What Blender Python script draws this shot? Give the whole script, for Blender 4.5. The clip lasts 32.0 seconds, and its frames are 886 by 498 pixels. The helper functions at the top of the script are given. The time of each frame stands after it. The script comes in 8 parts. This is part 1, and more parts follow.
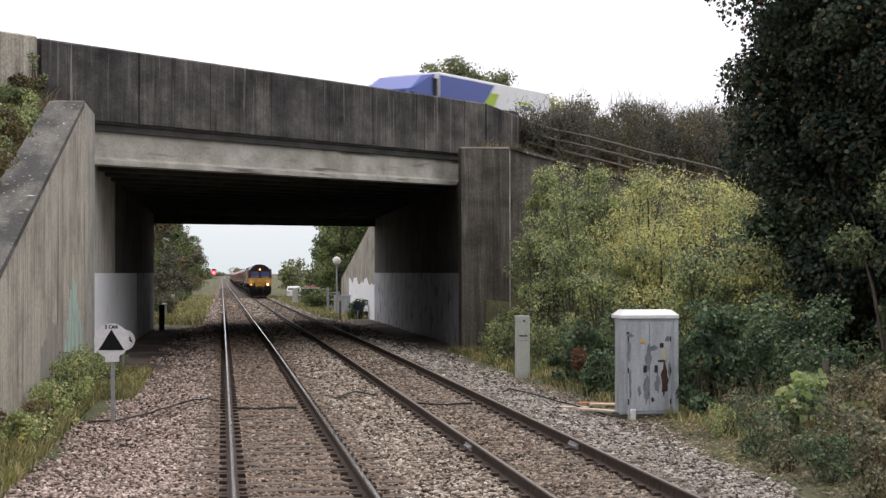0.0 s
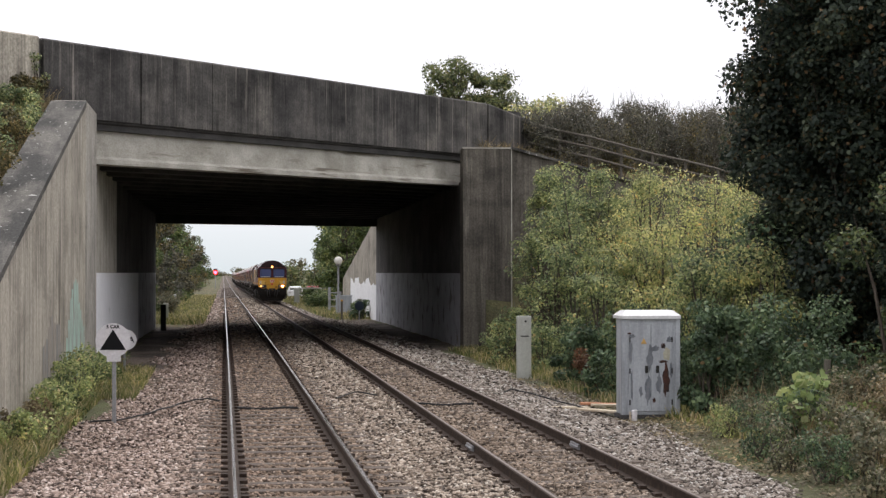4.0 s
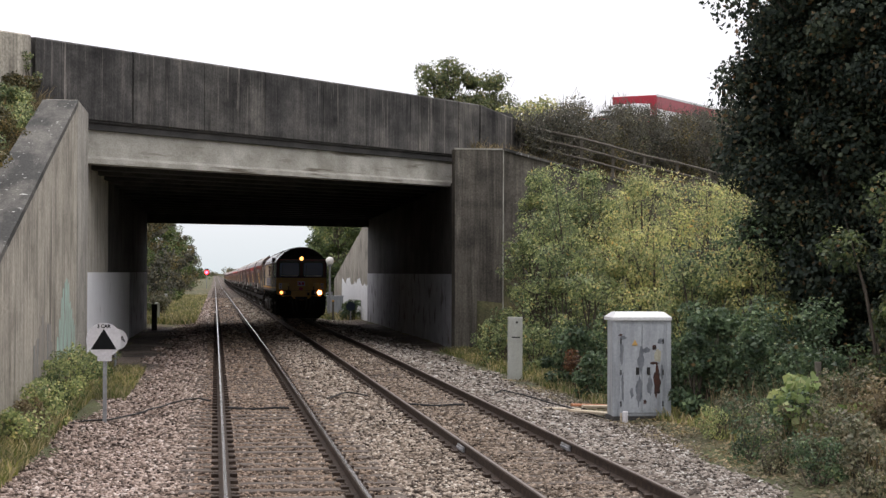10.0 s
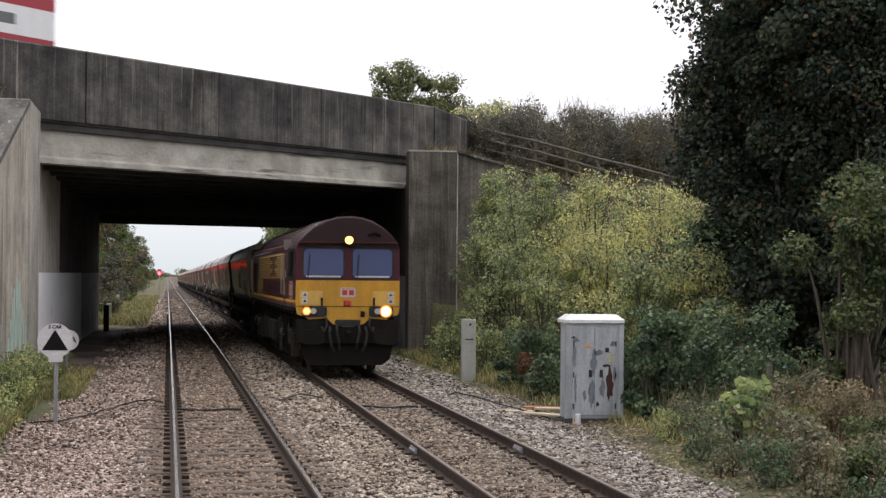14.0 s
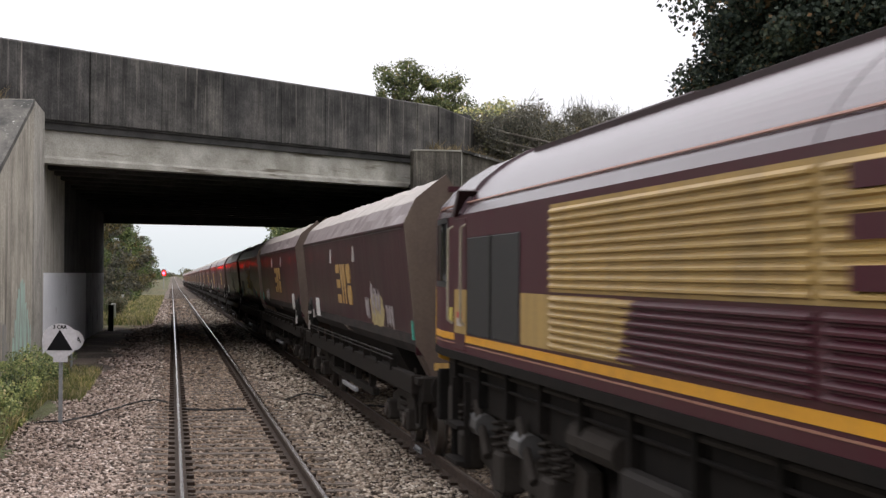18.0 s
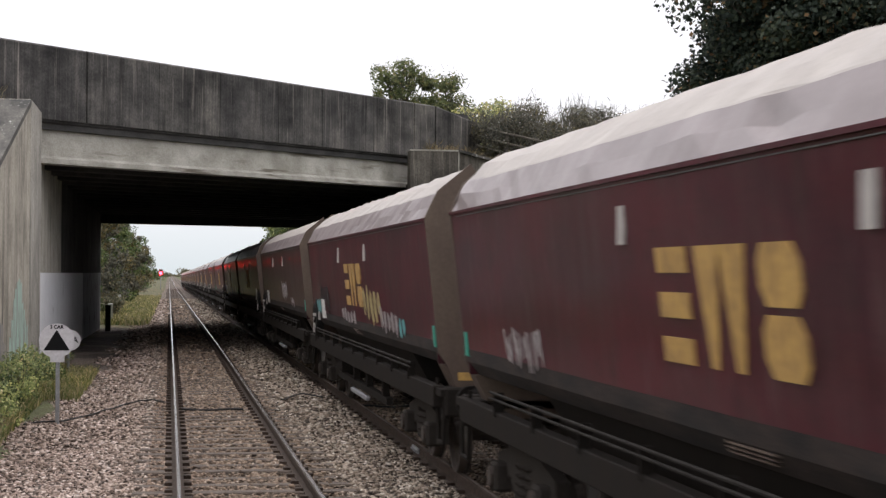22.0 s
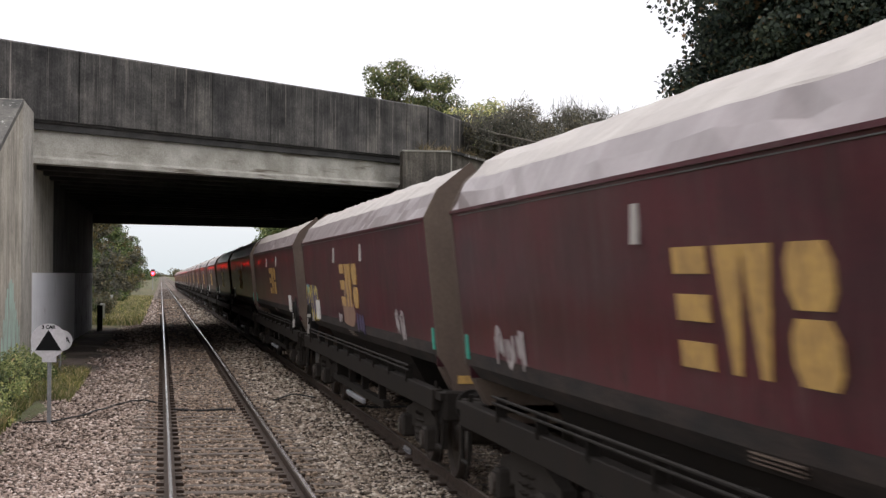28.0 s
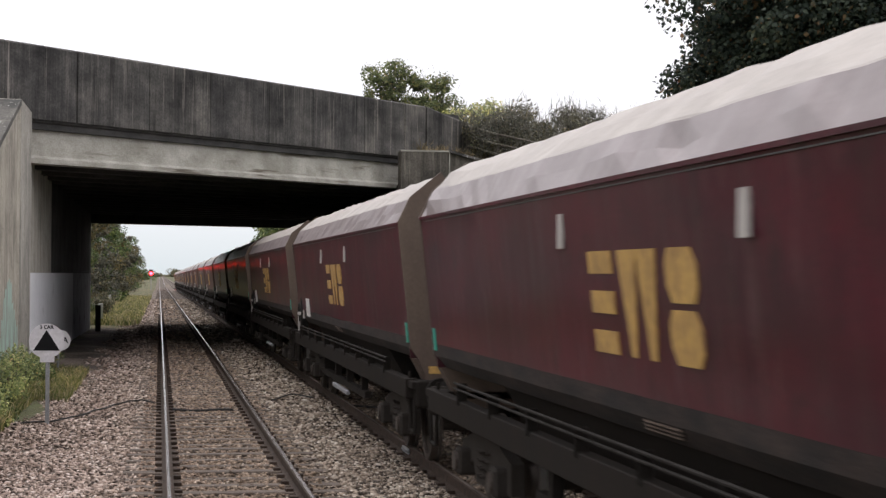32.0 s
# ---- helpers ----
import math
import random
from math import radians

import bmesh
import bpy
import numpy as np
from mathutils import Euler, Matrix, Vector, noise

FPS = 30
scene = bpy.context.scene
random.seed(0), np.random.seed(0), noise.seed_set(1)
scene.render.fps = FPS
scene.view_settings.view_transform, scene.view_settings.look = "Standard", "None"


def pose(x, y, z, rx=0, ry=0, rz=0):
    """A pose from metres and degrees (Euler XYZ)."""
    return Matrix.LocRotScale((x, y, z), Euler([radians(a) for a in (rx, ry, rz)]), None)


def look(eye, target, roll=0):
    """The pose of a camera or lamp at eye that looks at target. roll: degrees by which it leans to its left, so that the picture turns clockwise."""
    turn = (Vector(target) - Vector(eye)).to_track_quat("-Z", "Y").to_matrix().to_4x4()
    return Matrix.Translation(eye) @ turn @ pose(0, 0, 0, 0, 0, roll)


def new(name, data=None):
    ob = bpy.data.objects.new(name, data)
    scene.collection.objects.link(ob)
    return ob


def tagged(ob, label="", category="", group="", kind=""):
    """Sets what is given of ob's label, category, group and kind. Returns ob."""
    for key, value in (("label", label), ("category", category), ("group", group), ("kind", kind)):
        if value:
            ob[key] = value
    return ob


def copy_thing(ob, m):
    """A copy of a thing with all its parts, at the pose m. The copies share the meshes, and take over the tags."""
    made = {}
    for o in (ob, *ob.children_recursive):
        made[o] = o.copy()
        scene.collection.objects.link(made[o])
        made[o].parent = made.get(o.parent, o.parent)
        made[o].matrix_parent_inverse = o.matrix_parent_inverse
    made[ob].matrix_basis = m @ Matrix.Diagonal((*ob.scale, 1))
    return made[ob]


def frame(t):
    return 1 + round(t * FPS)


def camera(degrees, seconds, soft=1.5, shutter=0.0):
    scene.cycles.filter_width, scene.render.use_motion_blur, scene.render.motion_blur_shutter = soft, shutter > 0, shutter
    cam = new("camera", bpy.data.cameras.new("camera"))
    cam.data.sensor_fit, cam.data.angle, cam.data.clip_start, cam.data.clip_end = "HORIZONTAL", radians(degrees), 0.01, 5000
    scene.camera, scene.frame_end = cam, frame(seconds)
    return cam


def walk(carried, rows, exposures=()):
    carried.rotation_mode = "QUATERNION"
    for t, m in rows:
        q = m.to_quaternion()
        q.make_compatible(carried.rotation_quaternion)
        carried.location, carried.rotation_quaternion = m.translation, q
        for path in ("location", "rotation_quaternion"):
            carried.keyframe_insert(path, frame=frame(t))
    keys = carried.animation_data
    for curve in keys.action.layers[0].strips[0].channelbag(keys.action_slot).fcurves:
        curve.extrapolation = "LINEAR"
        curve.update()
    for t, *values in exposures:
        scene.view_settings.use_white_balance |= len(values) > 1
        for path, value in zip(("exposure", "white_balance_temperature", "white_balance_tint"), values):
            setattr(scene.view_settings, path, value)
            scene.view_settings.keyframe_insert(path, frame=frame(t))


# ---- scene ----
# x across the tracks, y along them away from the viewer, z up; 0 is the rail head, x = 0 the middle of the empty track
cam = camera(29.48, 32.0, soft=1.4, shutter=0.5)
EYE = (-0.88, 0.0, 2.37)


def aim(yaw, pitch, roll):
    return pose(*EYE, 90 + pitch, 0, -yaw) @ pose(0, 0, 0, 0, 0, roll)


walk(cam, [(t, aim(a, b, c)) for t, a, b, c in [
    (0, 7.478, 0.789, -0.106), (0.5, 7.435, 0.783, -0.142), (1, 7.453, 0.783, -0.143), (1.5, 7.444, 0.788,
    -0.084), (2, 7.436, 0.792, -0.033), (2.5, 7.372, 0.790, -0.037), (3, 7.412, 0.791, -0.039), (3.5, 7.434,
    0.797, -0.016), (5.5, 7.336, 0.789, -0.060), (6, 7.352, 0.788, 0.000), (6.5, 7.379, 0.788, 0.005), (7,
    7.379, 0.786, 0.008), (7.5, 7.379, 0.790, -0.014), (8, 7.331, 0.787, -0.065), (8.5, 7.352, 0.790, -0.017),
    (9, 7.343, 0.790, -0.020), (9.5, 7.496, 0.809, 0.068), (10, 7.709, 0.824, 0.204), (10.5, 7.835, 0.790,
    -0.022), (11, 8.207, 0.892, 0.694), (11.5, 8.793, 0.978, 1.169), (12, 9.034, 0.996, 1.132), (12.5, 9.288,
    0.978, 1.001), (13, 9.290, 0.944, 0.772), (13.5, 9.259, 0.908, 0.522), (14, 9.280, 0.900, 0.459), (14.5,
    9.249, 0.893, 0.432), (16.5, 9.109, 0.877, 0.349), (17, 9.111, 0.875, 0.342), (17.5, 9.124, 0.879, 0.367),
    (18, 9.134, 0.876, 0.341), (18.5, 9.162, 0.876, 0.340), (19, 9.137, 0.877, 0.346), (19.5, 9.131, 0.877,
    0.346), (20, 9.141, 0.876, 0.341), (20.5, 9.166, 0.877, 0.345), (21, 9.181, 0.879, 0.362), (21.5, 9.226,
    0.876, 0.337), (22, 9.233, 0.877, 0.341), (22.5, 9.238, 0.879, 0.359), (23, 9.251, 0.877, 0.339), (23.5,
    9.274, 0.878, 0.344), (24, 9.268, 0.879, 0.354), (24.5, 9.366, 0.877, 0.328), (25, 9.380, 0.879, 0.347),
    (25.5, 9.391, 0.878, 0.340), (27.5, 9.479, 0.897, 0.410), (28, 9.494, 0.899, 0.426), (28.5, 9.503, 0.894,
    0.405), (29, 9.493, 0.894, 0.409), (29.5, 9.498, 0.899, 0.426), (30, 9.470, 0.899, 0.428), (30.5, 9.519,
    0.900, 0.431), (31, 9.526, 0.900, 0.431), (31.5, 9.580, 0.899, 0.418), (32, 9.554, 0.899, 0.419),
]])

# ---- light: a bright overcast sky ----
world = bpy.data.worlds.new("overcast_sky")
scene.world = world
world.use_nodes = True
wt = world.node_tree
wt.nodes.clear()
w_out = wt.nodes.new("ShaderNodeOutputWorld")
w_bg = wt.nodes.new("ShaderNodeBackground")
w_sky = wt.nodes.new("ShaderNodeTexSky")
w_sky.sky_type, w_sky.sun_disc = "NISHITA", False
w_sky.sun_elevation, w_sky.sun_rotation = radians(62), radians(7.5)
w_sky.air_density, w_sky.dust_density = 1.0, 4.0
w_mix = wt.nodes.new("ShaderNodeMix")
w_mix.data_type = "RGBA"
w_mix.inputs["Factor"].default_value = 0.88
# brighter overhead than along the hazy horizon
w_dir = wt.nodes.new("ShaderNodeTexCoord")
w_sep = wt.nodes.new("ShaderNodeSeparateXYZ")
w_ramp = wt.nodes.new("ShaderNodeValToRGB")
w_ramp.color_ramp.elements[0].position, w_ramp.color_ramp.elements[0].color = 0.0, (0.76, 0.82, 0.86, 1)
w_ramp.color_ramp.elements[1].position, w_ramp.color_ramp.elements[1].color = 0.09, (1.07, 1.055, 1.11, 1)
w_top = w_ramp.color_ramp.elements.new(1.0)
w_top.color = (1.8, 1.75, 1.84, 1)
w_ten = wt.nodes.new("ShaderNodeVectorMath")
w_ten.operation = "SCALE"
w_ten.inputs["Scale"].default_value = 10.0
wt.links.new(w_dir.outputs["Generated"], w_sep.inputs[0])
wt.links.new(w_sep.outputs["Z"], w_ramp.inputs["Fac"])
wt.links.new(w_ramp.outputs["Color"], w_ten.inputs[0])
wt.links.new(w_ten.outputs["Vector"], w_mix.inputs["B"])
wt.links.new(w_sky.outputs["Color"], w_mix.inputs["A"])
wt.links.new(w_mix.outputs["Result"], w_bg.inputs["Color"])
w_bg.inputs["Strength"].default_value = 0.1
wt.links.new(w_bg.outputs[0], w_out.inputs[0])
sun = new("sun", bpy.data.lights.new("sun", "SUN"))
sun.data.energy, sun.data.angle, sun.data.color = 1.0, radians(25), (1.0, 0.97, 0.92)
sun.matrix_world = look((5, 38, 72), (0, 0, 0))
scene.view_settings.exposure = 0.15

# ---- materials ----
def rgba(c):
    return (*c, 1) if len(c) == 3 else c


def nodes_of(name):
    m = bpy.data.materials.new(name)
    m.use_nodes = True
    return m, m.node_tree, m.node_tree.nodes["Principled BSDF"]


def link(nt, a, b):
    nt.links.new(a, b)


def noise_node(nt, vec, scale, detail=5.0, rough=0.6):
    n = nt.nodes.new("ShaderNodeTexNoise")
    n.inputs["Scale"].default_value, n.inputs["Detail"].default_value, n.inputs["Roughness"].default_value = scale, detail, rough
    if vec is not None:
        link(nt, vec, n.inputs["Vector"])
    return n.outputs["Fac"]


def ramp_node(nt, fac, stops, interp="LINEAR"):
    r = nt.nodes.new("ShaderNodeValToRGB")
    r.color_ramp.interpolation = interp
    e = r.color_ramp.elements
    while len(e) < len(stops):
        e.new(0.5)
    for el, (p, c) in zip(e, stops):
        el.position, el.color = p, rgba(c)
    link(nt, fac, r.inputs["Fac"])
    return r.outputs["Color"]


def mixed(nt, fac, a, b, mode="MIX"):
    n = nt.nodes.new("ShaderNodeMix")
    n.data_type, n.blend_type = "RGBA", mode
    for key, v in (("Factor", fac), ("A", a), ("B", b)):
        if hasattr(v, "is_linked"):
            link(nt, v, n.inputs[key])
        elif key == "Factor":
            n.inputs[key].default_value = v
        else:
            n.inputs[key].default_value = rgba(v)
    return n.outputs["Result"]


def coords(nt, stretch=(1, 1, 1)):
    tc = nt.nodes.new("ShaderNodeTexCoord")
    mp = nt.nodes.new("ShaderNodeMapping")
    mp.inputs["Scale"].default_value = stretch
    link(nt, tc.outputs["Object"], mp.inputs["Vector"])
    return mp.outputs["Vector"]


def bumped(nt, bsdf, height, strength, dist=0.02):
    b = nt.nodes.new("ShaderNodeBump")
    b.inputs["Strength"].default_value, b.inputs["Distance"].default_value = strength, dist
    link(nt, height, b.inputs["Height"])
    link(nt, b.outputs["Normal"], bsdf.inputs["Normal"])


def surf(name, c1, c2, scale=2.0, fine=30.0, rough=0.8, metal=0.0, stretch=(1, 1, 1), bump=0.3, dist=0.01, lo=0.35, hi=0.65, grain=0.25, spec=0.3, c3=None, s3=0.5, t3=0.6, st3=None):
    """Two colours in soft patches, a fine grain over them, and a third colour in larger stains."""
    m, nt, b = nodes_of(name)
    v = coords(nt, stretch)
    col = ramp_node(nt, noise_node(nt, v, scale), [(lo, c1), (hi, c2)])
    if c3:
        col = mixed(nt, ramp_node(nt, noise_node(nt, coords(nt, st3 or stretch), s3, 4.0), [(t3, (0, 0, 0)), (t3 + 0.12, (1, 1, 1))]), col, c3)
    g = noise_node(nt, v, fine, 4.0)
    k = ramp_node(nt, g, [(0.25, (1 - grain,) * 3), (0.75, (1 + grain,) * 3)])
    col = mixed(nt, 1.0, col, k, "MULTIPLY")
    link(nt, col, b.inputs["Base Color"])
    b.inputs["Roughness"].default_value, b.inputs["Metallic"].default_value = rough, metal
    b.inputs["Specular IOR Level"].default_value = spec
    if bump:
        bumped(nt, b, g, bump, dist)
    return m


def leaf_mat(name, stops, trans=0.35, rough=0.5, spec=0.3):
    """Leaves: a colour of its own for each leaf, and some light through it."""
    m, nt, b = nodes_of(name)
    geo = nt.nodes.new("ShaderNodeNewGeometry")
    col = ramp_node(nt, geo.outputs["Random Per Island"], stops)
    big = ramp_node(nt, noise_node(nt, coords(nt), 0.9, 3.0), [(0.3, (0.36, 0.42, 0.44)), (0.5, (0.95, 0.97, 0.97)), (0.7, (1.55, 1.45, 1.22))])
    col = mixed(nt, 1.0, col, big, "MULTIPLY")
    link(nt, col, b.inputs["Base Color"])
    b.inputs["Roughness"].default_value = rough
    b.inputs["Specular IOR Level"].default_value = spec
    tr = nt.nodes.new("ShaderNodeBsdfTranslucent")
    link(nt, col, tr.inputs["Color"])
    mx = nt.nodes.new("ShaderNodeMixShader")
    mx.inputs[0].default_value = trans
    link(nt, b.outputs[0], mx.inputs[1])
    link(nt, tr.outputs[0], mx.inputs[2])
    link(nt, mx.outputs[0], nt.nodes["Material Output"].inputs["Surface"])
    return m


def island_mat(name, stops, rough=0.85, grain=0.2):
    """Loose stones: a colour of its own for each."""
    m, nt, b = nodes_of(name)
    geo = nt.nodes.new("ShaderNodeNewGeometry")
    col = ramp_node(nt, geo.outputs["Random Per Island"], stops)
    v = coords(nt)
    k = ramp_node(nt, noise_node(nt, v, 60.0, 3.0), [(0.25, (1 - grain,) * 3), (0.75, (1 + grain,) * 3)])
    col = mixed(nt, 1.0, col, k, "MULTIPLY")
    k2 = ramp_node(nt, noise_node(nt, v, 0.6, 3.0), [(0.3, (0.8, 0.76, 0.74)), (0.7, (1.12, 1.1, 1.1))])
    col = mixed(nt, 1.0, col, k2, "MULTIPLY")
    # pinkish on one shoulder, tan between the tracks, grey on the other shoulder
    sep = nt.nodes.new("ShaderNodeSeparateXYZ")
    link(nt, v, sep.inputs[0])
    shift = nt.nodes.new("ShaderNodeMath")
    shift.operation = "MULTIPLY_ADD"
    shift.inputs[1].default_value, shift.inputs[2].default_value = 0.1, 0.4
    link(nt, sep.outputs["X"], shift.inputs[0])
    col = mixed(nt, 1.0, col, ramp_node(nt, shift.outputs[0], [(0.2, (1.18, 1.1, 1.09)), (0.38, (1.08, 1.04, 0.98)), (0.6, (1.08, 1.07, 1.0)), (0.9, (1.02, 1.08, 1.1))]), "MULTIPLY")
    link(nt, col, b.inputs["Base Color"])
    b.inputs["Roughness"].default_value = rough
    b.inputs["Specular IOR Level"].default_value = 0.25
    return m


def lit(name, colour, strength):
    m, nt, b = nodes_of(name)
    b.inputs["Base Color"].default_value = rgba(colour)
    b.inputs["Emission Color"].default_value = rgba(colour)
    b.inputs["Emission Strength"].default_value = strength
    return m


def paint(name, c, rough=0.45, dirt=(0.1, 0.08, 0.06), amount=0.5, streak=(1.5, 1.5, 0.25), metal=0.0, spec=0.4, t=0.5, bump=0.05):
    """Painted steel with a film of dirt that runs down in streaks."""
    m, nt, b = nodes_of(name)
    v = coords(nt, streak)
    f = ramp_node(nt, noise_node(nt, v, 2.2, 6.0, 0.65), [(t - 0.15, (0, 0, 0)), (t + 0.25, (amount,) * 3)])
    col = mixed(nt, f, c, dirt)
    g = noise_node(nt, coords(nt), 25.0, 4.0)
    col = mixed(nt, 1.0, col, ramp_node(nt, g, [(0.3, (0.88,) * 3), (0.7, (1.1,) * 3)]), "MULTIPLY")
    link(nt, col, b.inputs["Base Color"])
    b.inputs["Roughness"].default_value, b.inputs["Metallic"].default_value = rough, metal
    b.inputs["Specular IOR Level"].default_value = spec
    bumped(nt, b, noise_node(nt, coords(nt), 1.3, 2.0), bump, 0.05)
    return m


def glassy(name, tint=(0.03, 0.035, 0.045), rough=0.05):
    m, nt, b = nodes_of(name)
    b.inputs["Base Color"].default_value = rgba(tint)
    b.inputs["Roughness"].default_value = rough
    b.inputs["Specular IOR Level"].default_value = 0.8
    return m


def old_concrete(name, dark, mid, pale, streak=(2.0, 2.0, 0.12), pale_at=0.6, mid_at=0.52):
    """Old weathered concrete: soft blotches, run-off streaks that come and go, pale scars and a fine grain."""
    m, nt, b = nodes_of(name)
    blot = noise_node(nt, coords(nt, (0.5, 0.5, 0.7)), 1.1, 6.0, 0.62)
    col = ramp_node(nt, blot, [(mid_at - 0.2, dark), (mid_at + 0.02, mid), (mid_at + 0.25, tuple(0.5 * (u + v) for u, v in zip(mid, pale)))])
    run = noise_node(nt, coords(nt, streak), 2.0, 5.0, 0.65)
    where = ramp_node(nt, noise_node(nt, coords(nt, (0.35, 0.35, 0.5)), 1.3, 2.0), [(0.38, (0.4, 0.4, 0.4)), (0.6, (1, 1, 1))])
    f = mixed(nt, 1.0, ramp_node(nt, run, [(pale_at, (0, 0, 0)), (pale_at + 0.13, (0.85, 0.85, 0.85))]), where, "MULTIPLY")
    col = mixed(nt, f, col, pale)
    f = mixed(nt, 1.0, ramp_node(nt, noise_node(nt, coords(nt, (1.5, 1.5, 0.1)), 1.7, 4.0), [(0.52, (0, 0, 0)), (0.68, (0.8, 0.8, 0.8))]), where, "MULTIPLY")
    col = mixed(nt, f, col, tuple(0.55 * v for v in dark))
    board = noise_node(nt, coords(nt, (7.0, 7.0, 0.16)), 1.6, 4.0, 0.7)
    col = mixed(nt, 1.0, col, ramp_node(nt, board, [(0.3, (0.7,) * 3), (0.5, (1.0,) * 3), (0.72, (1.42, 1.4, 1.36))]), "MULTIPLY")
    g = noise_node(nt, coords(nt, (1, 1, 0.8)), 16.0, 6.0, 0.7)
    col = mixed(nt, 1.0, col, ramp_node(nt, g, [(0.3, (0.62,) * 3), (0.7, (1.4,) * 3)]), "MULTIPLY")
    info = nt.nodes.new("ShaderNodeObjectInfo")
    col = mixed(nt, 1.0, col, ramp_node(nt, info.outputs["Random"], [(0.0, (0.84, 0.84, 0.85)), (1.0, (1.16, 1.15, 1.12))]), "MULTIPLY")
    link(nt, col, b.inputs["Base Color"])
    b.inputs["Roughness"].default_value, b.inputs["Specular IOR Level"].default_value = 0.92, 0.2
    bumped(nt, b, g, 0.35, 0.012)
    return m


M_PARAPET = old_concrete("weathered_parapet_concrete", (0.024, 0.023, 0.023), (0.088, 0.084, 0.079), (0.31, 0.28, 0.25), (3.0, 3.0, 0.11), 0.56)
M_GIRDER = surf("pale_girder_concrete", (0.3, 0.285, 0.24), (0.5, 0.48, 0.425), 1.2, 30, 0.85, stretch=(0.7, 0.7, 0.9), bump=0.15, c3=(0.15, 0.13, 0.1), s3=1.5, t3=0.57, st3=(0.22, 0.22, 2.6))
# the gloom under the deck is put into this concrete's dark colour
M_SOFFIT = surf("dark_soffit_concrete", (0.04, 0.039, 0.038), (0.085, 0.081, 0.078), 0.8, 20, 0.95, bump=0.2)
M_WING = old_concrete("board_marked_wing_concrete", (0.17, 0.155, 0.13), (0.33, 0.305, 0.26), (0.5, 0.465, 0.4), (2.4, 2.4, 0.12), 0.54, 0.5)
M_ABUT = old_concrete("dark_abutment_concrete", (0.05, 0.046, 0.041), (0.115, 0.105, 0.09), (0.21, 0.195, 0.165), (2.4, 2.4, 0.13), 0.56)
M_PILASTER = old_concrete("pale_wall_concrete", (0.22, 0.21, 0.18), (0.36, 0.34, 0.3), (0.52, 0.49, 0.43), (2.4, 2.4, 0.12), 0.56, 0.48)
# abutment concrete with the shade under the bridge painted into its tones
M_SHADEDWALL = old_concrete("shade_darkened_abutment_concrete", (0.035, 0.033, 0.031), (0.075, 0.071, 0.066), (0.14, 0.132, 0.12), (2.4, 2.4, 0.13), 0.58)
M_COPING = surf("lichen_spotted_coping_concrete", (0.042, 0.041, 0.038), (0.13, 0.122, 0.108), 1.6, 30, 0.95, bump=0.4, grain=0.4, lo=0.4, hi=0.62, stretch=(1.0, 0.25, 0.5), c3=(0.6, 0.6, 0.56), s3=9.0, t3=0.63, st3=(1.0, 0.5, 0.5))
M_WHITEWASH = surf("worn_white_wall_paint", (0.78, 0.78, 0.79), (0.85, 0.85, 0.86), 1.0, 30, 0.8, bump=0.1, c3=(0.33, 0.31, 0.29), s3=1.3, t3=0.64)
# the stained white paint again, greyed for the shade under the bridge
M_SHADEDWASH = surf("shaded_white_wall_paint", (0.3, 0.3, 0.32), (0.42, 0.42, 0.44), 0.7, 30, 0.85, bump=0.1, c3=(0.12, 0.11, 0.105), s3=1.0, t3=0.55)
M_GREENPAINT = surf("pale_green_smeared_paint", (0.42, 0.58, 0.5), (0.33, 0.4, 0.34), 3.0, 20, 0.8, stretch=(2, 2, 0.3), bump=0.1, c3=(0.3, 0.28, 0.24), s3=3.0, t3=0.5)
M_ASPHALT = surf("road_asphalt", (0.04, 0.04, 0.042), (0.06, 0.06, 0.06), 2.0, 80, 0.9)
M_EARTH = surf("verge_earth_and_grass", (0.07, 0.062, 0.035), (0.085, 0.1, 0.04), 0.5, 12, 0.95, bump=0.8, dist=0.08, grain=0.4, c3=(0.16, 0.125, 0.07), s3=0.25, t3=0.52)
M_STONE = island_mat("grey_pink_ballast_stone", [(0.0, (0.03, 0.023, 0.019)), (0.22, (0.09, 0.071, 0.058)), (0.42, (0.23, 0.188, 0.155)), (0.72, (0.355, 0.302, 0.255)), (0.92, (0.43, 0.385, 0.34)), (1.0, (0.6, 0.565, 0.52))])
M_DARKSTONE = island_mat("dark_fouled_ballast_stone", [(0.0, (0.035, 0.026, 0.02)), (0.4, (0.18, 0.14, 0.11)), (0.8, (0.28, 0.218, 0.17)), (1.0, (0.38, 0.32, 0.265))])
M_BALLAST = surf("packed_ballast", (0.022, 0.017, 0.014), (0.15, 0.12, 0.098), 17.0, 45, 0.95, bump=1.0, dist=0.05, grain=0.45, lo=0.3, hi=0.62, c3=(0.2, 0.16, 0.13), s3=0.35, t3=0.5)
M_FOURFOOT = surf("oily_ballast_between_rails", (0.03, 0.024, 0.019), (0.15, 0.122, 0.098), 20.0, 45, 0.95, bump=1.0, dist=0.05, grain=0.45, lo=0.3, hi=0.65)
M_SLEEPER = surf("weathered_brown_sleeper", (0.065, 0.051, 0.041), (0.15, 0.12, 0.098), 5.0, 50, 0.9, stretch=(0.5, 3, 3), bump=0.5, grain=0.35)
M_RAILSIDE = surf("rusty_rail_side", (0.026, 0.016, 0.011), (0.055, 0.036, 0.025), 8.0, 60, 0.85, bump=0.3)
M_RAILTOP, _nt, _b = nodes_of("polished_rail_head")
_b.inputs["Base Color"].default_value, _b.inputs["Metallic"].default_value, _b.inputs["Roughness"].default_value = (0.8, 0.78, 0.76, 1), 1.0, 0.2
M_DULLTOP, _nt, _b = nodes_of("dull_brown_rail_head")
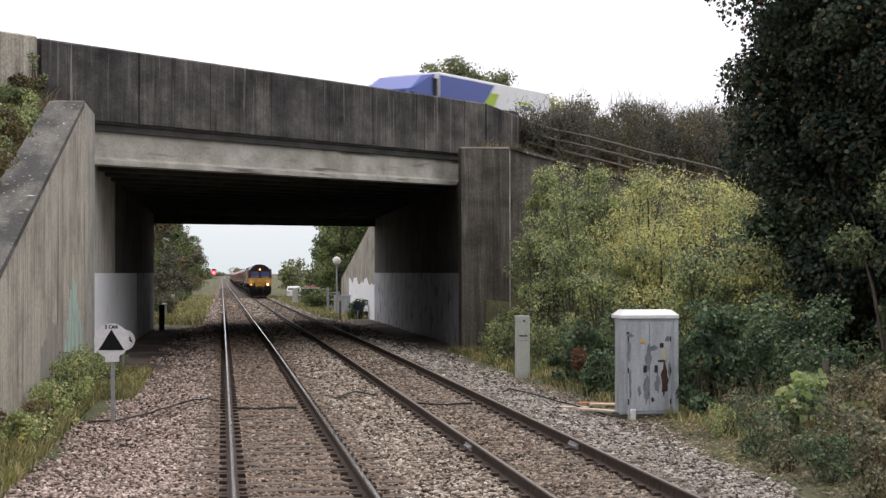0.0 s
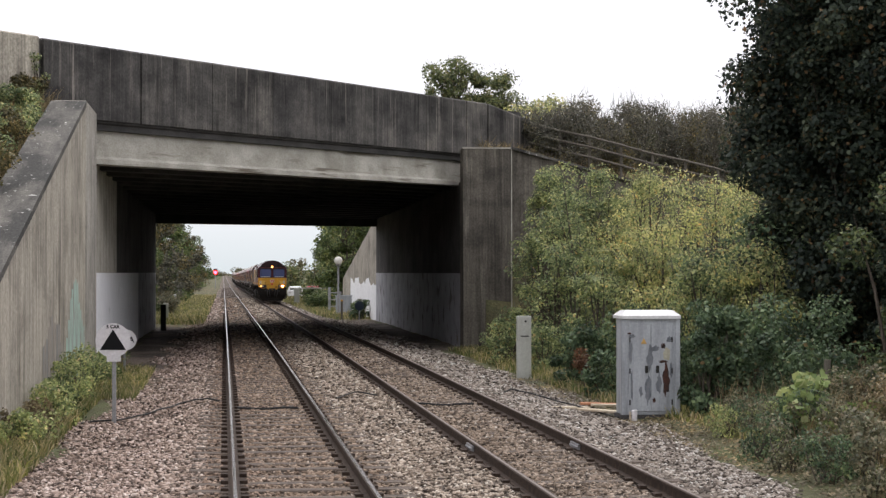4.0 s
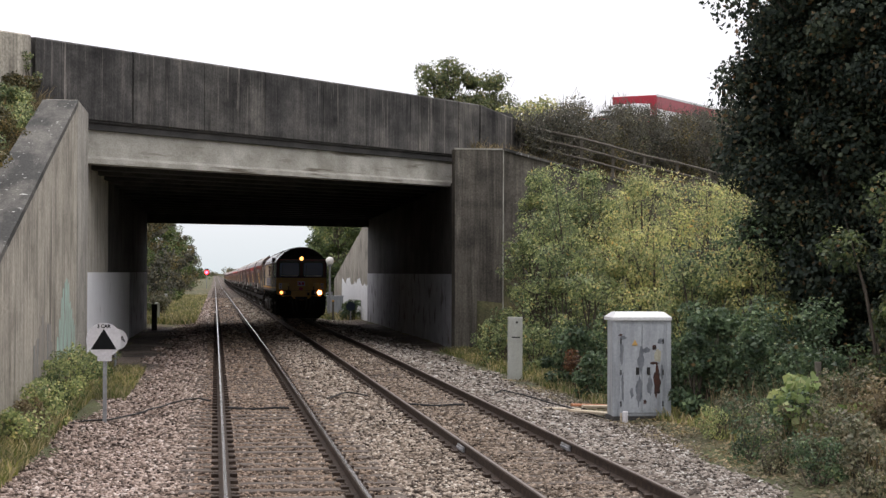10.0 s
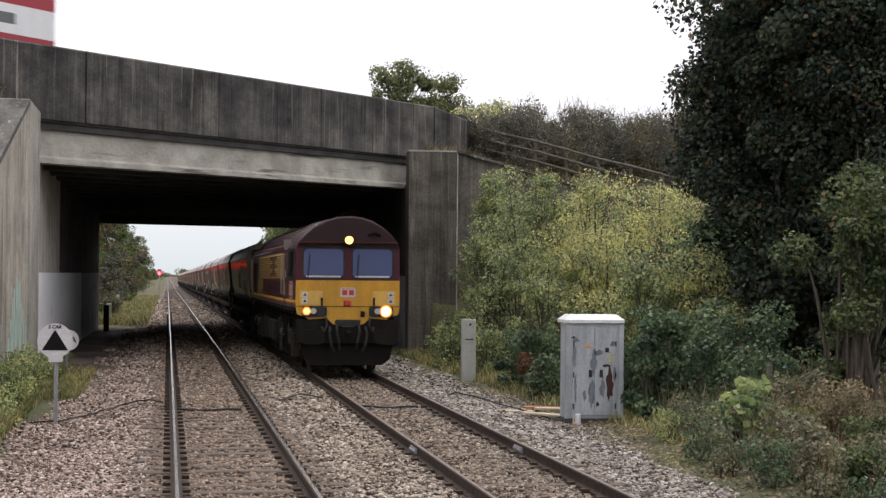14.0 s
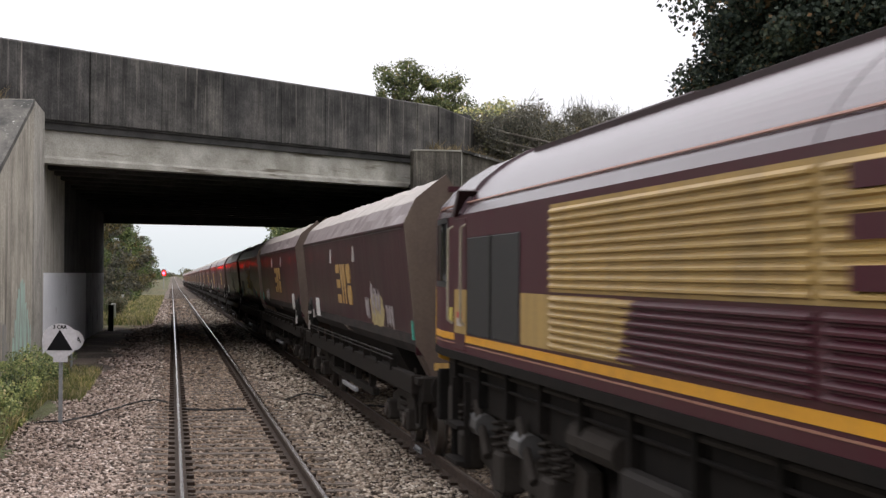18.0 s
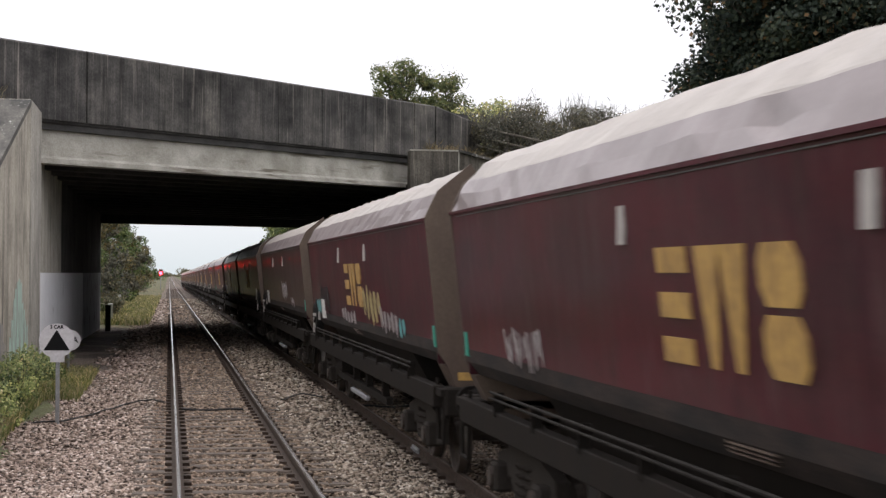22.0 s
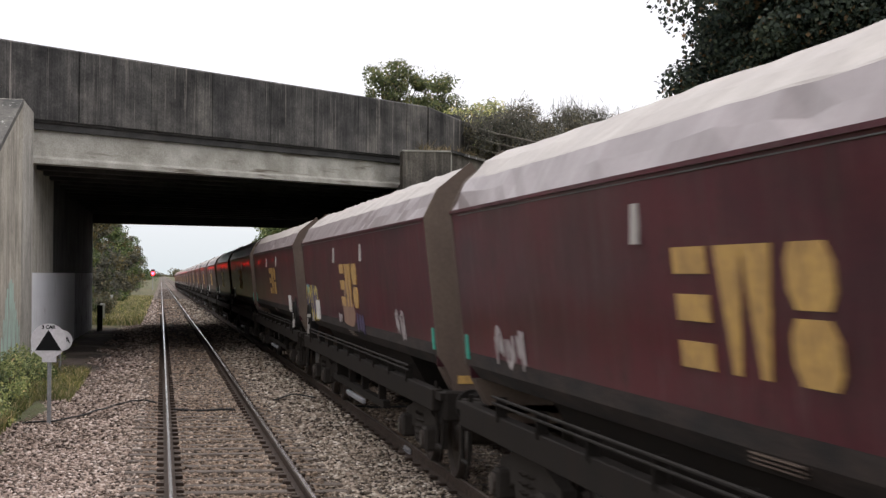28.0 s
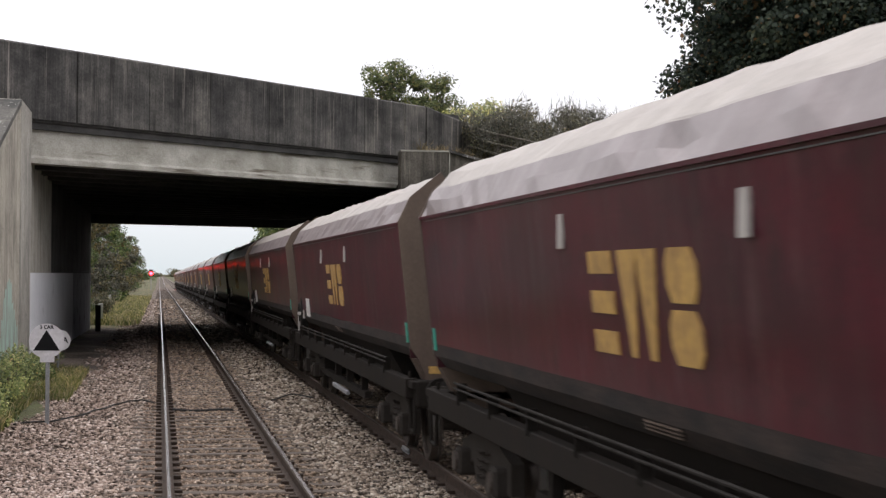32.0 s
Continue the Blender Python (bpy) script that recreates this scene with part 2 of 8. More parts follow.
_b.inputs["Base Color"].default_value, _b.inputs["Metallic"].default_value, _b.inputs["Roughness"].default_value = (0.14, 0.11, 0.09, 1), 0.6, 0.5
M_STEEL = surf("grey_galvanised_steel", (0.26, 0.26, 0.27), (0.36, 0.36, 0.37), 6.0, 40, 0.5, metal=0.5, bump=0.1)
M_BLACK = surf("black_rubber_and_grease", (0.012, 0.012, 0.012), (0.03, 0.028, 0.026), 6.0, 30, 0.7, bump=0.2)
M_WHITE = paint("white_sign_paint", (0.66, 0.64, 0.66), 0.5, (0.45, 0.42, 0.4), 0.4)
M_BLACKPAINT = paint("black_sign_paint", (0.006, 0.006, 0.007), 0.6, (0.015, 0.014, 0.013), 0.3, spec=0.15)
M_GREYSMEAR = surf("pale_grey_smeared_paint", (0.27, 0.27, 0.27), (0.2, 0.19, 0.18), 3.0, 20, 0.8, stretch=(2, 2, 0.3), bump=0.1, c3=(0.3, 0.27, 0.23), s3=1.0, t3=0.42)
M_TIMBER = surf("grey_weathered_timber", (0.075, 0.066, 0.054), (0.15, 0.135, 0.11), 4.0, 40, 0.9, stretch=(4, 4, 0.5), bump=0.4)
M_PALEWOOD = surf("pale_sawn_timber", (0.42, 0.34, 0.24), (0.55, 0.48, 0.37), 3.0, 40, 0.85, stretch=(1, 4, 4), bump=0.3)
M_PALERAIL = surf("pale_weathered_rail", (0.2, 0.185, 0.15), (0.32, 0.3, 0.25), 4.0, 40, 0.9, stretch=(4, 4, 0.5), bump=0.3)
M_CABLE = surf("black_cable_sheath", (0.012, 0.012, 0.012), (0.022, 0.022, 0.022), 5.0, 20, 0.6, bump=0.0)


# ---- mesh helpers ----
def part(name, bm, material, parent=None, label="", smooth=False):
    """Links a bmesh as one mesh object, under a thing or a part where one is given."""
    me = bpy.data.meshes.new(name)
    bmesh.ops.recalc_face_normals(bm, faces=bm.faces)
    bm.to_mesh(me)
    bm.free()
    me.materials.append(material)
    if smooth:
        me.polygons.foreach_set("use_smooth", [True] * len(me.polygons))
    ob = new(name, me)
    if parent is not None:
        ob.parent = parent
    if label:
        ob["label"] = label
    return ob


def raw(name, verts, faces, material, parent=None, label=""):
    """The same from plain arrays of corners and of faces with one count of corners."""
    me = bpy.data.meshes.new(name)
    verts, faces = np.asarray(verts, dtype=np.float32), np.asarray(faces, dtype=np.int32)
    k = faces.shape[1]
    me.vertices.add(len(verts))
    me.vertices.foreach_set("co", verts.ravel())
    me.loops.add(faces.size)
    me.loops.foreach_set("vertex_index", faces.ravel())
    me.polygons.add(len(faces))
    me.polygons.foreach_set("loop_start", np.arange(0, faces.size, k, dtype=np.int32))
    me.update(calc_edges=True)
    me.materials.append(material)
    ob = new(name, me)
    if parent is not None:
        ob.parent = parent
    if label:
        ob["label"] = label
    return ob


def shared(name, mesh, parent, x=0.0, y=0.0, z=0.0):
    ob = new(name, mesh)
    ob.parent = parent
    ob.location = (x, y, z)
    return ob


def empty(name, x=0.0, y=0.0, z=0.0):
    ob = new(name)
    ob.location = (x, y, z)
    return ob


def box(bm, x0, x1, y0, y1, z0, z1, bevel=0.0):
    vs = [bm.verts.new((x, y, z)) for z in (z0, z1) for y in (y0, y1) for x in (x0, x1)]
    fs = [bm.faces.new([vs[i] for i in q]) for q in ((0, 2, 3, 1), (4, 5, 7, 6), (0, 1, 5, 4), (2, 6, 7, 3), (0, 4, 6, 2), (1, 3, 7, 5))]
    if bevel:
        es = {e for f in fs for e in f.edges}
        bmesh.ops.bevel(bm, geom=list(es), offset=bevel, segments=1, affect="EDGES")
    return bm


def prism(bm, pts, axis, a, b):
    """A flat outline drawn out along an axis: pts are (x, z) for y, (y, z) for x, (x, y) for z."""
    def place(p, k):
        return {"y": (p[0], k, p[1]), "x": (k, p[0], p[1]), "z": (p[0], p[1], k)}[axis]
    lo = [bm.verts.new(place(p, a)) for p in pts]
    hi = [bm.verts.new(place(p, b)) for p in pts]
    n = len(pts)
    bm.faces.new(lo)
    bm.faces.new(hi[::-1])
    for i in range(n):
        bm.faces.new((lo[i], lo[(i + 1) % n], hi[(i + 1) % n], hi[i]))
    return bm


def loft(bm, rings, cap=True):
    vs = [[bm.verts.new(p) for p in r] for r in rings]
    n = len(vs[0])
    for r, s in zip(vs, vs[1:]):
        for i in range(n):
            bm.faces.new((r[i], r[(i + 1) % n], s[(i + 1) % n], s[i]))
    if cap:
        bm.faces.new(vs[0])
        bm.faces.new(vs[-1][::-1])
    return bm


def tube(bm, p, q, r0, r1=None, n=8, cap=True):
    p, q = Vector(p), Vector(q)
    r0, r1 = float(r0), float(r0 if r1 is None else r1)
    d = (q - p).normalized()
    u = d.orthogonal().normalized()
    w = d.cross(u)
    rings = [[c + r * (math.cos(a) * u + math.sin(a) * w) for a in (2 * math.pi * i / n for i in range(n))] for c, r in ((p, r0), (q, r1))]
    return loft(bm, rings, cap)


def path_tube(bm, pts, r, n=6):
    for p, q in zip(pts, pts[1:]):
        tube(bm, p, q, r, r, n)
    return bm


def disc(bm, c, axis, r, h, n=24):
    c, d = Vector(c), Vector(axis).normalized()
    return tube(bm, c, c + d * h, r, r, n)


def B():
    return bmesh.new()

# ---- the ground: one sheet with the track bed, verges and the road's embankments ----
BRIDGE = pose(-4.34, 47.0, 0.0, 0, 0, 52)   # its x runs along the road, its y across it
BRIDGE_INV = BRIDGE.inverted()
TRACK_B = 3.344                              # middle of the track that the train uses
BED_X = [-900, -60, -14, -6, -4.3, -3.3, -2.5, -1.45, -1.2, 1.2, 1.4, 1.67, 1.9, 2.25, 4.55, 4.8, 6.1, 6.8, 8, 14, 60, 900]
BED_Z = [-0.9, -0.7, -0.45, -0.3, -0.30, -0.32, -0.36, -0.2, -0.188, -0.188, -0.175, -0.18, -0.15, -0.16, -0.188, -0.2, -0.43, -0.45, -0.38, -0.3, -0.7, -0.9]


def fall(y):
    """How far the line has dropped at y: level as far as the bridge, then a gentle gradient."""
    y = np.minimum(np.asarray(y, dtype=float), 420.0)
    return np.where(y < 40, 0.0, np.where(y < 60, 0.0033 * (y - 40) ** 2 / 40, 0.0033 * (y - 50)))


def ground_z(x, y):
    """Height of the sheet, for arrays of places."""
    x, y = np.asarray(x, dtype=float), np.asarray(y, dtype=float)
    z = np.interp(x, BED_X, BED_Z) - fall(y)
    z = z + np.where((x < -1.5) | (x > 4.8), 0.03 * np.sin(x * 2.1 + y * 0.9) * np.sin(y * 0.63 - x), 0)
    m = np.array(BRIDGE_INV)
    o = m[1, 0] * x + m[1, 1] * y + m[1, 3]
    s = m[0, 0] * x + m[0, 1] * y + m[0, 3]
    bank = np.minimum(6.75, np.minimum(6.75 + 0.43 * o, 6.75 - 0.43 * (o - 24))) + np.clip(s, -60, 60) * 0.008
    bank = bank - np.clip(np.abs(s - 12) - 60, 0, 400) * 0.03
    bank = np.where(x > 2, np.minimum(7.0, np.minimum(7.0 + 0.36 * o, bank + 0.3)), bank)
    bank = np.where((x > 2) & (y < 61.8), np.minimum(bank, (x - 20.0) * 0.5), bank)
    side = np.where(x < 2, x < -4.8, np.where(y < 61.8, x > 19.0, x > 8.8))
    wing = (x < 2) & (y > 88)
    side = np.where(wing, x < -6.0, side)
    return np.where(side, np.maximum(z, bank), z)


def build_ground():
    xs = np.unique(np.concatenate([-np.geomspace(20, 2500, 22), np.arange(-20, -6, 0.7), np.arange(-6, 10, 0.2), np.arange(10, 34, 0.7), np.geomspace(34, 2500, 24), [-4.9, -4.75, 8.7, 8.9, 9.1]]))
    ys = np.unique(np.concatenate([-np.geomspace(10, 2500, 18), np.arange(-9, 15, 1.5), np.arange(15, 70, 0.4), np.arange(70, 150, 1.0), np.geomspace(150, 4500, 45)]))
    gx, gy = np.meshgrid(xs, ys)
    gz = ground_z(gx, gy)
    nx, ny = len(xs), len(ys)
    i = np.arange(nx * ny).reshape(ny, nx)
    quads = np.stack([i[:-1, :-1], i[:-1, 1:], i[1:, 1:], i[1:, :-1]], -1).reshape(-1, 4)
    ob = raw("ground", np.stack([gx, gy, gz], -1).reshape(-1, 3), quads, M_EARTH)
    ob.data.materials.append(M_BALLAST)
    ob.data.materials.append(M_FOURFOOT)
    cx = (0.5 * (gx[:-1, :-1] + gx[1:, 1:])).ravel()
    cy = (0.5 * (gy[:-1, :-1] + gy[1:, 1:])).ravel()
    left_edge = -2.75 - np.clip((46 - cy) / 28, 0, 1) * 1.1 + 0.3 * np.sin(cy * 0.8) - 1.5 * ((cy > 47) & (cy < 88))
    right_edge = np.interp(cy, [20, 27], [6.05, 6.8]) + 0.2 * np.sin(cy * 0.7) + 1.2 * ((cy > 61) & (cy < 104))
    left_edge = np.where(cy > 93, -1.95 + 0.1 * np.sin(cy * 0.4), left_edge)
    right_edge = np.where(cy > 106, 5.2 + 0.1 * np.sin(cy * 0.5), right_edge)
    idx = np.where((cx > left_edge) & (cx < right_edge), 1, 0)
    four = (np.abs(cx) < 1.0) | (np.abs(cx - TRACK_B) < 0.75)
    idx = np.where(four, 2, idx)
    ob.data.polygons.foreach_set("material_index", idx.astype(np.int32))
    ob.data.polygons.foreach_set("use_smooth", [True] * len(ob.data.polygons))
    return tagged(ob, "ballast track bed between grassy verges and embankments", "ground", kind="structure")


build_ground()


# ---- loose ballast ----
def stones(name, x, y, z, size, material, label, seed):
    rng = np.random.default_rng(seed)
    n = len(x)
    core = np.array([[1, 0, 0], [-1, 0, 0], [0, 1, 0], [0, -1, 0], [0, 0, 1], [0, 0, -1]], dtype=float) * 0.68
    v = core[None] * rng.uniform(0.62, 1.2, (n, 6, 1)) + rng.normal(0, 0.13, (n, 6, 3))
    v = v * (size[:, None, None] * rng.uniform(0.65, 1.25, (n, 1, 3)))
    q = rng.normal(size=(n, 4))
    q /= np.linalg.norm(q, axis=1)[:, None]
    w, a, b, c = q.T
    rot = np.stack([np.stack([1 - 2 * (b * b + c * c), 2 * (a * b - c * w), 2 * (a * c + b * w)], -1),
                    np.stack([2 * (a * b + c * w), 1 - 2 * (a * a + c * c), 2 * (b * c - a * w)], -1),
                    np.stack([2 * (a * c - b * w), 2 * (b * c + a * w), 1 - 2 * (a * a + b * b)], -1)], 1)
    v = np.einsum("nij,nkj->nki", rot, v) * np.array([1.12, 1.12, 0.66]) + np.stack([x, y, z], -1)[:, None]
    f = np.array(((0, 2, 4), (2, 1, 4), (1, 3, 4), (3, 0, 4), (2, 0, 5), (1, 2, 5), (3, 1, 5), (0, 3, 5)))
    faces = (f[None] + 6 * np.arange(n)[:, None, None]).reshape(-1, 3)
    return tagged(raw(name, v.reshape(-1, 3), faces, material), label, "ballast", kind="stuff")


def scatter_ballast():
    rng = np.random.default_rng(5)
    xs, ys, sz = [], [], []
    for y0, y1, dens, size in ((14, 26, 520, 0.045), (26, 40, 310, 0.053), (40, 62, 115, 0.068), (62, 110, 26, 0.09), (110, 200, 11, 0.12)):
        n = int((y1 - y0) * 11.5 * dens)
        xs.append(rng.uniform(-4.1, 7.4, n)), ys.append(rng.uniform(y0, y1, n)), sz.append(size * rng.uniform(0.6, 1.35, n))
    x, y, s = map(np.concatenate, (xs, ys, sz))
    left_edge = -2.75 - np.clip((46 - y) / 28, 0, 1) * 1.0 + 0.3 * np.sin(y * 0.8) + rng.normal(0, 0.12, len(y))
    right_edge = np.interp(y, [20, 27], [6.05, 6.8]) + 0.15 * np.sin(y * 0.7) + rng.normal(0, 0.12, len(y))
    left_edge = np.where(y > 93, -1.95 + 0.1 * np.sin(y * 0.4), left_edge)
    right_edge = np.where(y > 106, 5.2 + 0.1 * np.sin(y * 0.5), right_edge)
    rails = np.min([np.abs(x - r) for r in (-0.7525, 0.7525, TRACK_B - 0.7525, TRACK_B + 0.7525)], axis=0)
    keep = (x > left_edge) & (x < right_edge) & (rails > 0.13)
    x, y, s, rails = x[keep], y[keep], s[keep], rails[keep]
    dark = ((np.abs(x) < 1.12) | (np.abs(x - TRACK_B) < 0.8)) & (rng.uniform(size=len(x)) < 0.93)
    on_sleeper = dark & (((np.abs(x) < 1.12) & (np.abs((y - 12 + 0.35) % 0.7 - 0.35) < 0.13)) | ((np.abs(x - TRACK_B) < 0.8) & (np.abs((y - 12.3 + 0.35) % 0.7 - 0.35) < 0.12)))
    z = ground_z(x, y) + s * rng.uniform(-0.15, 0.3, len(x))
    thin = dark & (rng.uniform(size=len(x)) < np.where(on_sleeper, 0.62, 0.05))
    z = np.where(dark, z + 0.006, z)
    for k, m, nm, lb in ((~dark, M_STONE, "ballast_stones", "loose grey and pink ballast stones beside the rails"),
                         (dark & ~thin, M_DARKSTONE, "fouled_ballast_stones", "brown oily ballast stones between the rails")):
        stones(nm, x[k], y[k], z[k], s[k], m, lb, 11)


scatter_ballast()


# ---- the two tracks ----
RAIL = [(-0.07, -0.159), (0.07, -0.159), (0.07, -0.148), (0.012, -0.13), (0.01, -0.045), (0.036, -0.035), (0.036, -0.006), (-0.036, -0.006), (-0.036, -0.035), (-0.01, -0.045), (-0.012, -0.13), (-0.07, -0.148)]


def rail_track(x, top, label, phase):
    t = tagged(empty("railway_track", x, 0, 0), label, "track", kind="structure")
    stations = [-60.0, 20.0, 40.0, 44.0, 48.0, 52.0, 56.0, 60.0, 100.0, 200.0, 320.0, 420.0, 1800.0]

    def along(section):
        return loft(B(), [[(a, y, z - float(fall(y))) for a, z in section] for y in stations])
    for side in (-0.7525, 0.7525):
        rail = part("rail", along([(side + a, z) for a, z in RAIL]), M_RAILSIDE, t)
        part("rail_crown", along([(side - 0.035, -0.006), (side + 0.035, -0.006), (side + 0.027, -0.001), (side - 0.027, -0.001)]), M_RAILSIDE, rail, "dull brown top of the rail")
        part("rail_head", along([(side - 0.021, -0.004), (side + 0.021, -0.004), (side + 0.018, 0.002), (side - 0.018, 0.002)]), top, rail, "polished running surface")
    bm = box(B(), -1.3, 1.3, -0.125, 0.125, -0.3, -0.158, 0.012)
    first = part("sleeper", bm, M_SLEEPER, t)
    first.location = (0, 12 + phase, 0)
    k = 1
    rng = random.Random(int(x * 10) + 3)
    while 12 + phase + 0.7 * k < 112:
        ob = shared("sleeper", first.data, t, rng.uniform(-0.03, 0.03), 12 + phase + 0.7 * k, rng.uniform(-0.012, 0.004) - float(fall(12 + phase + 0.7 * k)))
        ob.rotation_euler[2] = rng.uniform(-0.006, 0.006)
        k += 1
    bm = B()
    for j in range(k, k + 420):
        h = float(fall(12 + phase + 0.7 * j))
        box(bm, -1.3, 1.3, 12 + phase + 0.7 * j - 0.125, 12 + phase + 0.7 * j + 0.125, -0.3 - h, -0.16 - h)
    for j in range(1, 36):
        box(bm, -1.3, 1.3, 12 + phase - 0.7 * j - 0.125, 12 + phase - 0.7 * j + 0.125, -0.3, -0.16)
    tagged(part("sleepers_far_off", bm, M_SLEEPER, t), kind="stuff")
    bm = B()
    for j in range(k):
        for side in (-0.7525, 0.7525):
            for e in (-1, 1):
                y = 12 + phase + 0.7 * j
                box(bm, side + e * 0.115 - 0.045, side + e * 0.115 + 0.045, y - 0.07, y + 0.07, -0.165 - float(fall(y)), -0.122 - float(fall(y)))
    tagged(part("rail_chairs", bm, M_RAILSIDE, t, "rusty rail chairs"), kind="stuff")
    return t


track_a = rail_track(0.0, M_RAILTOP, "empty plain track with shiny rails on dark sleepers", 0.0)
track_b = rail_track(TRACK_B, M_DULLTOP, "parallel track with brown rails on dark sleepers", 0.3)
for side in (-0.7525, 0.7525):
    for e in (-1, 1):
        fp = part("fishplate", box(B(), side + e * 0.03 - 0.016, side + e * 0.03 + 0.016, 23.2, 23.75, -0.125, -0.045, 0.006), M_STEEL, track_b, "bright steel joint plate")
        for j in range(4):
            part("bolt", disc(B(), (side + e * 0.045, 23.27 + j * 0.135, -0.085), (e, 0, 0), 0.016, 0.025, 6), M_STEEL, fp)


# ---- the concrete road bridge ----
bridge = tagged(empty("road_bridge"), "weathered grey concrete road bridge over the two tracks", "bridge", kind="structure")
bridge.matrix_world = BRIDGE
RISE = 0.0145


def sheared(bm, cross=0.0):
    for v in bm.verts:
        v.co.z += RISE * v.co.x - cross * v.co.y
    return bm


JOINTS = [-2.1, 1.86, 5.07, 8.12, 11.37, 14.04, 17.48, 20.42, 22.1, 25.9]


for i, (a, b) in enumerate(zip(JOINTS, JOINTS[1:])):
    gap = 0.06 if 22.1 in (a, b) or a == -2.1 else 0.016
    pts = [(0.0, 6.56), (0.38, 6.56), (0.38, 8.54), (0.33, 8.60), (0.05, 8.60), (0.0, 8.55)]
    bm = sheared(prism(B(), pts, "x", a + gap, b - gap))
    for v in bm.verts:
        # the last panel's top runs down to the bank
        if v.co.x > 25.5 and v.co.z > 8:
            v.co.z -= 0.45
    part("parapet_panel", bm, M_PARAPET, bridge)
part("parapet_core", sheared(box(B(), -2.1, 25.0, 0.12, 0.3, 6.58, 8.45)), M_SOFFIT, bridge, "dark joint filler between panels")
for a, b in ((-14.0, -8.2), (-8.18, -2.2)):
    part("parapet_panel", sheared(prism(B(), [(0.02, 5.6), (0.36, 5.6), (0.36, 8.58), (0.3, 8.64), (0.06, 8.64), (0.02, 8.6)], "x", a, b)), M_WING, bridge, "paler concrete parapet beyond the joint")
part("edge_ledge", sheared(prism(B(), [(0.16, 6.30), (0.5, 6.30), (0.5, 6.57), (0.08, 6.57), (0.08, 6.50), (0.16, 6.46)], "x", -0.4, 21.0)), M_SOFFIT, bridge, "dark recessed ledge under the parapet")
part("edge_girder", sheared(prism(B(), [(0.10, 5.36), (0.75, 5.36), (0.75, 6.32), (0.30, 6.32), (0.24, 5.58), (0.10, 5.50)], "x", -0.4, 21.0)), M_GIRDER, bridge, "pale stained edge girder")
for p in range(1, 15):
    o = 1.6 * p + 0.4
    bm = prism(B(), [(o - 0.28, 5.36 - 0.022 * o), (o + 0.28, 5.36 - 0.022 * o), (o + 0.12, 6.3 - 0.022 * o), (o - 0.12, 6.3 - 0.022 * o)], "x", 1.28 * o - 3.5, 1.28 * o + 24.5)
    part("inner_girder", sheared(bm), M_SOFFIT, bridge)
bm = B()
lo = [(-3.0, 0.6), (24.0, 0.6), (55.0, 24.0), (28.0, 24.0)]
vs0 = [bm.verts.new((x, y, 5.75 - 0.012 * y)) for x, y in lo]
vs1 = [bm.verts.new((x, y, 6.75)) for x, y in lo]
bm.faces.new(vs0), bm.faces.new(vs1)
for i in range(4):
    bm.faces.new((vs0[i], vs0[(i + 1) % 4], vs1[(i + 1) % 4], vs1[i]))
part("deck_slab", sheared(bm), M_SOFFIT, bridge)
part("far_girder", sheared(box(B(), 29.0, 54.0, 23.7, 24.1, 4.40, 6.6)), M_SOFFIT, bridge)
part("far_parapet", sheared(box(B(), 18.0, 62.0, 23.65, 24.0, 6.6, 8.3)), M_PARAPET, bridge)
part("carriageway", sheared(box(B(), -75.0, 112.0, 0.5, 23.5, 6.78, 6.95)), M_ASPHALT, bridge, "asphalt road over the bridge")


def wall_xy(name, pts, z0, z1, material, label=""):
    return part(name, prism(B(), pts, "z", z0, z1), material, bridge_walls, label)


bridge_walls = tagged(empty("bridge_abutments"), "streaked concrete abutments and wing walls of the bridge", "abutment", kind="structure")
# inward of this y the left wall takes the shade-darkened colour
SHADE_FROM = 57.0
wall_xy("abutment_left", [(-4.46, 46.95), (-5.6, 46.95), (-5.6, SHADE_FROM), (-4.411, SHADE_FROM)], -1.0, 5.75, M_PILASTER, "pale concrete beside the wing wall")
wall_xy("abutment_left", [(-4.411, SHADE_FROM + 0.02), (-5.6, SHADE_FROM + 0.02), (-5.6, 86.0), (-4.27, 86.0)], -1.0, 5.75, M_SHADEDWALL)
wall_xy("abutment_right", [(7.9, 61.9), (8.33, 102.2), (9.6, 102.2), (9.6, 61.9)], -1.0, 5.75, M_SHADEDWALL)
# the wing wall beside the empty track, with its sloping top
SLOPE = (6.70 - 2.02) / (43.5 - 25.8)
zs = lambda y: 6.70 - SLOPE * (43.5 - y)
part("wing_wall", prism(B(), [(18.6, -1.0), (46.93, -1.0), (46.93, 6.58), (43.5, zs(43.5) - 0.12), (18.6, zs(18.6) - 0.12)], "x", -5.1, -4.36), M_WING, bridge_walls)
part("wing_coping", prism(B(), [(18.4, zs(18.4) - 0.12), (43.52, zs(43.52) - 0.12), (43.52, zs(43.52) + 0.02), (18.4, zs(18.4) + 0.02)], "x", -5.22, -4.34), M_COPING, bridge_walls, "mossy sloping coping")
part("wing_pilaster", box(B(), -5.15, -4.34, 43.53, 47.0, -1.0, 6.74, 0.02), M_PILASTER, bridge_walls)
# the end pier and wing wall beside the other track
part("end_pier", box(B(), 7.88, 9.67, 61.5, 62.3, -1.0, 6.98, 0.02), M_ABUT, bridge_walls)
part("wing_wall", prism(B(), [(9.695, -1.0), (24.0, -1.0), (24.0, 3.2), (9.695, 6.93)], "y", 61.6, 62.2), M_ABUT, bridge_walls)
part("wing_coping", prism(B(), [(9.69, 6.932), (24.0, 3.202), (24.0, 3.3), (9.69, 7.03)], "y", 61.45, 62.3), M_COPING, bridge_walls)
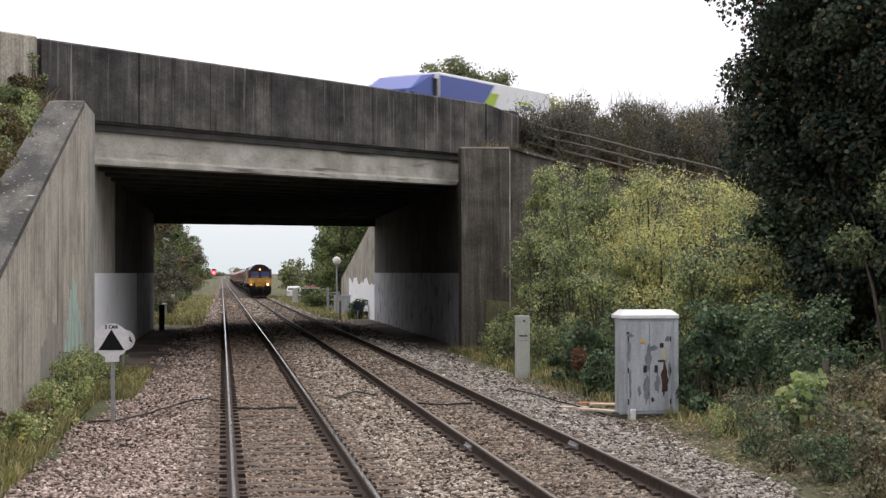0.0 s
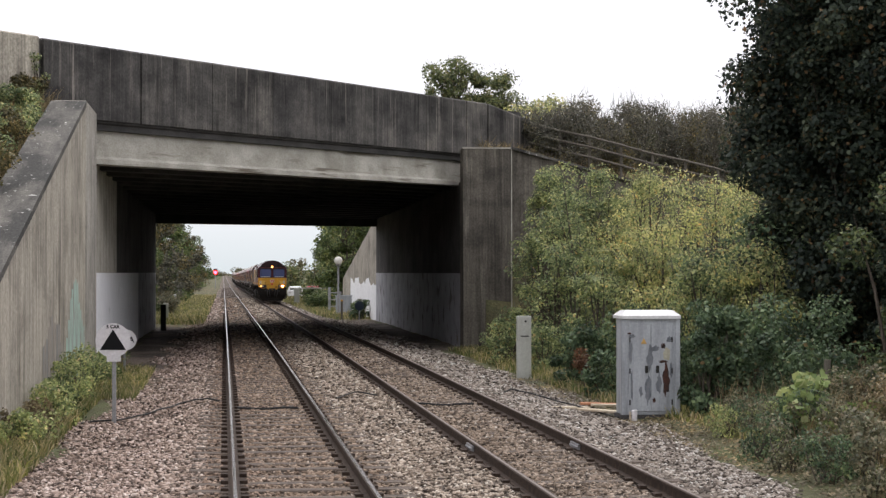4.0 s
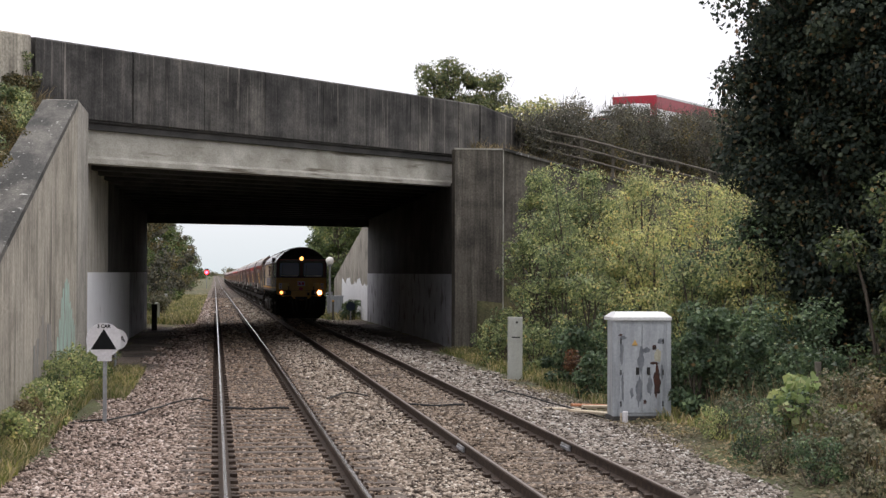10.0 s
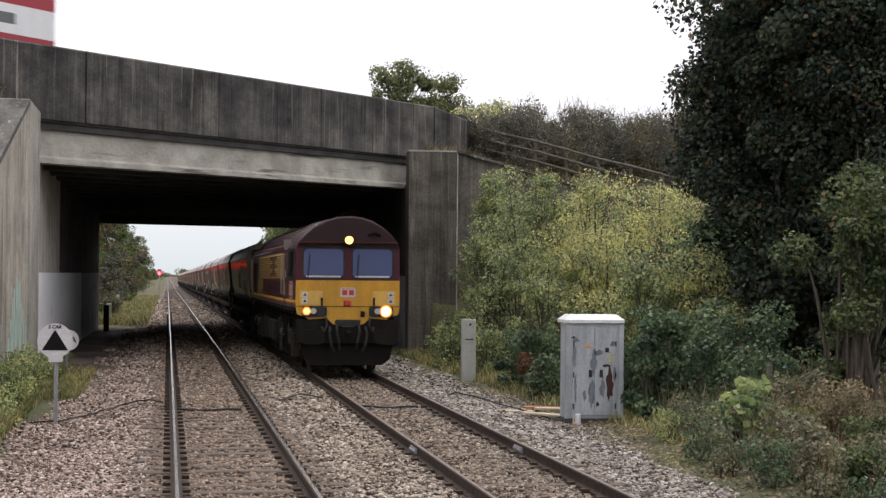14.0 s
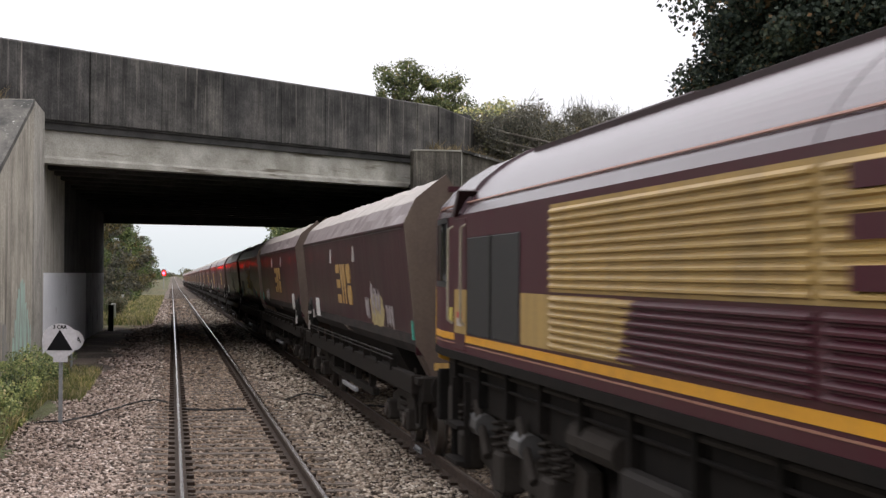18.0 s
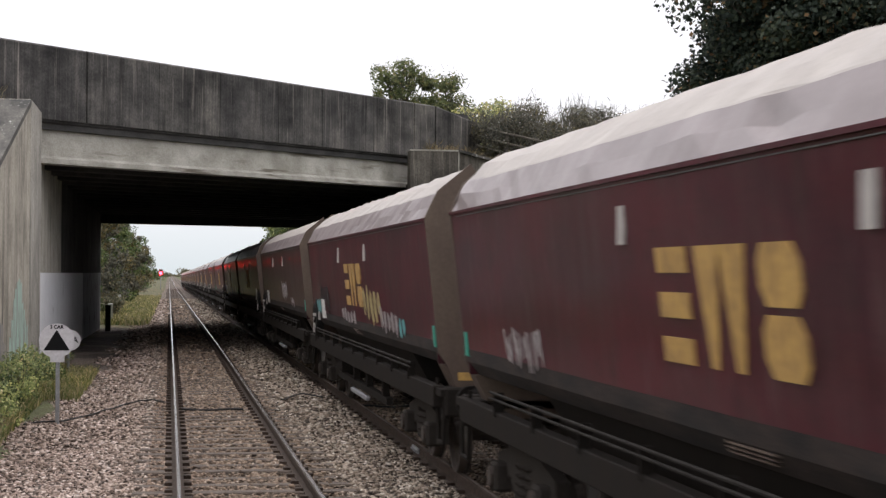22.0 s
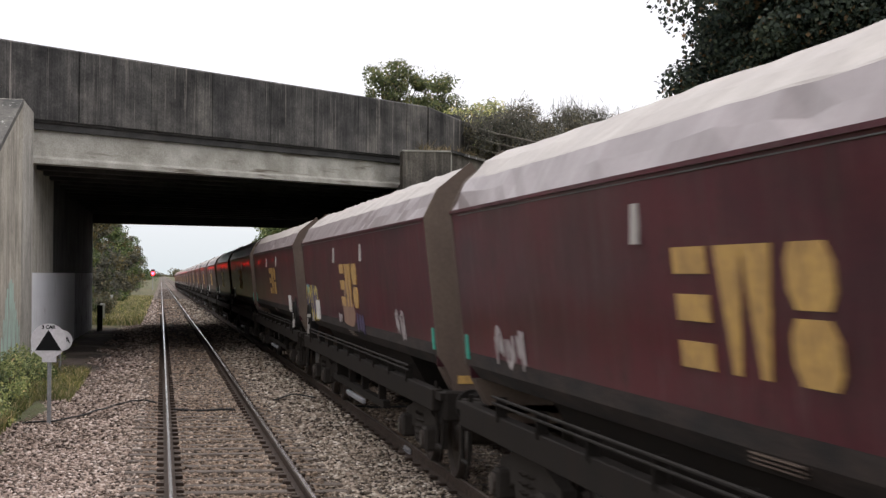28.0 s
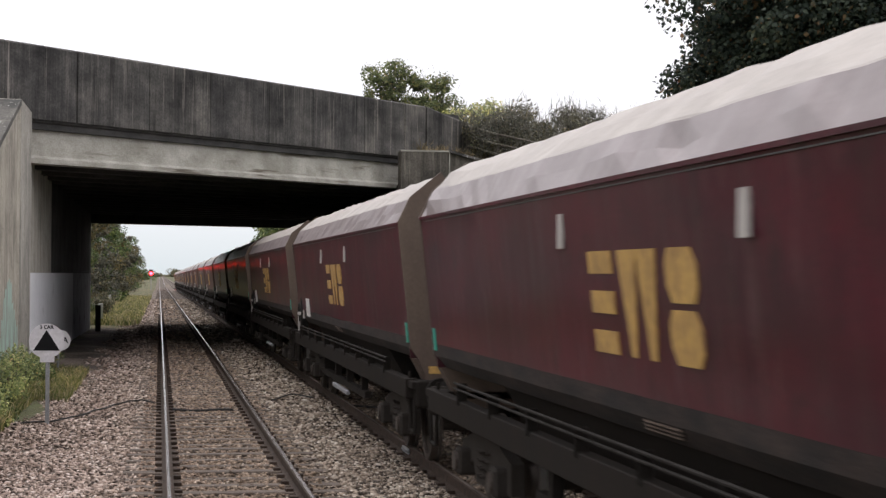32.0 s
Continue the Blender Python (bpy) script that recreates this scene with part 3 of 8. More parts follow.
part("pier_edge", box(B(), 7.86, 9.68, 61.47, 61.52, 6.94, 7.0), M_GIRDER, bridge_walls, "pale worn upper edge of the pier")
part("wall_joint", box(B(), 9.672, 9.712, 61.47, 61.62, -1.0, 6.93), M_GIRDER, bridge_walls, "pale sealed joint between pier and wing wall")
# far side wing wall
part("wing_wall", prism(B(), [(102.22, -1.0), (131.0, -1.0), (131.0, 1.9), (102.22, 5.75)], "x", 8.33, 9.2), M_WING, bridge_walls, "pale wing wall past the bridge")
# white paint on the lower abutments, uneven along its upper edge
# deep on the left and all along the right, shade is painted in as grey
part("painted_band", prism(B(), [(70.0, -0.9), (85.9, -0.9), (85.9, 2.36), (70.0, 2.36)], "x", 0, 0.004), M_SHADEDWASH, bridge_walls, "shade-greyed white paint on the lower wall").matrix_world = pose(-4.456, 46.97, 0, 0, 0, -0.28) @ pose(0, -46.97, 0)
part("painted_band", prism(B(), [(46.97, -0.9), (69.98, -0.9), (69.98, 2.36), (46.97, 2.36)], "x", 0, 0.004), M_WHITEWASH, bridge_walls, "worn white paint on the lower wall").matrix_world = pose(-4.456, 46.97, 0, 0, 0, -0.28) @ pose(0, -46.97, 0)
part("painted_band", prism(B(), [(61.95, -0.9), (102.2, -0.9), (102.2, 2.34), (61.95, 2.34)], "x", -0.004, 0), M_SHADEDWASH, bridge_walls, "shade-greyed white paint on the lower wall").matrix_world = pose(7.896, 61.95, 0, 0, 0, -0.61) @ pose(0, -61.95, 0)
rng = random.Random(4)
top = [(102.3 + 0.9 * i, 1.75 + rng.uniform(-0.25, 0.35)) for i in range(24)]
part("painted_band", prism(B(), [(102.3, -0.9)] + [(123.2, -0.9)] + top[::-1], "x", 8.322, 8.329), M_WHITEWASH, bridge_walls, "ragged white paint on the far wing wall")
rng = random.Random(6)


def smear(y0, y1, z0, z1, n, material, label):
    """Paint brushed up the wall in ragged vertical strokes of uneven length."""
    whole = empty("paint_smear", -4.36, 0, 0)
    whole.parent = bridge_walls
    for i in range(n):
        y = y0 + (y1 - y0) * (i + 0.5) / n
        w = (y1 - y0) / n * rng.uniform(0.35, 0.6)
        hump = 1 - abs(2 * (i + 0.5) / n - 1) ** 2
        top, foot = z0 + (z1 - z0) * (0.4 + 0.6 * hump) * rng.uniform(0.8, 1.05), z0 + rng.uniform(-0.1, 0.3)
        k = 7
        a = [(y - w + rng.uniform(-0.3, 0.3) * w, foot + (top - foot) * q / k) for q in range(k + 1)]
        b = [(y + w + rng.uniform(-0.3, 0.3) * w, foot + (top - foot) * q / k + rng.uniform(-0.08, 0.08)) for q in range(k, -1, -1)]
        part("paint_stroke", prism(B(), a + b, "x", 0.003 + 0.0006 * (i % 3), 0.006 + 0.0006 * (i % 3)), material, whole, label)


smear(33.4, 37.4, 0.1, 1.6, 8, M_GREYSMEAR, "faint grey brushed paint")
smear(38.3, 43.2, 0.0, 2.15, 11, M_GREENPAINT, "pale green brushed paint")

# ---- the freight train ----
MAROON = (0.056, 0.0075, 0.0165)
GOLD = (0.52, 0.33, 0.075)
M_MAROON = paint("maroon_locomotive_paint", MAROON, 0.4, (0.06, 0.035, 0.034), 0.45, spec=0.22)
M_GOLD = paint("dull_gold_locomotive_paint", (0.42, 0.275, 0.085), 0.45, (0.13, 0.09, 0.05), 0.55)
M_YELLOW = paint("yellow_warning_paint", (0.5, 0.25, 0.014), 0.4, (0.12, 0.08, 0.03), 0.5, t=0.52)
M_PALEYELLOW = paint("sun_bleached_yellow_paint", (0.6, 0.36, 0.07), 0.5, (0.25, 0.17, 0.07), 0.5)
M_STRIPE = paint("orange_stripe_paint", (0.70, 0.33, 0.02), 0.45, (0.2, 0.12, 0.05), 0.35)
M_ROOFLINE = paint("faded_orange_roof_line", (0.32, 0.15, 0.1), 0.5, (0.2, 0.1, 0.08), 0.5)
M_LOCOROOF = paint("grimy_maroon_grey_roof", (0.062, 0.028, 0.036), 0.22, (0.1, 0.085, 0.088), 0.7, (0.9, 0.35, 0.9), spec=0.6, t=0.48)
M_DARKROOF = paint("sooty_dark_roof", (0.028, 0.011, 0.012), 0.6, (0.012, 0.01, 0.01), 0.6, spec=0.2)
M_UNDER = paint("brake_dust_grey_underframe", (0.012, 0.011, 0.010), 0.75, (0.02, 0.016, 0.014), 0.8, spec=0.05)
M_BOGIE = paint("dusty_dark_bogie", (0.04, 0.035, 0.031), 0.85, (0.028, 0.023, 0.019), 0.8, spec=0.06)
M_TANK = paint("dusty_grey_tank_paint", (0.038, 0.035, 0.032), 0.85, (0.018, 0.015, 0.014), 0.8, spec=0.06)
M_STEELDULL = paint("greasy_grey_steel", (0.075, 0.072, 0.07), 0.5, (0.03, 0.026, 0.024), 0.7)
M_WHEEL = surf("rusty_wheel_steel", (0.05, 0.038, 0.032), (0.09, 0.075, 0.065), 6.0, 40, 0.7, metal=0.4, bump=0.2)
M_TREAD, _nt, _b = nodes_of("bright_wheel_rim")
_b.inputs["Base Color"].default_value, _b.inputs["Metallic"].default_value, _b.inputs["Roughness"].default_value = (0.35, 0.33, 0.31, 1), 1.0, 0.35
M_GLASS = glassy("blue_grey_cab_glass", (0.065, 0.08, 0.17), 0.25)
M_GLASS.node_tree.nodes["Principled BSDF"].inputs["Specular IOR Level"].default_value = 0.3
M_DARKGLASS = glassy("dark_cab_glass", (0.012, 0.012, 0.014), 0.08)
M_DARKGLASS.node_tree.nodes["Principled BSDF"].inputs["Specular IOR Level"].default_value = 0.12
M_GRILLE = surf("black_radiator_mesh", (0.012, 0.012, 0.013), (0.03, 0.028, 0.027), 30.0, 60, 0.6, bump=0.5)
M_HEADLAMP = lit("warm_headlamp_glow", (1.0, 0.55, 0.22), 9.0)
M_MARKER = lit("warm_marker_glow", (1.0, 0.42, 0.11), 3.6)
# glow for discs that imitate the orange halo round the lit lamps
M_HALO = lit("orange_lamp_halo", (1.0, 0.3, 0.045), 0.75)
M_PANELPINK = paint("faded_pinkish_panel", (0.42, 0.27, 0.2), 0.5, (0.25, 0.12, 0.09), 0.6, (4, 4, 4))
M_FADEDRED = paint("faded_salmon_red_paint", (0.36, 0.14, 0.1), 0.5, (0.3, 0.16, 0.12), 0.5)
M_REDDARK = paint("dull_dark_red_paint", (0.2, 0.03, 0.025), 0.5, (0.1, 0.04, 0.035), 0.5)
M_REDPAINT = paint("red_paint", (0.42, 0.03, 0.03), 0.5, (0.12, 0.06, 0.05), 0.4)
M_HANDRAIL = paint("grimy_cream_handrail", (0.34, 0.3, 0.22), 0.5, (0.12, 0.1, 0.08), 0.6)
M_RAILWHITE = paint("grubby_white_paint", (0.5, 0.47, 0.44), 0.5, (0.18, 0.15, 0.13), 0.5)


def wagon_paint(name, clean, worn, dust, dusty_at):
    """Old maroon paint: faded clouds, vertical rain streaks, brown dust and small dark scuffs."""
    m, nt, b = nodes_of(name)
    col = ramp_node(nt, noise_node(nt, coords(nt, (1, 0.35, 0.8)), 1.4, 5.0, 0.6), [(0.38, clean), (0.66, worn)])
    f = ramp_node(nt, noise_node(nt, coords(nt, (1.5, 2.6, 0.22)), 2.4, 6.0, 0.7), [(dusty_at, (0, 0, 0)), (dusty_at + 0.24, (0.66, 0.66, 0.66))])
    col = mixed(nt, f, col, dust)
    f = ramp_node(nt, noise_node(nt, coords(nt, (1, 1.0, 0.6)), 3.6, 6.0, 0.75), [(0.54, (0, 0, 0)), (0.7, (0.7, 0.7, 0.7))])
    col = mixed(nt, f, col, (0.018, 0.008, 0.01))
    f = ramp_node(nt, noise_node(nt, coords(nt, (1, 3.2, 0.5)), 2.6, 5.0, 0.65), [(0.57, (0, 0, 0)), (0.73, (0.36, 0.36, 0.36))])
    col = mixed(nt, f, col, (0.17, 0.105, 0.105))
    g = noise_node(nt, coords(nt), 30.0, 5.0)
    col = mixed(nt, 1.0, col, ramp_node(nt, g, [(0.3, (0.82,) * 3), (0.7, (1.16,) * 3)]), "MULTIPLY")
    link(nt, col, b.inputs["Base Color"])
    b.inputs["Roughness"].default_value, b.inputs["Specular IOR Level"].default_value = 0.5, 0.14
    b.inputs["Coat Weight"].default_value, b.inputs["Coat Roughness"].default_value = 0.24, 0.13
    bumped(nt, b, noise_node(nt, coords(nt), 1.3, 2.0), 0.05, 0.05)
    return m


M_WAGON = wagon_paint("faded_maroon_wagon_side", (0.078, 0.0055, 0.0155), (0.043, 0.008, 0.015), (0.072, 0.041, 0.039), 0.5)
M_WAGONDUSTY = wagon_paint("dusty_maroon_wagon_side", (0.054, 0.012, 0.019), (0.042, 0.018, 0.021), (0.08, 0.055, 0.046), 0.46)
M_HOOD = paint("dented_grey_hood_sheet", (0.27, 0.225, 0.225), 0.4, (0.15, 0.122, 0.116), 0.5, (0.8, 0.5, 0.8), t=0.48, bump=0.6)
# skylight on the hood's upper facets, put in as a paler, creamier colour
M_HOODTOP = paint("skylit_pale_hood_sheet", (0.4, 0.365, 0.33), 0.5, (0.24, 0.2, 0.185), 0.6, (0.8, 0.5, 0.8), t=0.5, bump=0.6)
M_WAGONEND = paint("dusty_brown_end_sheet", (0.12, 0.088, 0.064), 0.7, (0.055, 0.034, 0.03), 0.8, (0.8, 0.8, 0.4))
M_WAGONFRAME = paint("coal_dusted_wagon_frame", (0.019, 0.017, 0.015), 0.75, (0.026, 0.02, 0.017), 0.8, spec=0.05)
M_SIDEFOOT = surf("black_brown_side_foot", (0.012, 0.01, 0.009), (0.035, 0.024, 0.02), 3.0, 30, 0.85, stretch=(1, 0.5, 2), bump=0.3, grain=0.4)
M_DATAWHITE = paint("white_data_panel_paint", (0.72, 0.71, 0.68), 0.5, (0.4, 0.37, 0.34), 0.3)
M_LOGO = paint("faded_gold_lettering_paint", (0.55, 0.34, 0.10), 0.5, (0.11, 0.05, 0.04), 0.8, (5, 5, 3), t=0.53)
M_SPRAYLABEL = paint("yellow_label_paint", (0.6, 0.5, 0.12), 0.5, (0.3, 0.24, 0.1), 0.4)
M_TURQ = paint("turquoise_plate_paint", (0.04, 0.38, 0.28), 0.5, (0.06, 0.1, 0.08), 0.4)
M_COALIN = surf("coal_black_interior", (0.02, 0.018, 0.017), (0.04, 0.036, 0.032), 3.0, 30, 0.9)


def wheelset(parent, y, r, name="wheelset"):
    """Two wheels on an axle, centred on the axle so that it can turn."""
    w = empty(name, 0, y, r)
    w.parent = parent
    for e in (-1, 1):
        bm = B()
        prof = [(0.68, r + 0.028), (0.715, r + 0.026), (0.725, r), (0.815, r - 0.006), (0.815, r - 0.07), (0.775, r - 0.09), (0.765, 0.16), (0.82, 0.13), (0.82, 0.0), (0.66, 0.0), (0.66, 0.15), (0.71, 0.2), (0.7, r - 0.08), (0.68, r - 0.06)]
        n = 24
        rings = [[(e * a, b * math.cos(2 * math.pi * i / n), b * math.sin(2 * math.pi * i / n)) for a, b in prof] for i in range(n)]
        vs = [[bm.verts.new(p) for p in ring] for ring in rings]
        k = len(prof)
        for i in range(n):
            for j in range(k - 1):
                if prof[j][1] == 0 and prof[j + 1][1] == 0:
                    continue
                q = (vs[i][j], vs[i][j + 1], vs[(i + 1) % n][j + 1], vs[(i + 1) % n][j])
                bm.faces.new(q)
        for i in range(n):
            bm.faces.new((vs[i][k - 1], vs[i][0], vs[(i + 1) % n][0], vs[(i + 1) % n][k - 1]))
        bmesh.ops.remove_doubles(bm, verts=bm.verts, dist=1e-5)
        part("wheel", bm, M_WHEEL, w)
        part("wheel_rim", tube(B(), (e * 0.7255, 0, 0), (e * 0.815, 0, 0), r + 0.001, r - 0.004, 24, False), M_TREAD, w, "bright worn tread")
    part("axle", tube(B(), (-0.7, 0, 0), (0.7, 0, 0), 0.085, None, 10), M_WHEEL, w)
    return w


def spring(bm, x, y, z0, z1, r=0.075, turns=4):
    pts = [(x + r * math.cos(a), y + r * math.sin(a), z0 + (z1 - z0) * a / (2 * math.pi * turns)) for a in (math.pi / 3 * i for i in range(6 * turns + 1))]
    rings = []
    for i, p in enumerate(pts):
        a = math.pi / 3 * i
        u, w = Vector((math.cos(a), math.sin(a), 0)), Vector((0, 0, 1))
        rings.append([Vector(p) + 0.018 * (math.cos(b) * u + math.sin(b) * w) for b in (0, 1.571, 3.142, 4.712)])
    return loft(bm, rings)


def round_panel(bm, x0, x1, z0, z1, y0, y1, r=0.1, n=4):
    """A flat plate with rounded corners, facing along y."""
    pts = []
    for cx, cz, a0 in ((x1 - r, z1 - r, 0), (x0 + r, z1 - r, 90), (x0 + r, z0 + r, 180), (x1 - r, z0 + r, 270)):
        pts += [(cx + r * math.cos(radians(a0 + 90 * i / n)), cz + r * math.sin(radians(a0 + 90 * i / n))) for i in range(n + 1)]
    return prism(bm, pts, "y", y0, y1)


def half_section(w, z0=1.3):
    k = w / 1.32
    half = [(1.32 * k, z0), (1.32 * k, 2.98), (1.265 * k, 3.10), (1.09 * k, 3.32), (0.88 * k, 3.49), (0.6 * k, 3.645), (0.3 * k, 3.73)]
    return half + [(0.0, 3.75)] + [(-x, z) for x, z in half[::-1]]


def hug(e, x0, x1, y0, y1, z0, z1, bm=None):
    """A strip along the locomotive's side that follows the taper of its cabs."""
    ys = [y0] + [y for y in (0.75, 1.0, 19.3, 19.55) if y0 < y < y1] + [y1]
    rings = []
    for y in ys:
        k = 1.32 - float(np.interp(min(y, 20.3 - y), [0.0, 0.75, 1.0], [1.235, 1.31, 1.32]))
        rings.append([(e * (x - k), y, z) for x, z in ((x0, z0), (x1, z0), (x1, z1), (x0, z1))])
    return loft(B() if bm is None else bm, rings)


def eased(pts, times=2):
    """An outline with its corners cut, its two ends kept."""
    for _ in range(times):
        q = [pts[0]]
        for (x0, z0), (x1, z1) in zip(pts, pts[1:]):
            q += [(0.75 * x0 + 0.25 * x1, 0.75 * z0 + 0.25 * z1), (0.25 * x0 + 0.75 * x1, 0.25 * z0 + 0.75 * z1)]
        pts = q + [pts[-1]]
    return pts


def loco_bogie(parent, y, name="bogie"):
    b = empty(name, 0, y, 0)
    b.parent = parent
    for e in (-1, 1):
        pts = [(-2.75, 0.62), (-2.3, 0.5), (-1.5, 0.42), (1.5, 0.42), (2.3, 0.5), (2.75, 0.62), (2.75, 0.84), (2.3, 0.9), (1.2, 1.02), (-1.2, 1.02), (-2.3, 0.9), (-2.75, 0.84)]
        part("side_frame", prism(B(), pts, "x", e * 0.98 - 0.06, e * 0.98 + 0.06), M_BOGIE, b)
        for y2 in (-2.05, 0.0, 2.05):
            part("axlebox", box(B(), e * 1.1 - 0.12, e * 1.1 + 0.12, y2 - 0.2, y2 + 0.2, 0.34, 0.72, 0.03), M_BOGIE, b)
            for dy in (-0.27, 0.27):
                part("coil_spring", spring(B(), e * 1.13, y2 + dy, 0.72, 1.0), M_BOGIE, b)
        for y2 in (-1.05, 1.05):
            part("brake_cylinder", tube(B(), (e * 1.16, y2 - 0.22, 0.88), (e * 1.16, y2 + 0.22, 0.88), 0.12, None, 10), M_STEELDULL, b)
            part("damper", tube(B(), (e * 1.2, y2 - 0.5, 0.62), (e * 1.2, y2 + 0.1, 1.1), 0.045, None, 8), M_BOGIE, b)
        part("sand_pipe", path_tube(B(), [(e * 0.8, -2.9, 1.0), (e * 0.8, -2.85, 0.4), (e * 0.77, -2.62, 0.12)], 0.025), M_BOGIE, b)
        part("sand_box", box(B(), e * 1.1 - 0.1, e * 1.1 + 0.1, 2.5, 2.95, 0.75, 1.15, 0.03), M_BOGIE, b)
    part("cross_beam", box(B(), -0.95, 0.95, -0.35, 0.35, 0.55, 0.95), M_BOGIE, b)
    for y2 in (-2.05, 0.0, 2.05):
        wheelset(b, y2, 0.53)
    return b


def buffer(parent, x, y, d, z=1.0):
    b = part("buffer", tube(tube(B(), (x, y, z), (x, y + d * 0.36, z), 0.11, None, 12), (x, y + d * 0.36, z), (x, y + d * 0.44, z), 0.15, 0.19, 12), M_UNDER, parent)
    part("buffer_head", round_panel(B(), x - 0.29, x + 0.29, z - 0.175, z + 0.175, y + d * 0.44, y + d * 0.48, 0.15), M_UNDER, b)


def build_loco():
    t = tagged(empty("diesel_locomotive"), "maroon and gold diesel freight locomotive with lit headlamps", "locomotive")
    L = 20.3
    bm = B()
    rings = []
    for y, w in ((0.0, 1.235), (0.75, 1.31), (1.0, 1.32), (L - 1.0, 1.32), (L - 0.75, 1.31), (L, 1.235)):
        half = [(w, 1.58), (w, 2.98), (-w, 2.98), (-w, 1.58)]
        rings.append([(x, y, z) for x, z in half])
    part("body", loft(bm, rings), M_MAROON, t)
    # roof, with the visor over each cab
    def roof(y0, y1, w0, w1):
        a, b = eased(half_section(w0)[1:-1]), eased(half_section(w1)[1:-1])
        return loft(B(), [[(x, y0, z) for x, z in a], [(x, y1, z) for x, z in b]])
    part("cab_roof", roof(-0.03, 2.55, 1.225, 1.33), M_LOCOROOF, t)
    peak = [(x, max(z, 3.13)) for x, z in half_section(1.22)[2:-2]]
    for y0, y1 in ((-0.17, -0.03), (L + 0.03, L + 0.17)):
        part("visor_hood", loft(B(), [[(x, y, z) for x, z in peak] for y in (y0, y1)]), M_LOCOROOF, t)
    part("roof", roof(2.6, 8.6, 1.32, 1.32), M_LOCOROOF, t)
    part("roof", roof(8.63, 18.15, 1.32, 1.32), M_LOCOROOF, t)
    part("cab_roof", roof(18.2, L + 0.03, 1.33, 1.225), M_LOCOROOF, t)
    for y, d in ((2.52, 1), (18.15, -1)):
        k = [(x * 1.02, z * 1.006 - 0.005) for x, z in half_section(1.32)[1:-1]]
        part("roof_joint", loft(B(), [[(x, y, z) for x, z in k], [(x, y + 0.05, z) for x, z in k]]), M_LOCOROOF, t, "joint strip across the roof")
        for e in (-1, 1):
            part("rain_deflector", prism(B(), [(y - d * 0.4, 2.97), (y - d * 0.22, 2.97), (y + d * 0.06, 3.22), (y - d * 0.06, 3.24)], "x", e * 1.15, e * 1.36), M_DARKROOF, t)
    part("exhaust_hatch", box(B(), -0.36, 0.36, 5.2, 8.2, 3.6, 3.765, 0.02), M_DARKROOF, t, "sooty exhaust hatch")
    part("silencer", box(B(), -0.34, 0.34, 9.2, 12.6, 3.62, 3.765, 0.02), M_DARKROOF, t)
    part("fan_cowl", box(B(), -0.4, 0.4, 13.4, 17.0, 3.6, 3.76, 0.02), M_DARKROOF, t)
    for e in (-1, 1):
        part("roof_rail", box(B(), e * 0.72 - 0.015, e * 0.72 + 0.015, 3.0, 17.4, 3.56, 3.615), M_DARKROOF, t)
        part("roof_stripe", loft(B(), [[(e * 1.279, y, 3.1), (e * 1.272, y, 3.113), (e * 1.262, y, 3.11), (e * 1.27, y, 3.095)] for y in (2.65, 18.1)]), M_ROOFLINE, t, "thin orange roof line")
        part("roof_stripe", hug(e, 1.25, 1.276, 18.3, L - 0.02, 3.09, 3.108), M_ROOFLINE, t, "thin orange roof line")
        # louvred panels: gold above, maroon below, with a slanted end
        for lo, hi, n, cut in ((2.26, 2.90, 10, False), (1.80, 2.22, 7, True)):
            for j in range(n):
                z = lo + (hi - lo) * (j + 0.5) / n
                edge = 12.55 + (2.22 - z) * 0.9
                spans = [((3.25, 8.48), M_GOLD), ((8.62, 14.05), M_GOLD)] if not cut else [((3.25, 8.48), M_MAROON), ((8.62, edge - 0.9), M_MAROON), ((edge - 0.9, 14.05), M_GOLD)]
                for (a, b), m in spans:
                    h = (hi - lo) / n * 0.5
                    part("louvre", prism(B(), [(e * 1.318, z - h * 0.95), (e * 1.352, z - h * 0.55), (e * 1.352, z - h * 0.1), (e * 1.318, z + h * 0.85)], "y", a, b), m, t)
        part("louvre_backing", box(B(), e * 1.318, e * 1.326, 3.22, 14.1, 2.24, 2.92), M_GOLD, t)
        part("gold_panel", prism(B(), [(11.7, 1.79), (15.2, 1.79), (15.2, 2.22), (12.1, 2.22)], "x", e * 1.316, e * 1.323), M_GOLD, t, "slanted dull gold panel")
        part("gold_panel", box(B(), e * 1.316, e * 1.332, 17.83, 18.52, 1.775, 2.22), M_GOLD, t)
        part("extinguisher_cover", box(B(), e * 1.316, e * 1.345, 18.05, 18.3, 1.85, 1.93), M_RAILWHITE, t)
        part("extinguisher_cover", box(B(), e * 1.316, e * 1.346, 18.05, 18.3, 1.932, 1.99), M_REDPAINT, t)
        part("notice", box(B(), e * 1.316, e * 1.334, 18.68, 18.84, 1.87, 2.03), M_SPRAYLABEL, t, "yellow notice")
        part("gold_panel", box(B(), e * 1.316, e * 1.326, 2.3, 3.1, 2.24, 2.92), M_GOLD, t)
        # plain maroon bars stand for the operator's mark
        for a, b, zs2 in ((7.55, 8.15, (2.31, 2.53, 2.75)), (6.45, 6.68, (2.31,)), (6.86, 7.09, (2.31,)), (5.65, 6.15, (2.31, 2.53, 2.75))):
            for z in zs2:
                part("logo_bar", box(B(), e * 1.318, e * 1.356, a, b, z, z + (0.11 if len(zs2) > 1 else 0.55)), M_MAROON, t, "plain maroon bar")
        part("radiator_grille", box(B(), e * 1.316, e * 1.33, 15.25, 17.8, 1.78, 2.74, 0.01), M_GRILLE, t, "black radiator grille")
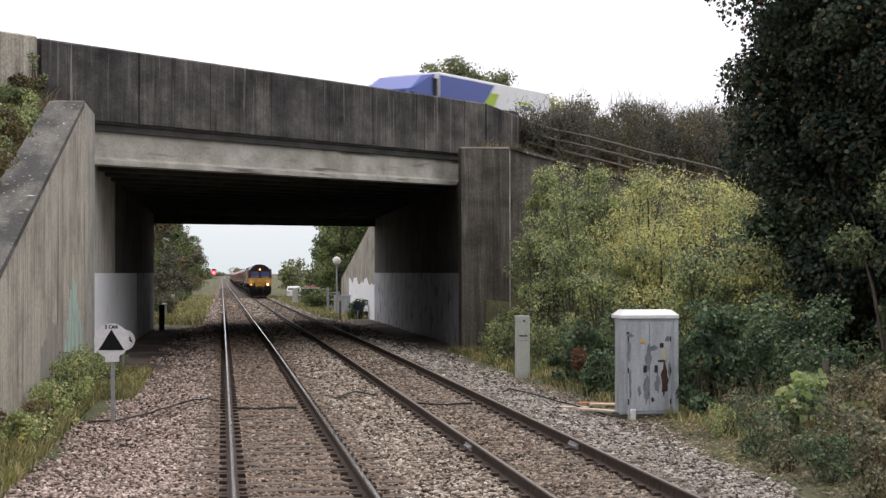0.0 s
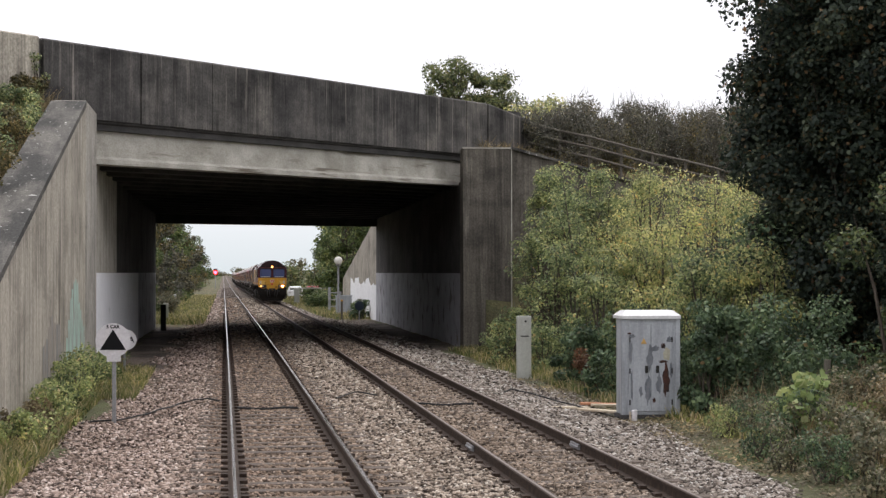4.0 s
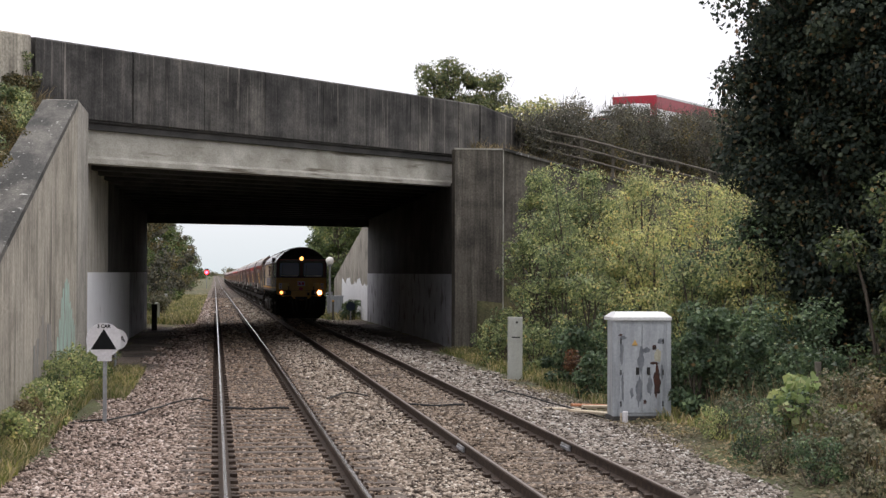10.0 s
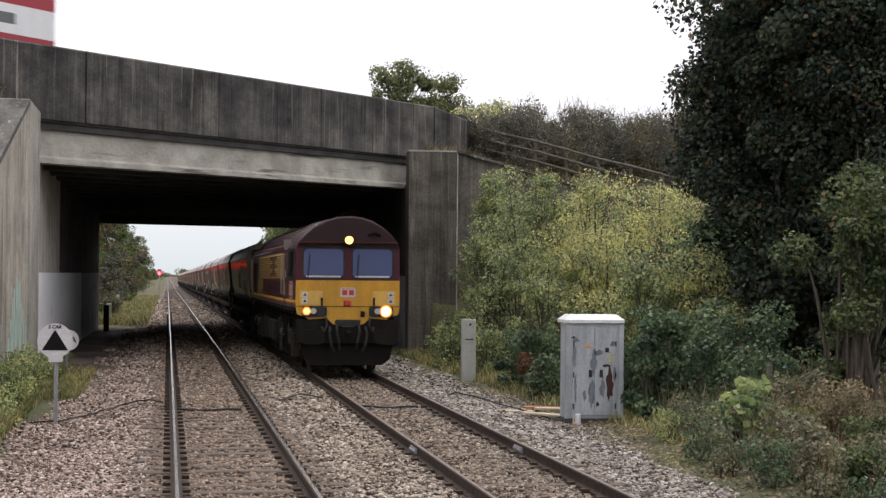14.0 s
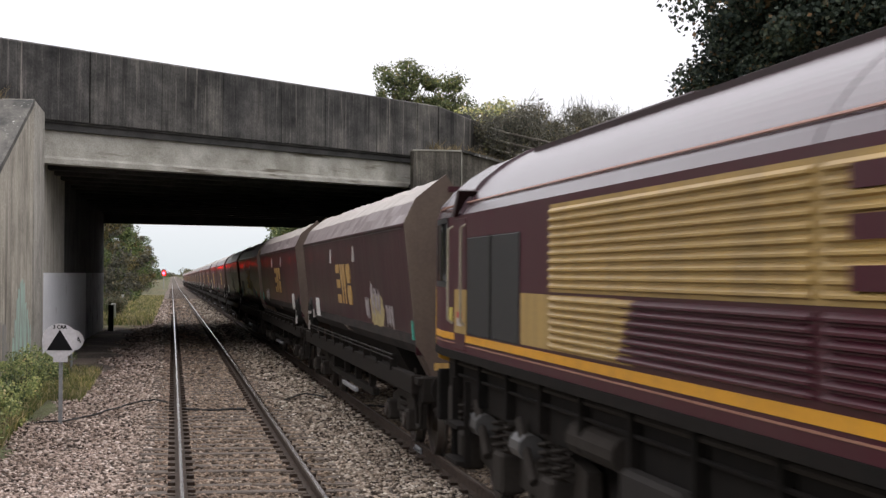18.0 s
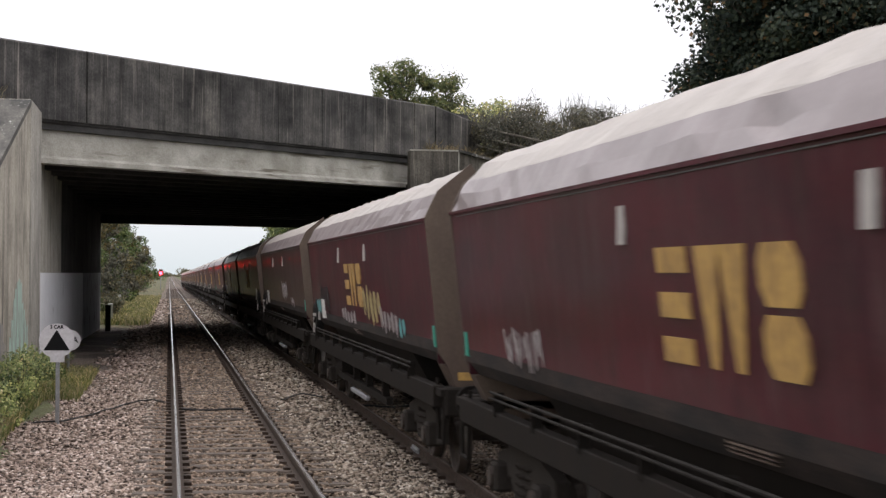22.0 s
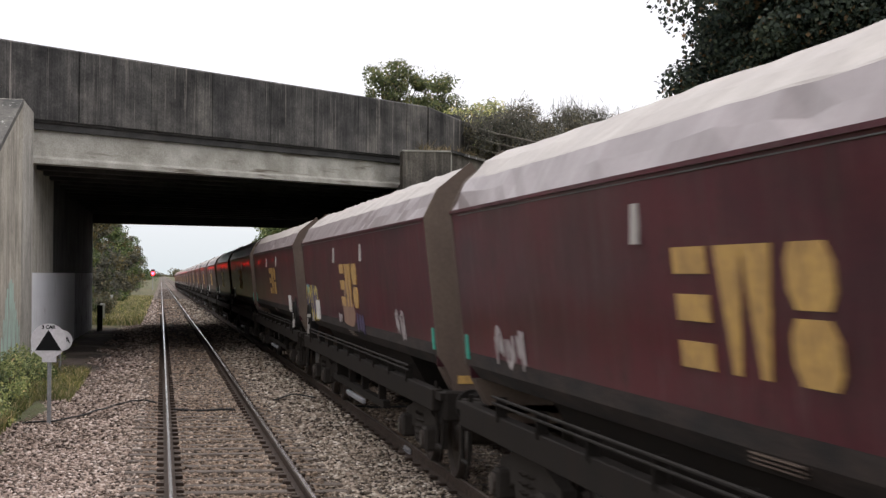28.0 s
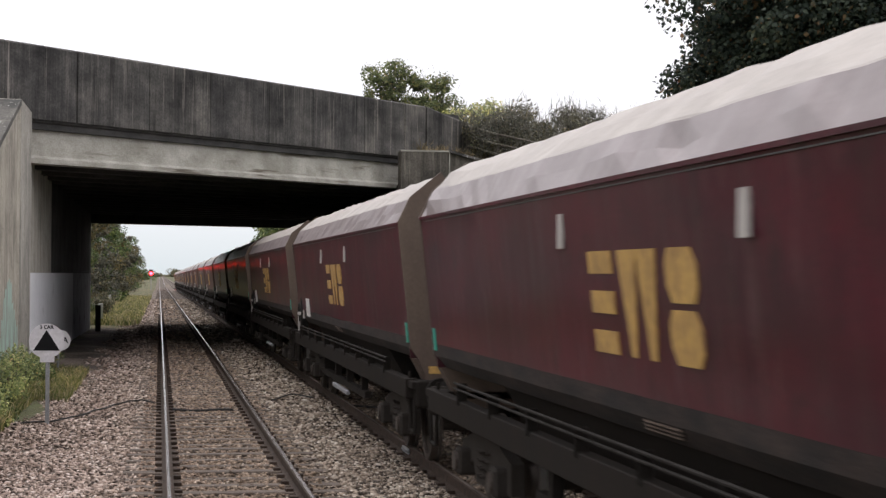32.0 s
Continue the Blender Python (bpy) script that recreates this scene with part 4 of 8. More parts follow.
        part("grille_bar", box(B(), e * 1.328, e * 1.336, 16.5, 16.56, 1.78, 2.74), M_UNDER, t)
        part("stripe", hug(e, 1.316, 1.327, 0.02, L - 0.02, 1.695, 1.765), M_STRIPE, t, "orange stripe along the body")
        part("stripe", hug(e, 1.316, 1.325, 0.02, L - 0.02, 1.655, 1.668), M_ROOFLINE, t, "thin faded orange line")
        part("sill", hug(e, 1.2, 1.335, 0.05, L - 0.05, 1.5, 1.582), M_UNDER, t)
        for a, b in ((0.22, 1.32), (L - 1.32, L - 0.22)):
            win = part("cab_side_window", hug(e, 1.27, 1.326, a + 0.05, b - 0.05, 2.3, 2.92), M_DARKGLASS, t)
            bm = B()
            for q in ((a, a + 0.06, 2.24, 2.98), (b - 0.06, b, 2.24, 2.98), (a, b, 2.24, 2.3), (a, b, 2.92, 2.98), ((a + b) / 2 - 0.03, (a + b) / 2 + 0.03, 2.24, 2.98)):
                hug(e, 1.26, 1.332, *q, bm)
            part("window_frame", bm, M_BLACK, win)
        for y in (2.15, 3.12, L - 2.4, L - 1.62):
            part("handrail", path_tube(B(), [(e * 1.32, y, 1.86), (e * 1.375, y, 1.9), (e * 1.375, y, 2.84), (e * 1.32, y, 2.88)], 0.013), M_HANDRAIL, t)
        for y0 in (2.2, L - 2.42):
            part("cab_door", box(B(), e * 1.3, e * 1.328, y0, y0 + 0.66, 1.6, 2.95, 0.01), M_MAROON, t)
            steps = part("door_steps", box(box(B(), e * 1.3 - 0.1, e * 1.3 + 0.05, y0 + 0.05, y0 + 0.8, 0.82, 0.86), e * 1.3 - 0.1, e * 1.3 + 0.05, y0 + 0.05, y0 + 0.8, 0.46, 0.5), M_UNDER, t)
            for yy in (y0 + 0.03, y0 + 0.78):
                part("step_hanger", box(B(), e * 1.3 - 0.02, e * 1.3 + 0.04, yy, yy + 0.05, 0.44, 1.3), M_UNDER, steps)
        sign = part("data_panel", hug(e, 1.30, 1.327, 0.42, 0.96, 1.78, 2.2), M_PANELPINK, t, "pale orange panel with dark red bars")
        for a, b, z0, z1 in ((0.47, 0.91, 2.12, 2.16), (0.47, 0.91, 1.82, 1.86)):
            part("panel_bar", hug(e, 1.30, 1.330, a, b, z0, z1), M_REDDARK, sign, "dark red bar")
        for a, b, z0, z1 in ((0.55, 0.58, 1.91, 2.07), (0.64, 0.67, 1.91, 2.07), (0.73, 0.76, 1.91, 2.07), (0.8, 0.84, 1.95, 2.03)):
            part("panel_mark", hug(e, 1.30, 1.330, a, b, z0, z1), M_FADEDRED, sign, "faded red mark")
        part("notice", box(B(), e * 1.30, e * 1.336, 2.32, 2.5, 1.9, 2.1), M_LOGO, t)
        part("notice", box(B(), e * 1.30, e * 1.333, 2.1, 2.18, 2.3, 2.45), M_RAILWHITE, t)
    # the two cab ends
    for y, d in ((0.0, -1), (L, 1)):
        front = d < 0
        def out(p0, p1):
            return sorted((y + d * p0, y + d * p1))
        upper = [(-1.235, 2.23), (1.235, 2.23), (1.235, 2.98), (1.17, 3.14), (-1.17, 3.14), (-1.235, 2.98)]
        part("cab_front", prism(B(), upper, "y", y, y + d * 0.03), M_MAROON, t)
        brow = [(1.17, 3.142), (1.0, 3.31), (0.83, 3.45), (0.55, 3.6), (0.3, 3.68)]
        part("cab_visor", prism(B(), brow + [(0.0, 3.71)] + [(-x, z) for x, z in brow[::-1]], "y", y + d * 0.15, y + d * 0.19), M_DARKROOF, t, "dark panel under the roof visor")
        part("red_line", box(B(), -1.16, 1.16, *out(0, 0.04), 3.11, 3.14), M_REDPAINT, t)
        foot = [(-1.235, 1.62), (-1.2, 1.42), (-1.02, 1.36), (-0.92, 1.3), (-0.5, 1.33), (-0.36, 1.2), (-0.1, 1.13), (0.12, 1.13), (0.38, 1.2), (0.52, 1.33), (0.92, 1.3), (1.02, 1.36), (1.2, 1.42), (1.235, 1.62)]
        part("yellow_end", prism(B(), foot + [(1.235, 2.228), (-1.235, 2.228)], "y", y, y + d * 0.06), M_YELLOW, t, "yellow warning end")
        part("seam", box(B(), -1.23, 1.23, *out(0, 0.068), 1.605, 1.618), M_UNDER, t)
        part("nose_hatch", round_panel(B(), -0.3, 0.3, 1.14, 1.3, *out(0.05, 0.085), 0.03), M_BLACK, t, "black hatch in the nose")
        for e in (-1, 1):
            x0, x1 = sorted((e * 0.115, e * 1.05))
            win = part("windscreen", round_panel(B(), x0, x1, 2.29, 2.97, *out(0.01, 0.036), 0.1), M_GLASS, t, "blue-grey windscreen")
            part("windscreen_seal", round_panel(B(), x0 - 0.045, x1 + 0.045, 2.25, 3.01, *out(0, 0.033), 0.12), M_BLACK, win)
            part("wiper", path_tube(B(), [(x0 + 0.1, y + d * 0.06, 2.3), (x0 + 0.14, y + d * 0.06, 2.85)], 0.012), M_BLACK, win)
            part("sun_blind", box(B(), x0 + 0.06, x1 - 0.06, *out(0.034, 0.039), 2.3, 2.34), M_RAILWHITE, win)
            # lamp cluster in a dark boxy housing
            cl = part("lamp_housing", round_panel(B(), *sorted((e * 0.5, e * 1.08)), 1.36, 1.61, *out(0.04, 0.105), 0.06), M_BLACK, t)
            lamp = M_HEADLAMP if (front and e > 0) else (M_MARKER if front else M_DARKGLASS)
            part("lamp", disc(B(), (e * (0.9 if e > 0 else 0.98), y + d * 0.1, 1.5), (0, d, 0), 0.105 if e > 0 else 0.065, 0.03, 18), lamp, cl, "glowing headlamp" if front else "")
            # added glowing disc, wider than the lamp, for its halo
            if front:
                part("lamp_bowl", disc(B(), (e * (0.9 if e > 0 else 0.98), y + d * 0.1, 1.5), (0, d, 0), 0.15 if e > 0 else 0.1, 0.02, 18), M_HALO, cl, "glowing orange halo disc round the headlamp")
            part("lamp", disc(B(), (e * (0.7 if e > 0 else 0.82), y + d * 0.1, 1.5), (0, d, 0), 0.07, 0.05, 14), M_RAILWHITE, cl, "unlit pale lamp glass")
            plate = part("pale_panel", round_panel(B(), *sorted((e * 0.6, e * 1.14)), 1.64, 1.98, *out(0.05, 0.063), 0.03), M_PALEYELLOW, t, "paler yellow panel")
            for z in (1.68, 1.83):
                note = part("notice", box(B(), *sorted((e * 0.95, e * 1.09)), *out(0.06, 0.068), z, z + 0.125), M_RAILWHITE, plate, "small pale warning notice")
                part("notice_mark", prism(B(), [(e * 0.98, z + 0.03), (e * 1.06, z + 0.03), (e * 1.02, z + 0.1)], "y", *out(0.066, 0.071)), M_TANK, note)
            buffer(t, e * 0.87, y, d, 0.9)
            part("air_hose", path_tube(B(), [(e * 0.42, y + d * 0.06, 1.12), (e * 0.45, y + d * 0.22, 0.98), (e * 0.4, y + d * 0.26, 0.7), (e * 0.34, y + d * 0.18, 0.55)], 0.035), M_BLACK, t)
            part("air_hose", path_tube(B(), [(e * 0.26, y + d * 0.06, 1.18), (e * 0.27, y + d * 0.2, 1.02), (e * 0.22, y + d * 0.22, 0.78), (e * 0.2, y + d * 0.12, 0.6)], 0.03), M_BLACK, t)
            part("cable_jumper", path_tube(B(), [(e * 0.52, y + d * 0.08, 1.34), (e * 0.5, y + d * 0.18, 1.16), (e * 0.58, y + d * 0.17, 1.02), (e * 0.62, y + d * 0.08, 1.12)], 0.028), M_BLACK, t)
            part("lamp_bracket", box(B(), e * 0.62 - 0.02, e * 0.62 + 0.02, *out(0, 0.1), 1.62, 1.82), M_UNDER, t)
        part("multiple_socket", box(B(), -0.1, 0.07, *out(0, 0.12), 1.62, 1.76, 0.02), M_REDPAINT, t, "red jumper socket")
        badge = part("badge_panel", round_panel(B(), -0.18, 0.18, 1.83, 2.06, *out(0, 0.068), 0.04), M_RAILWHITE, t, "white badge panel with red marks")
        for q in ((-0.14, -0.02, 1.88, 2.0), (0.02, 0.14, 1.88, 2.0), (-0.15, 0.15, 2.02, 2.035)):
            part("badge_mark", box(B(), q[0], q[1], *out(0, 0.073), q[2], q[3]), M_REDPAINT, badge)
        part("top_lamp_housing", tube(B(), (0, y, 3.18), (0, y + d * 0.22, 3.18), 0.13, 0.12, 16), M_BLACK, t)
        part("top_lamp", disc(B(), (0, y + d * 0.22, 3.18), (0, d, 0), 0.095, 0.012, 18), M_MARKER if front else M_DARKGLASS, t, "glowing top headlamp" if front else "")
        part("horn_bracket", path_tube(B(), [(0.45, y + d * 0.18, 3.3), (0.6, y + d * 0.26, 3.36), (0.75, y + d * 0.18, 3.3)], 0.035), M_UNDER, t)
        part("buffer_beam", box(B(), -1.22, 1.22, *out(-0.1, 0.05), 0.72, 1.3, 0.02), M_UNDER, t)
        part("coupling_hook", prism(B(), [(y, 0.9), (y + d * 0.3, 0.88), (y + d * 0.36, 1.0), (y + d * 0.28, 1.05), (y, 1.04)], "x", -0.05, 0.05), M_UNDER, t)
        part("obstacle_guard", prism(B(), [(-1.1, 0.72), (-1.02, 0.36), (-0.85, 0.22), (0.85, 0.22), (1.02, 0.36), (1.1, 0.72)], "y", y - d * 0.15, y - d * 0.05), M_UNDER, t, "grimy obstacle guard")
        part("lamp_iron", box(B(), 0.3, 0.4, *out(0, 0.1), 1.36, 1.5), M_UNDER, t)
    # underframe
    part("fuel_tank", prism(B(), [(-1.2, 0.95), (-1.15, 0.45), (-0.9, 0.3), (0.9, 0.3), (1.15, 0.45), (1.2, 0.95)], "y", 6.8, 12.3), M_TANK, t, "dusty grey fuel tank")
    part("underframe", box(B(), -1.12, 1.12, 0.2, L - 0.2, 1.0, 1.579), M_UNDER, t)
    for e in (-1, 1):
        for a, b in ((6.9, 8.2), (8.6, 9.4), (10.8, 12.1)):
            part("equipment_box", box(B(), e * 1.22 - 0.08, e * 1.22 + 0.06, a, b, 0.55, 1.1, 0.03), M_TANK, t)
        part("air_tank", tube(B(), (e * 1.08, 12.6, 1.12), (e * 1.08, 14.0, 1.12), 0.14, None, 12), M_BOGIE, t)
        part("air_tank", tube(B(), (e * 1.08, 5.4, 1.12), (e * 1.08, 6.5, 1.12), 0.14, None, 12), M_BOGIE, t)
    for e in (-1, 1):
        part("pipe_run", path_tube(B(), [(e * 1.16, 0.6, 1.42), (e * 1.16, L - 0.6, 1.42)], 0.025), M_BOGIE, t)
        part("pipe_run", path_tube(B(), [(e * 1.17, 1.2, 1.3), (e * 1.17, L - 1.2, 1.3)], 0.018), M_UNDER, t)
        for k in range(14):
            y = 1.0 + 1.4 * k
            part("solebar_rib", box(B(), e * 1.16 - 0.05, e * 1.16 + 0.05, y - 0.04, y + 0.04, 1.05, 1.5), M_UNDER, t)
    loco_bogie(t, 3.55)
    loco_bogie(t, L - 3.55)
    return t


def wagon_bogie(parent, y):
    b = empty("bogie", 0, y, 0)
    b.parent = parent
    for e in (-1, 1):
        pts = [(-1.25, 0.36), (-1.25, 0.66), (-0.8, 0.74), (-0.42, 0.86), (0.42, 0.86), (0.8, 0.74), (1.25, 0.66), (1.25, 0.36), (0.95, 0.36), (0.62, 0.5), (0.42, 0.3), (-0.42, 0.3), (-0.62, 0.5), (-0.95, 0.36)]
        part("side_frame", prism(B(), pts, "x", e * 1.0 - 0.06, e * 1.0 + 0.06), M_BOGIE, b)
        part("spring_nest", spring(spring(spring(B(), e * 1.0, -0.2, 0.36, 0.68, 0.09), e * 1.0, 0.2, 0.36, 0.68, 0.09), e * 1.02, 0.0, 0.36, 0.68, 0.09), M_BOGIE, b)
        for y2 in (-0.92, 0.92):
            part("axlebox", box(B(), e * 1.08 - 0.1, e * 1.08 + 0.1, y2 - 0.14, y2 + 0.14, 0.32, 0.6, 0.03), M_BOGIE, b)
            part("bearing_cap", disc(B(), (e * 1.18, y2, 0.46), (e, 0, 0), 0.1, 0.03, 12), M_WHEEL, b)
    part("bolster", box(B(), -1.0, 1.0, -0.2, 0.2, 0.62, 0.9), M_BOGIE, b)
    for y2 in (-0.92, 0.92):
        wheelset(b, y2, 0.46)
    return b


HW, Z_SIDE, Z_HOOD = 1.38, 3.01, 3.58
HL = 8.04
HOOD = [(HW, Z_SIDE), (1.315, 3.145), (1.247, 3.29), (1.232, 3.307), (1.07, 3.445), (0.88, Z_HOOD)]


def build_wagon():
    """A bogie coal hopper, its middle at the origin; the handbrake end is at low y."""
    t = tagged(empty("hopper_wagon"), "maroon bogie coal hopper wagon with grey hood", "wagon", "wagons of the freight train")
    for e in (-1, 1):
        # the side leans in towards its foot
        bm = B()
        rows = [(e * 1.11, 1.36), (e * 1.212, 1.49), (e * 1.225, 1.62), (e * 1.30, 2.3), (e * HW, Z_SIDE)]
        n = 16
        vs = []
        for j in range(n + 1):
            y = -HL + 2 * HL * j / n
            vs.append([bm.verts.new((x + e * 0.006 * math.sin(j * 2.3 + k), y, z)) for k, (x, z) in enumerate(rows)] + [bm.verts.new((x - e * 0.03, y, z)) for x, z in rows[::-1]])
        m = len(vs[0])
        for a, b in zip(vs, vs[1:]):
            for i in range(m):
                bm.faces.new((a[i], a[(i + 1) % m], b[(i + 1) % m], b[i]))
        bm.faces.new(vs[0]), bm.faces.new(vs[-1][::-1])
        side = part("side_sheet", bm, M_WAGON, t)
        side.data.materials.append(M_SIDEFOOT)
        # the lowest faces of the side are black-brown
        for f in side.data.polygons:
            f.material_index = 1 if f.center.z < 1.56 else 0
        part("top_rail", box(B(), e * HW - 0.02, e * HW + 0.014, -HL, HL, Z_SIDE - 0.03, Z_SIDE), M_WAGON, t)
        part("pale_line", box(B(), e * (HW - 0.025), e * (HW + 0.002), -HL + 0.02, HL - 0.02, 2.952, 2.96), M_STEELDULL, side, "worn pale edge under the hood")
        # hood, buckled between its stays
        bm = B()
        vs = []
        n = 40
        for j in range(n + 1):
            y = -HL + 2 * HL * j / n
            ring = []
            for u in range(6):
                f = u / 5
                dent = (0.036 * noise.noise((y * 1.9, f * 0.8, e * 3.0)) + 0.03 * noise.noise((y * 0.6, f * 0.5, e * 7.0))) * (0, 1.1, 0.3, 0.3, 1.0, 0.5)[u]
                hx, hz = HOOD[u]
                ring.append(bm.verts.new((e * (hx + dent), y, hz + dent)))
            vs.append(ring)
        for a, b in zip(vs, vs[1:]):
            for i in range(5):
                bm.faces.new((a[i], a[i + 1], b[i + 1], b[i]))
        bmesh.ops.recalc_face_normals(bm, faces=bm.faces)
        bmesh.ops.solidify(bm, geom=bm.faces[:], thickness=0.012)
        hood = part("hood", bm, M_HOOD, t, "dented grey hood sheet with a skylit paler top")
        # upper facets take the paler copy that carries the skylight
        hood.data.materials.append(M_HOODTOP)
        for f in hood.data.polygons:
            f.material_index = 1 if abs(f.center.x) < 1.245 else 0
        # one brown plate closes the corner from the solebar up to the peak of the hood
        wing = [(1.392, Z_SIDE), (1.257, 3.295), (1.24, 3.322), (0.868, Z_HOOD + 0.045), (0.76, 3.46), (0.76, 1.04), (1.0, 1.04), (1.13, 1.36), (1.224, 1.49), (1.237, 1.62), (1.312, 2.3)]
        for y in (-HL - 0.015, HL - 0.035):
            part("hood_end_flap", prism(B(), [(e * x, z) for x, z in wing], "y", y, y + 0.05), M_WAGONEND, t, "dusty brown corner plate")
        for y in (-1.82 * e, 2.07 * e):
            x0 = 1.346
            part("tick_mark", loft(B(), [[(e * (x0 + 0.0), y + s, z0) for s, z0 in ((-0.07, 2.57), (0.07, 2.57), (0.07, 2.82), (-0.07, 2.82))], [(e * (x0 + 0.022), y + s, z0) for s, z0 in ((-0.07, 2.57), (0.07, 2.57), (0.07, 2.82), (-0.07, 2.82))]]), M_RAILWHITE, side)
        # lower framing
        part("hand_rail", path_tube(B(), [(e * 1.29, -6.6, 1.29), (e * 1.29, 6.6, 1.29)], 0.014), M_TANK, t)
        part("hand_rail", path_tube(B(), [(e * 1.29, -6.6, 1.235), (e * 1.29, 6.6, 1.235)], 0.013), M_TANK, t)
        part("solebar", box(B(), e * 1.22 - 0.06, e * 1.22 + 0.06, -HL - 0.3, HL + 0.3, 0.88, 1.12, 0.01), M_WAGONFRAME, t)
        for k in range(9):
            y = -6.4 + 1.6 * k
            part("rail_bracket", box(B(), e * 1.2, e * 1.3, y - 0.012, y + 0.012, 1.08, 1.3), M_WAGONFRAME, t)
        part("door_gear", box(B(), e * 1.12 - 0.05, e * 1.12 + 0.05, -3.4, 3.4, 0.52, 0.62), M_WAGONFRAME, t)
        for y in (-2.9, -0.9, 0.9, 2.9):
            part("gear_hanger", box(B(), e * 1.12 - 0.05, e * 1.12 + 0.05, y - 0.08, y + 0.08, 0.6, 0.9), M_WAGONFRAME, t)
        part("door_bar", box(B(), e * 1.2 - 0.03, e * 1.2 + 0.03, -0.8, 1.4, 0.43, 0.5, 0.01), M_STEEL, t, "worn pale steel bar")
        part("air_tank", tube(B(), (e * 0.95, -4.6, 0.6), (e * 0.95, -3.6, 0.6), 0.17, None, 12), M_WAGONFRAME, t)
        for y, m in ((-HL + 2.4, M_DATAWHITE),):
            q = part("data_panel", loft(B(), [[(e * (1.236 + k), y - 0.3, 1.52), (e * (1.236 + k), y + 0.3, 1.52), (e * (1.268 + k), y + 0.3, 1.88), (e * (1.268 + k), y - 0.3, 1.88)] for k in (-0.03, 0.005)]), m, side, "white data panel")
        part("turquoise_plate", loft(B(), [[(e * (1.232 + k), HL - 0.25, 1.55), (e * (1.232 + k), HL - 0.13, 1.55), (e * (1.252 + k), HL - 0.13, 1.79), (e * (1.252 + k), HL - 0.25, 1.79)] for k in (-0.03, 0.006)]), M_TURQ, side, "turquoise marker plate")
        hy = -HL + 0.75
        oval = [(hy + 0.2 * math.cos(a), 1.53 + 0.34 * math.sin(a)) for a in (2 * math.pi * i / 20 for i in range(20))]
        # no hollow: a raised black oval gives the recess its shade by colour
        wheel = part("brake_recess", prism(B(), oval, "x", e * 1.1, e * 1.262), M_BLACK, t, "dark handbrake recess")
        rings = []
        for i in range(21):
            a = 2 * math.pi * i / 20
            c, u = Vector((e * 1.29, hy + 0.19 * math.cos(a), 1.57 + 0.19 * math.sin(a))), Vector((0, math.cos(a), math.sin(a)))
            rings.append([c + 0.016 * (math.cos(w) * u + math.sin(w) * Vector((1, 0, 0))) for w in (0, 1.571, 3.142, 4.712)])
        part("handbrake_wheel", loft(B(), rings, False), M_BLACK, wheel)
        for i in range(3):
            a = math.pi * i / 3 + 0.4
            v = (0.19 * math.cos(a), 0.19 * math.sin(a))
            part("spoke", tube(B(), (e * 1.29, hy - v[0], 1.57 - v[1]), (e * 1.29, hy + v[0], 1.57 + v[1]), 0.012, None, 5), M_UNDER, wheel)
        part("brake_lever", prism(B(), [(hy - 0.05, 1.2), (hy + 0.03, 1.18), (hy + 0.05, 1.3), (hy + 0.02, 1.5), (hy - 0.02, 1.5), (hy - 0.02, 1.32)], "x", *sorted((e * 1.27, e * 1.31))), M_RAILWHITE, wheel, "worn pale handbrake lever")
        part("brake_chain_box", box(B(), *sorted((e * 1.2, e * 1.3)), hy + 0.28, hy + 0.5, 1.02, 1.3, 0.02), M_UNDER, t)
        part("white_mark", box(B(), *sorted((e * 1.2, e * 1.245)), hy + 0.42, hy + 0.5, 1.45, 1.62), M_RAILWHITE, side)
        for j in range(3):
            part("worn_streak", box(B(), *sorted((e * 1.1, e * (1.172 + 0.022 * j))), -0.5 - 0.05 * j, 0.25 - 0.05 * j, 1.405 + 0.03 * j, 1.416 + 0.03 * j), M_WAGONEND, side)
        part("lamp_bracket", box(B(), e * 1.28, e * 1.34, -HL + 0.98, -HL + 1.1, 1.52, 1.58), M_RAILWHITE, t)
        for d in (-1, 1):
            buffer(t, e * 0.87, d * (HL + 0.68), d, 1.0)
            part("end_step", path_tube(B(), [(e * 1.2, d * (HL + 0.1), 1.2), (e * 1.2, d * (HL + 0.2), 0.5), (e * 1.2, d * (HL + 0.55), 0.5), (e * 1.2, d * (HL + 0.6), 1.0)], 0.022), M_WAGONFRAME, t)
    # gold lettering shapes on both sides
    for e in (-1, 1):
        side = [c for c in t.children if c.name.startswith("side_sheet")][0 if e < 0 else 1]
        def shape(pts):
            return loft(B(), [[(e * (1.2435 + 0.083 * (z - 1.8) / 0.75 + k + 0.012), y, z) for y, z in pts] for k in (-0.03, 0.0)])
        # three horizontal bars, two tapered blocks and two leaning lozenges
        marks = [[(0.56, z), (1.14, z), (1.14, z + 0.15), (0.56, z + 0.15)] for z in (1.86, 2.125, 2.39)]
        marks += [[(y + 0.09, 1.86), (y + 0.21, 1.86), (y + 0.36, 2.54), (y - 0.06, 2.54)] for y in (-0.38, 0.04)]
        marks += [[(-1.2, z + 0.08), (-1.12, z), (-0.72, z), (-0.62, z + 0.1), (-0.62, z + 0.24), (-0.7, z + 0.32), (-1.1, z + 0.32), (-1.2, z + 0.22)] for z in (1.86, 2.22)]
        for m in marks:
            part("logo_shape", shape([(-e * y, z) for y, z in m]), M_LOGO, side, "worn gold painted block")
    # ends, with ribs
    for d in (-1, 1):
        y = d * HL
        part("end_sheet", prism(B(), [(-1.2, 1.36), (1.2, 1.36), (HW - 0.035, Z_SIDE - 0.01), (0.86, 3.46), (-0.86, 3.46), (-HW + 0.035, Z_SIDE - 0.01)], "y", *sorted((y - d * 0.18, y - d * 0.14))), M_WAGONDUSTY, t, "dusty maroon end sheet")
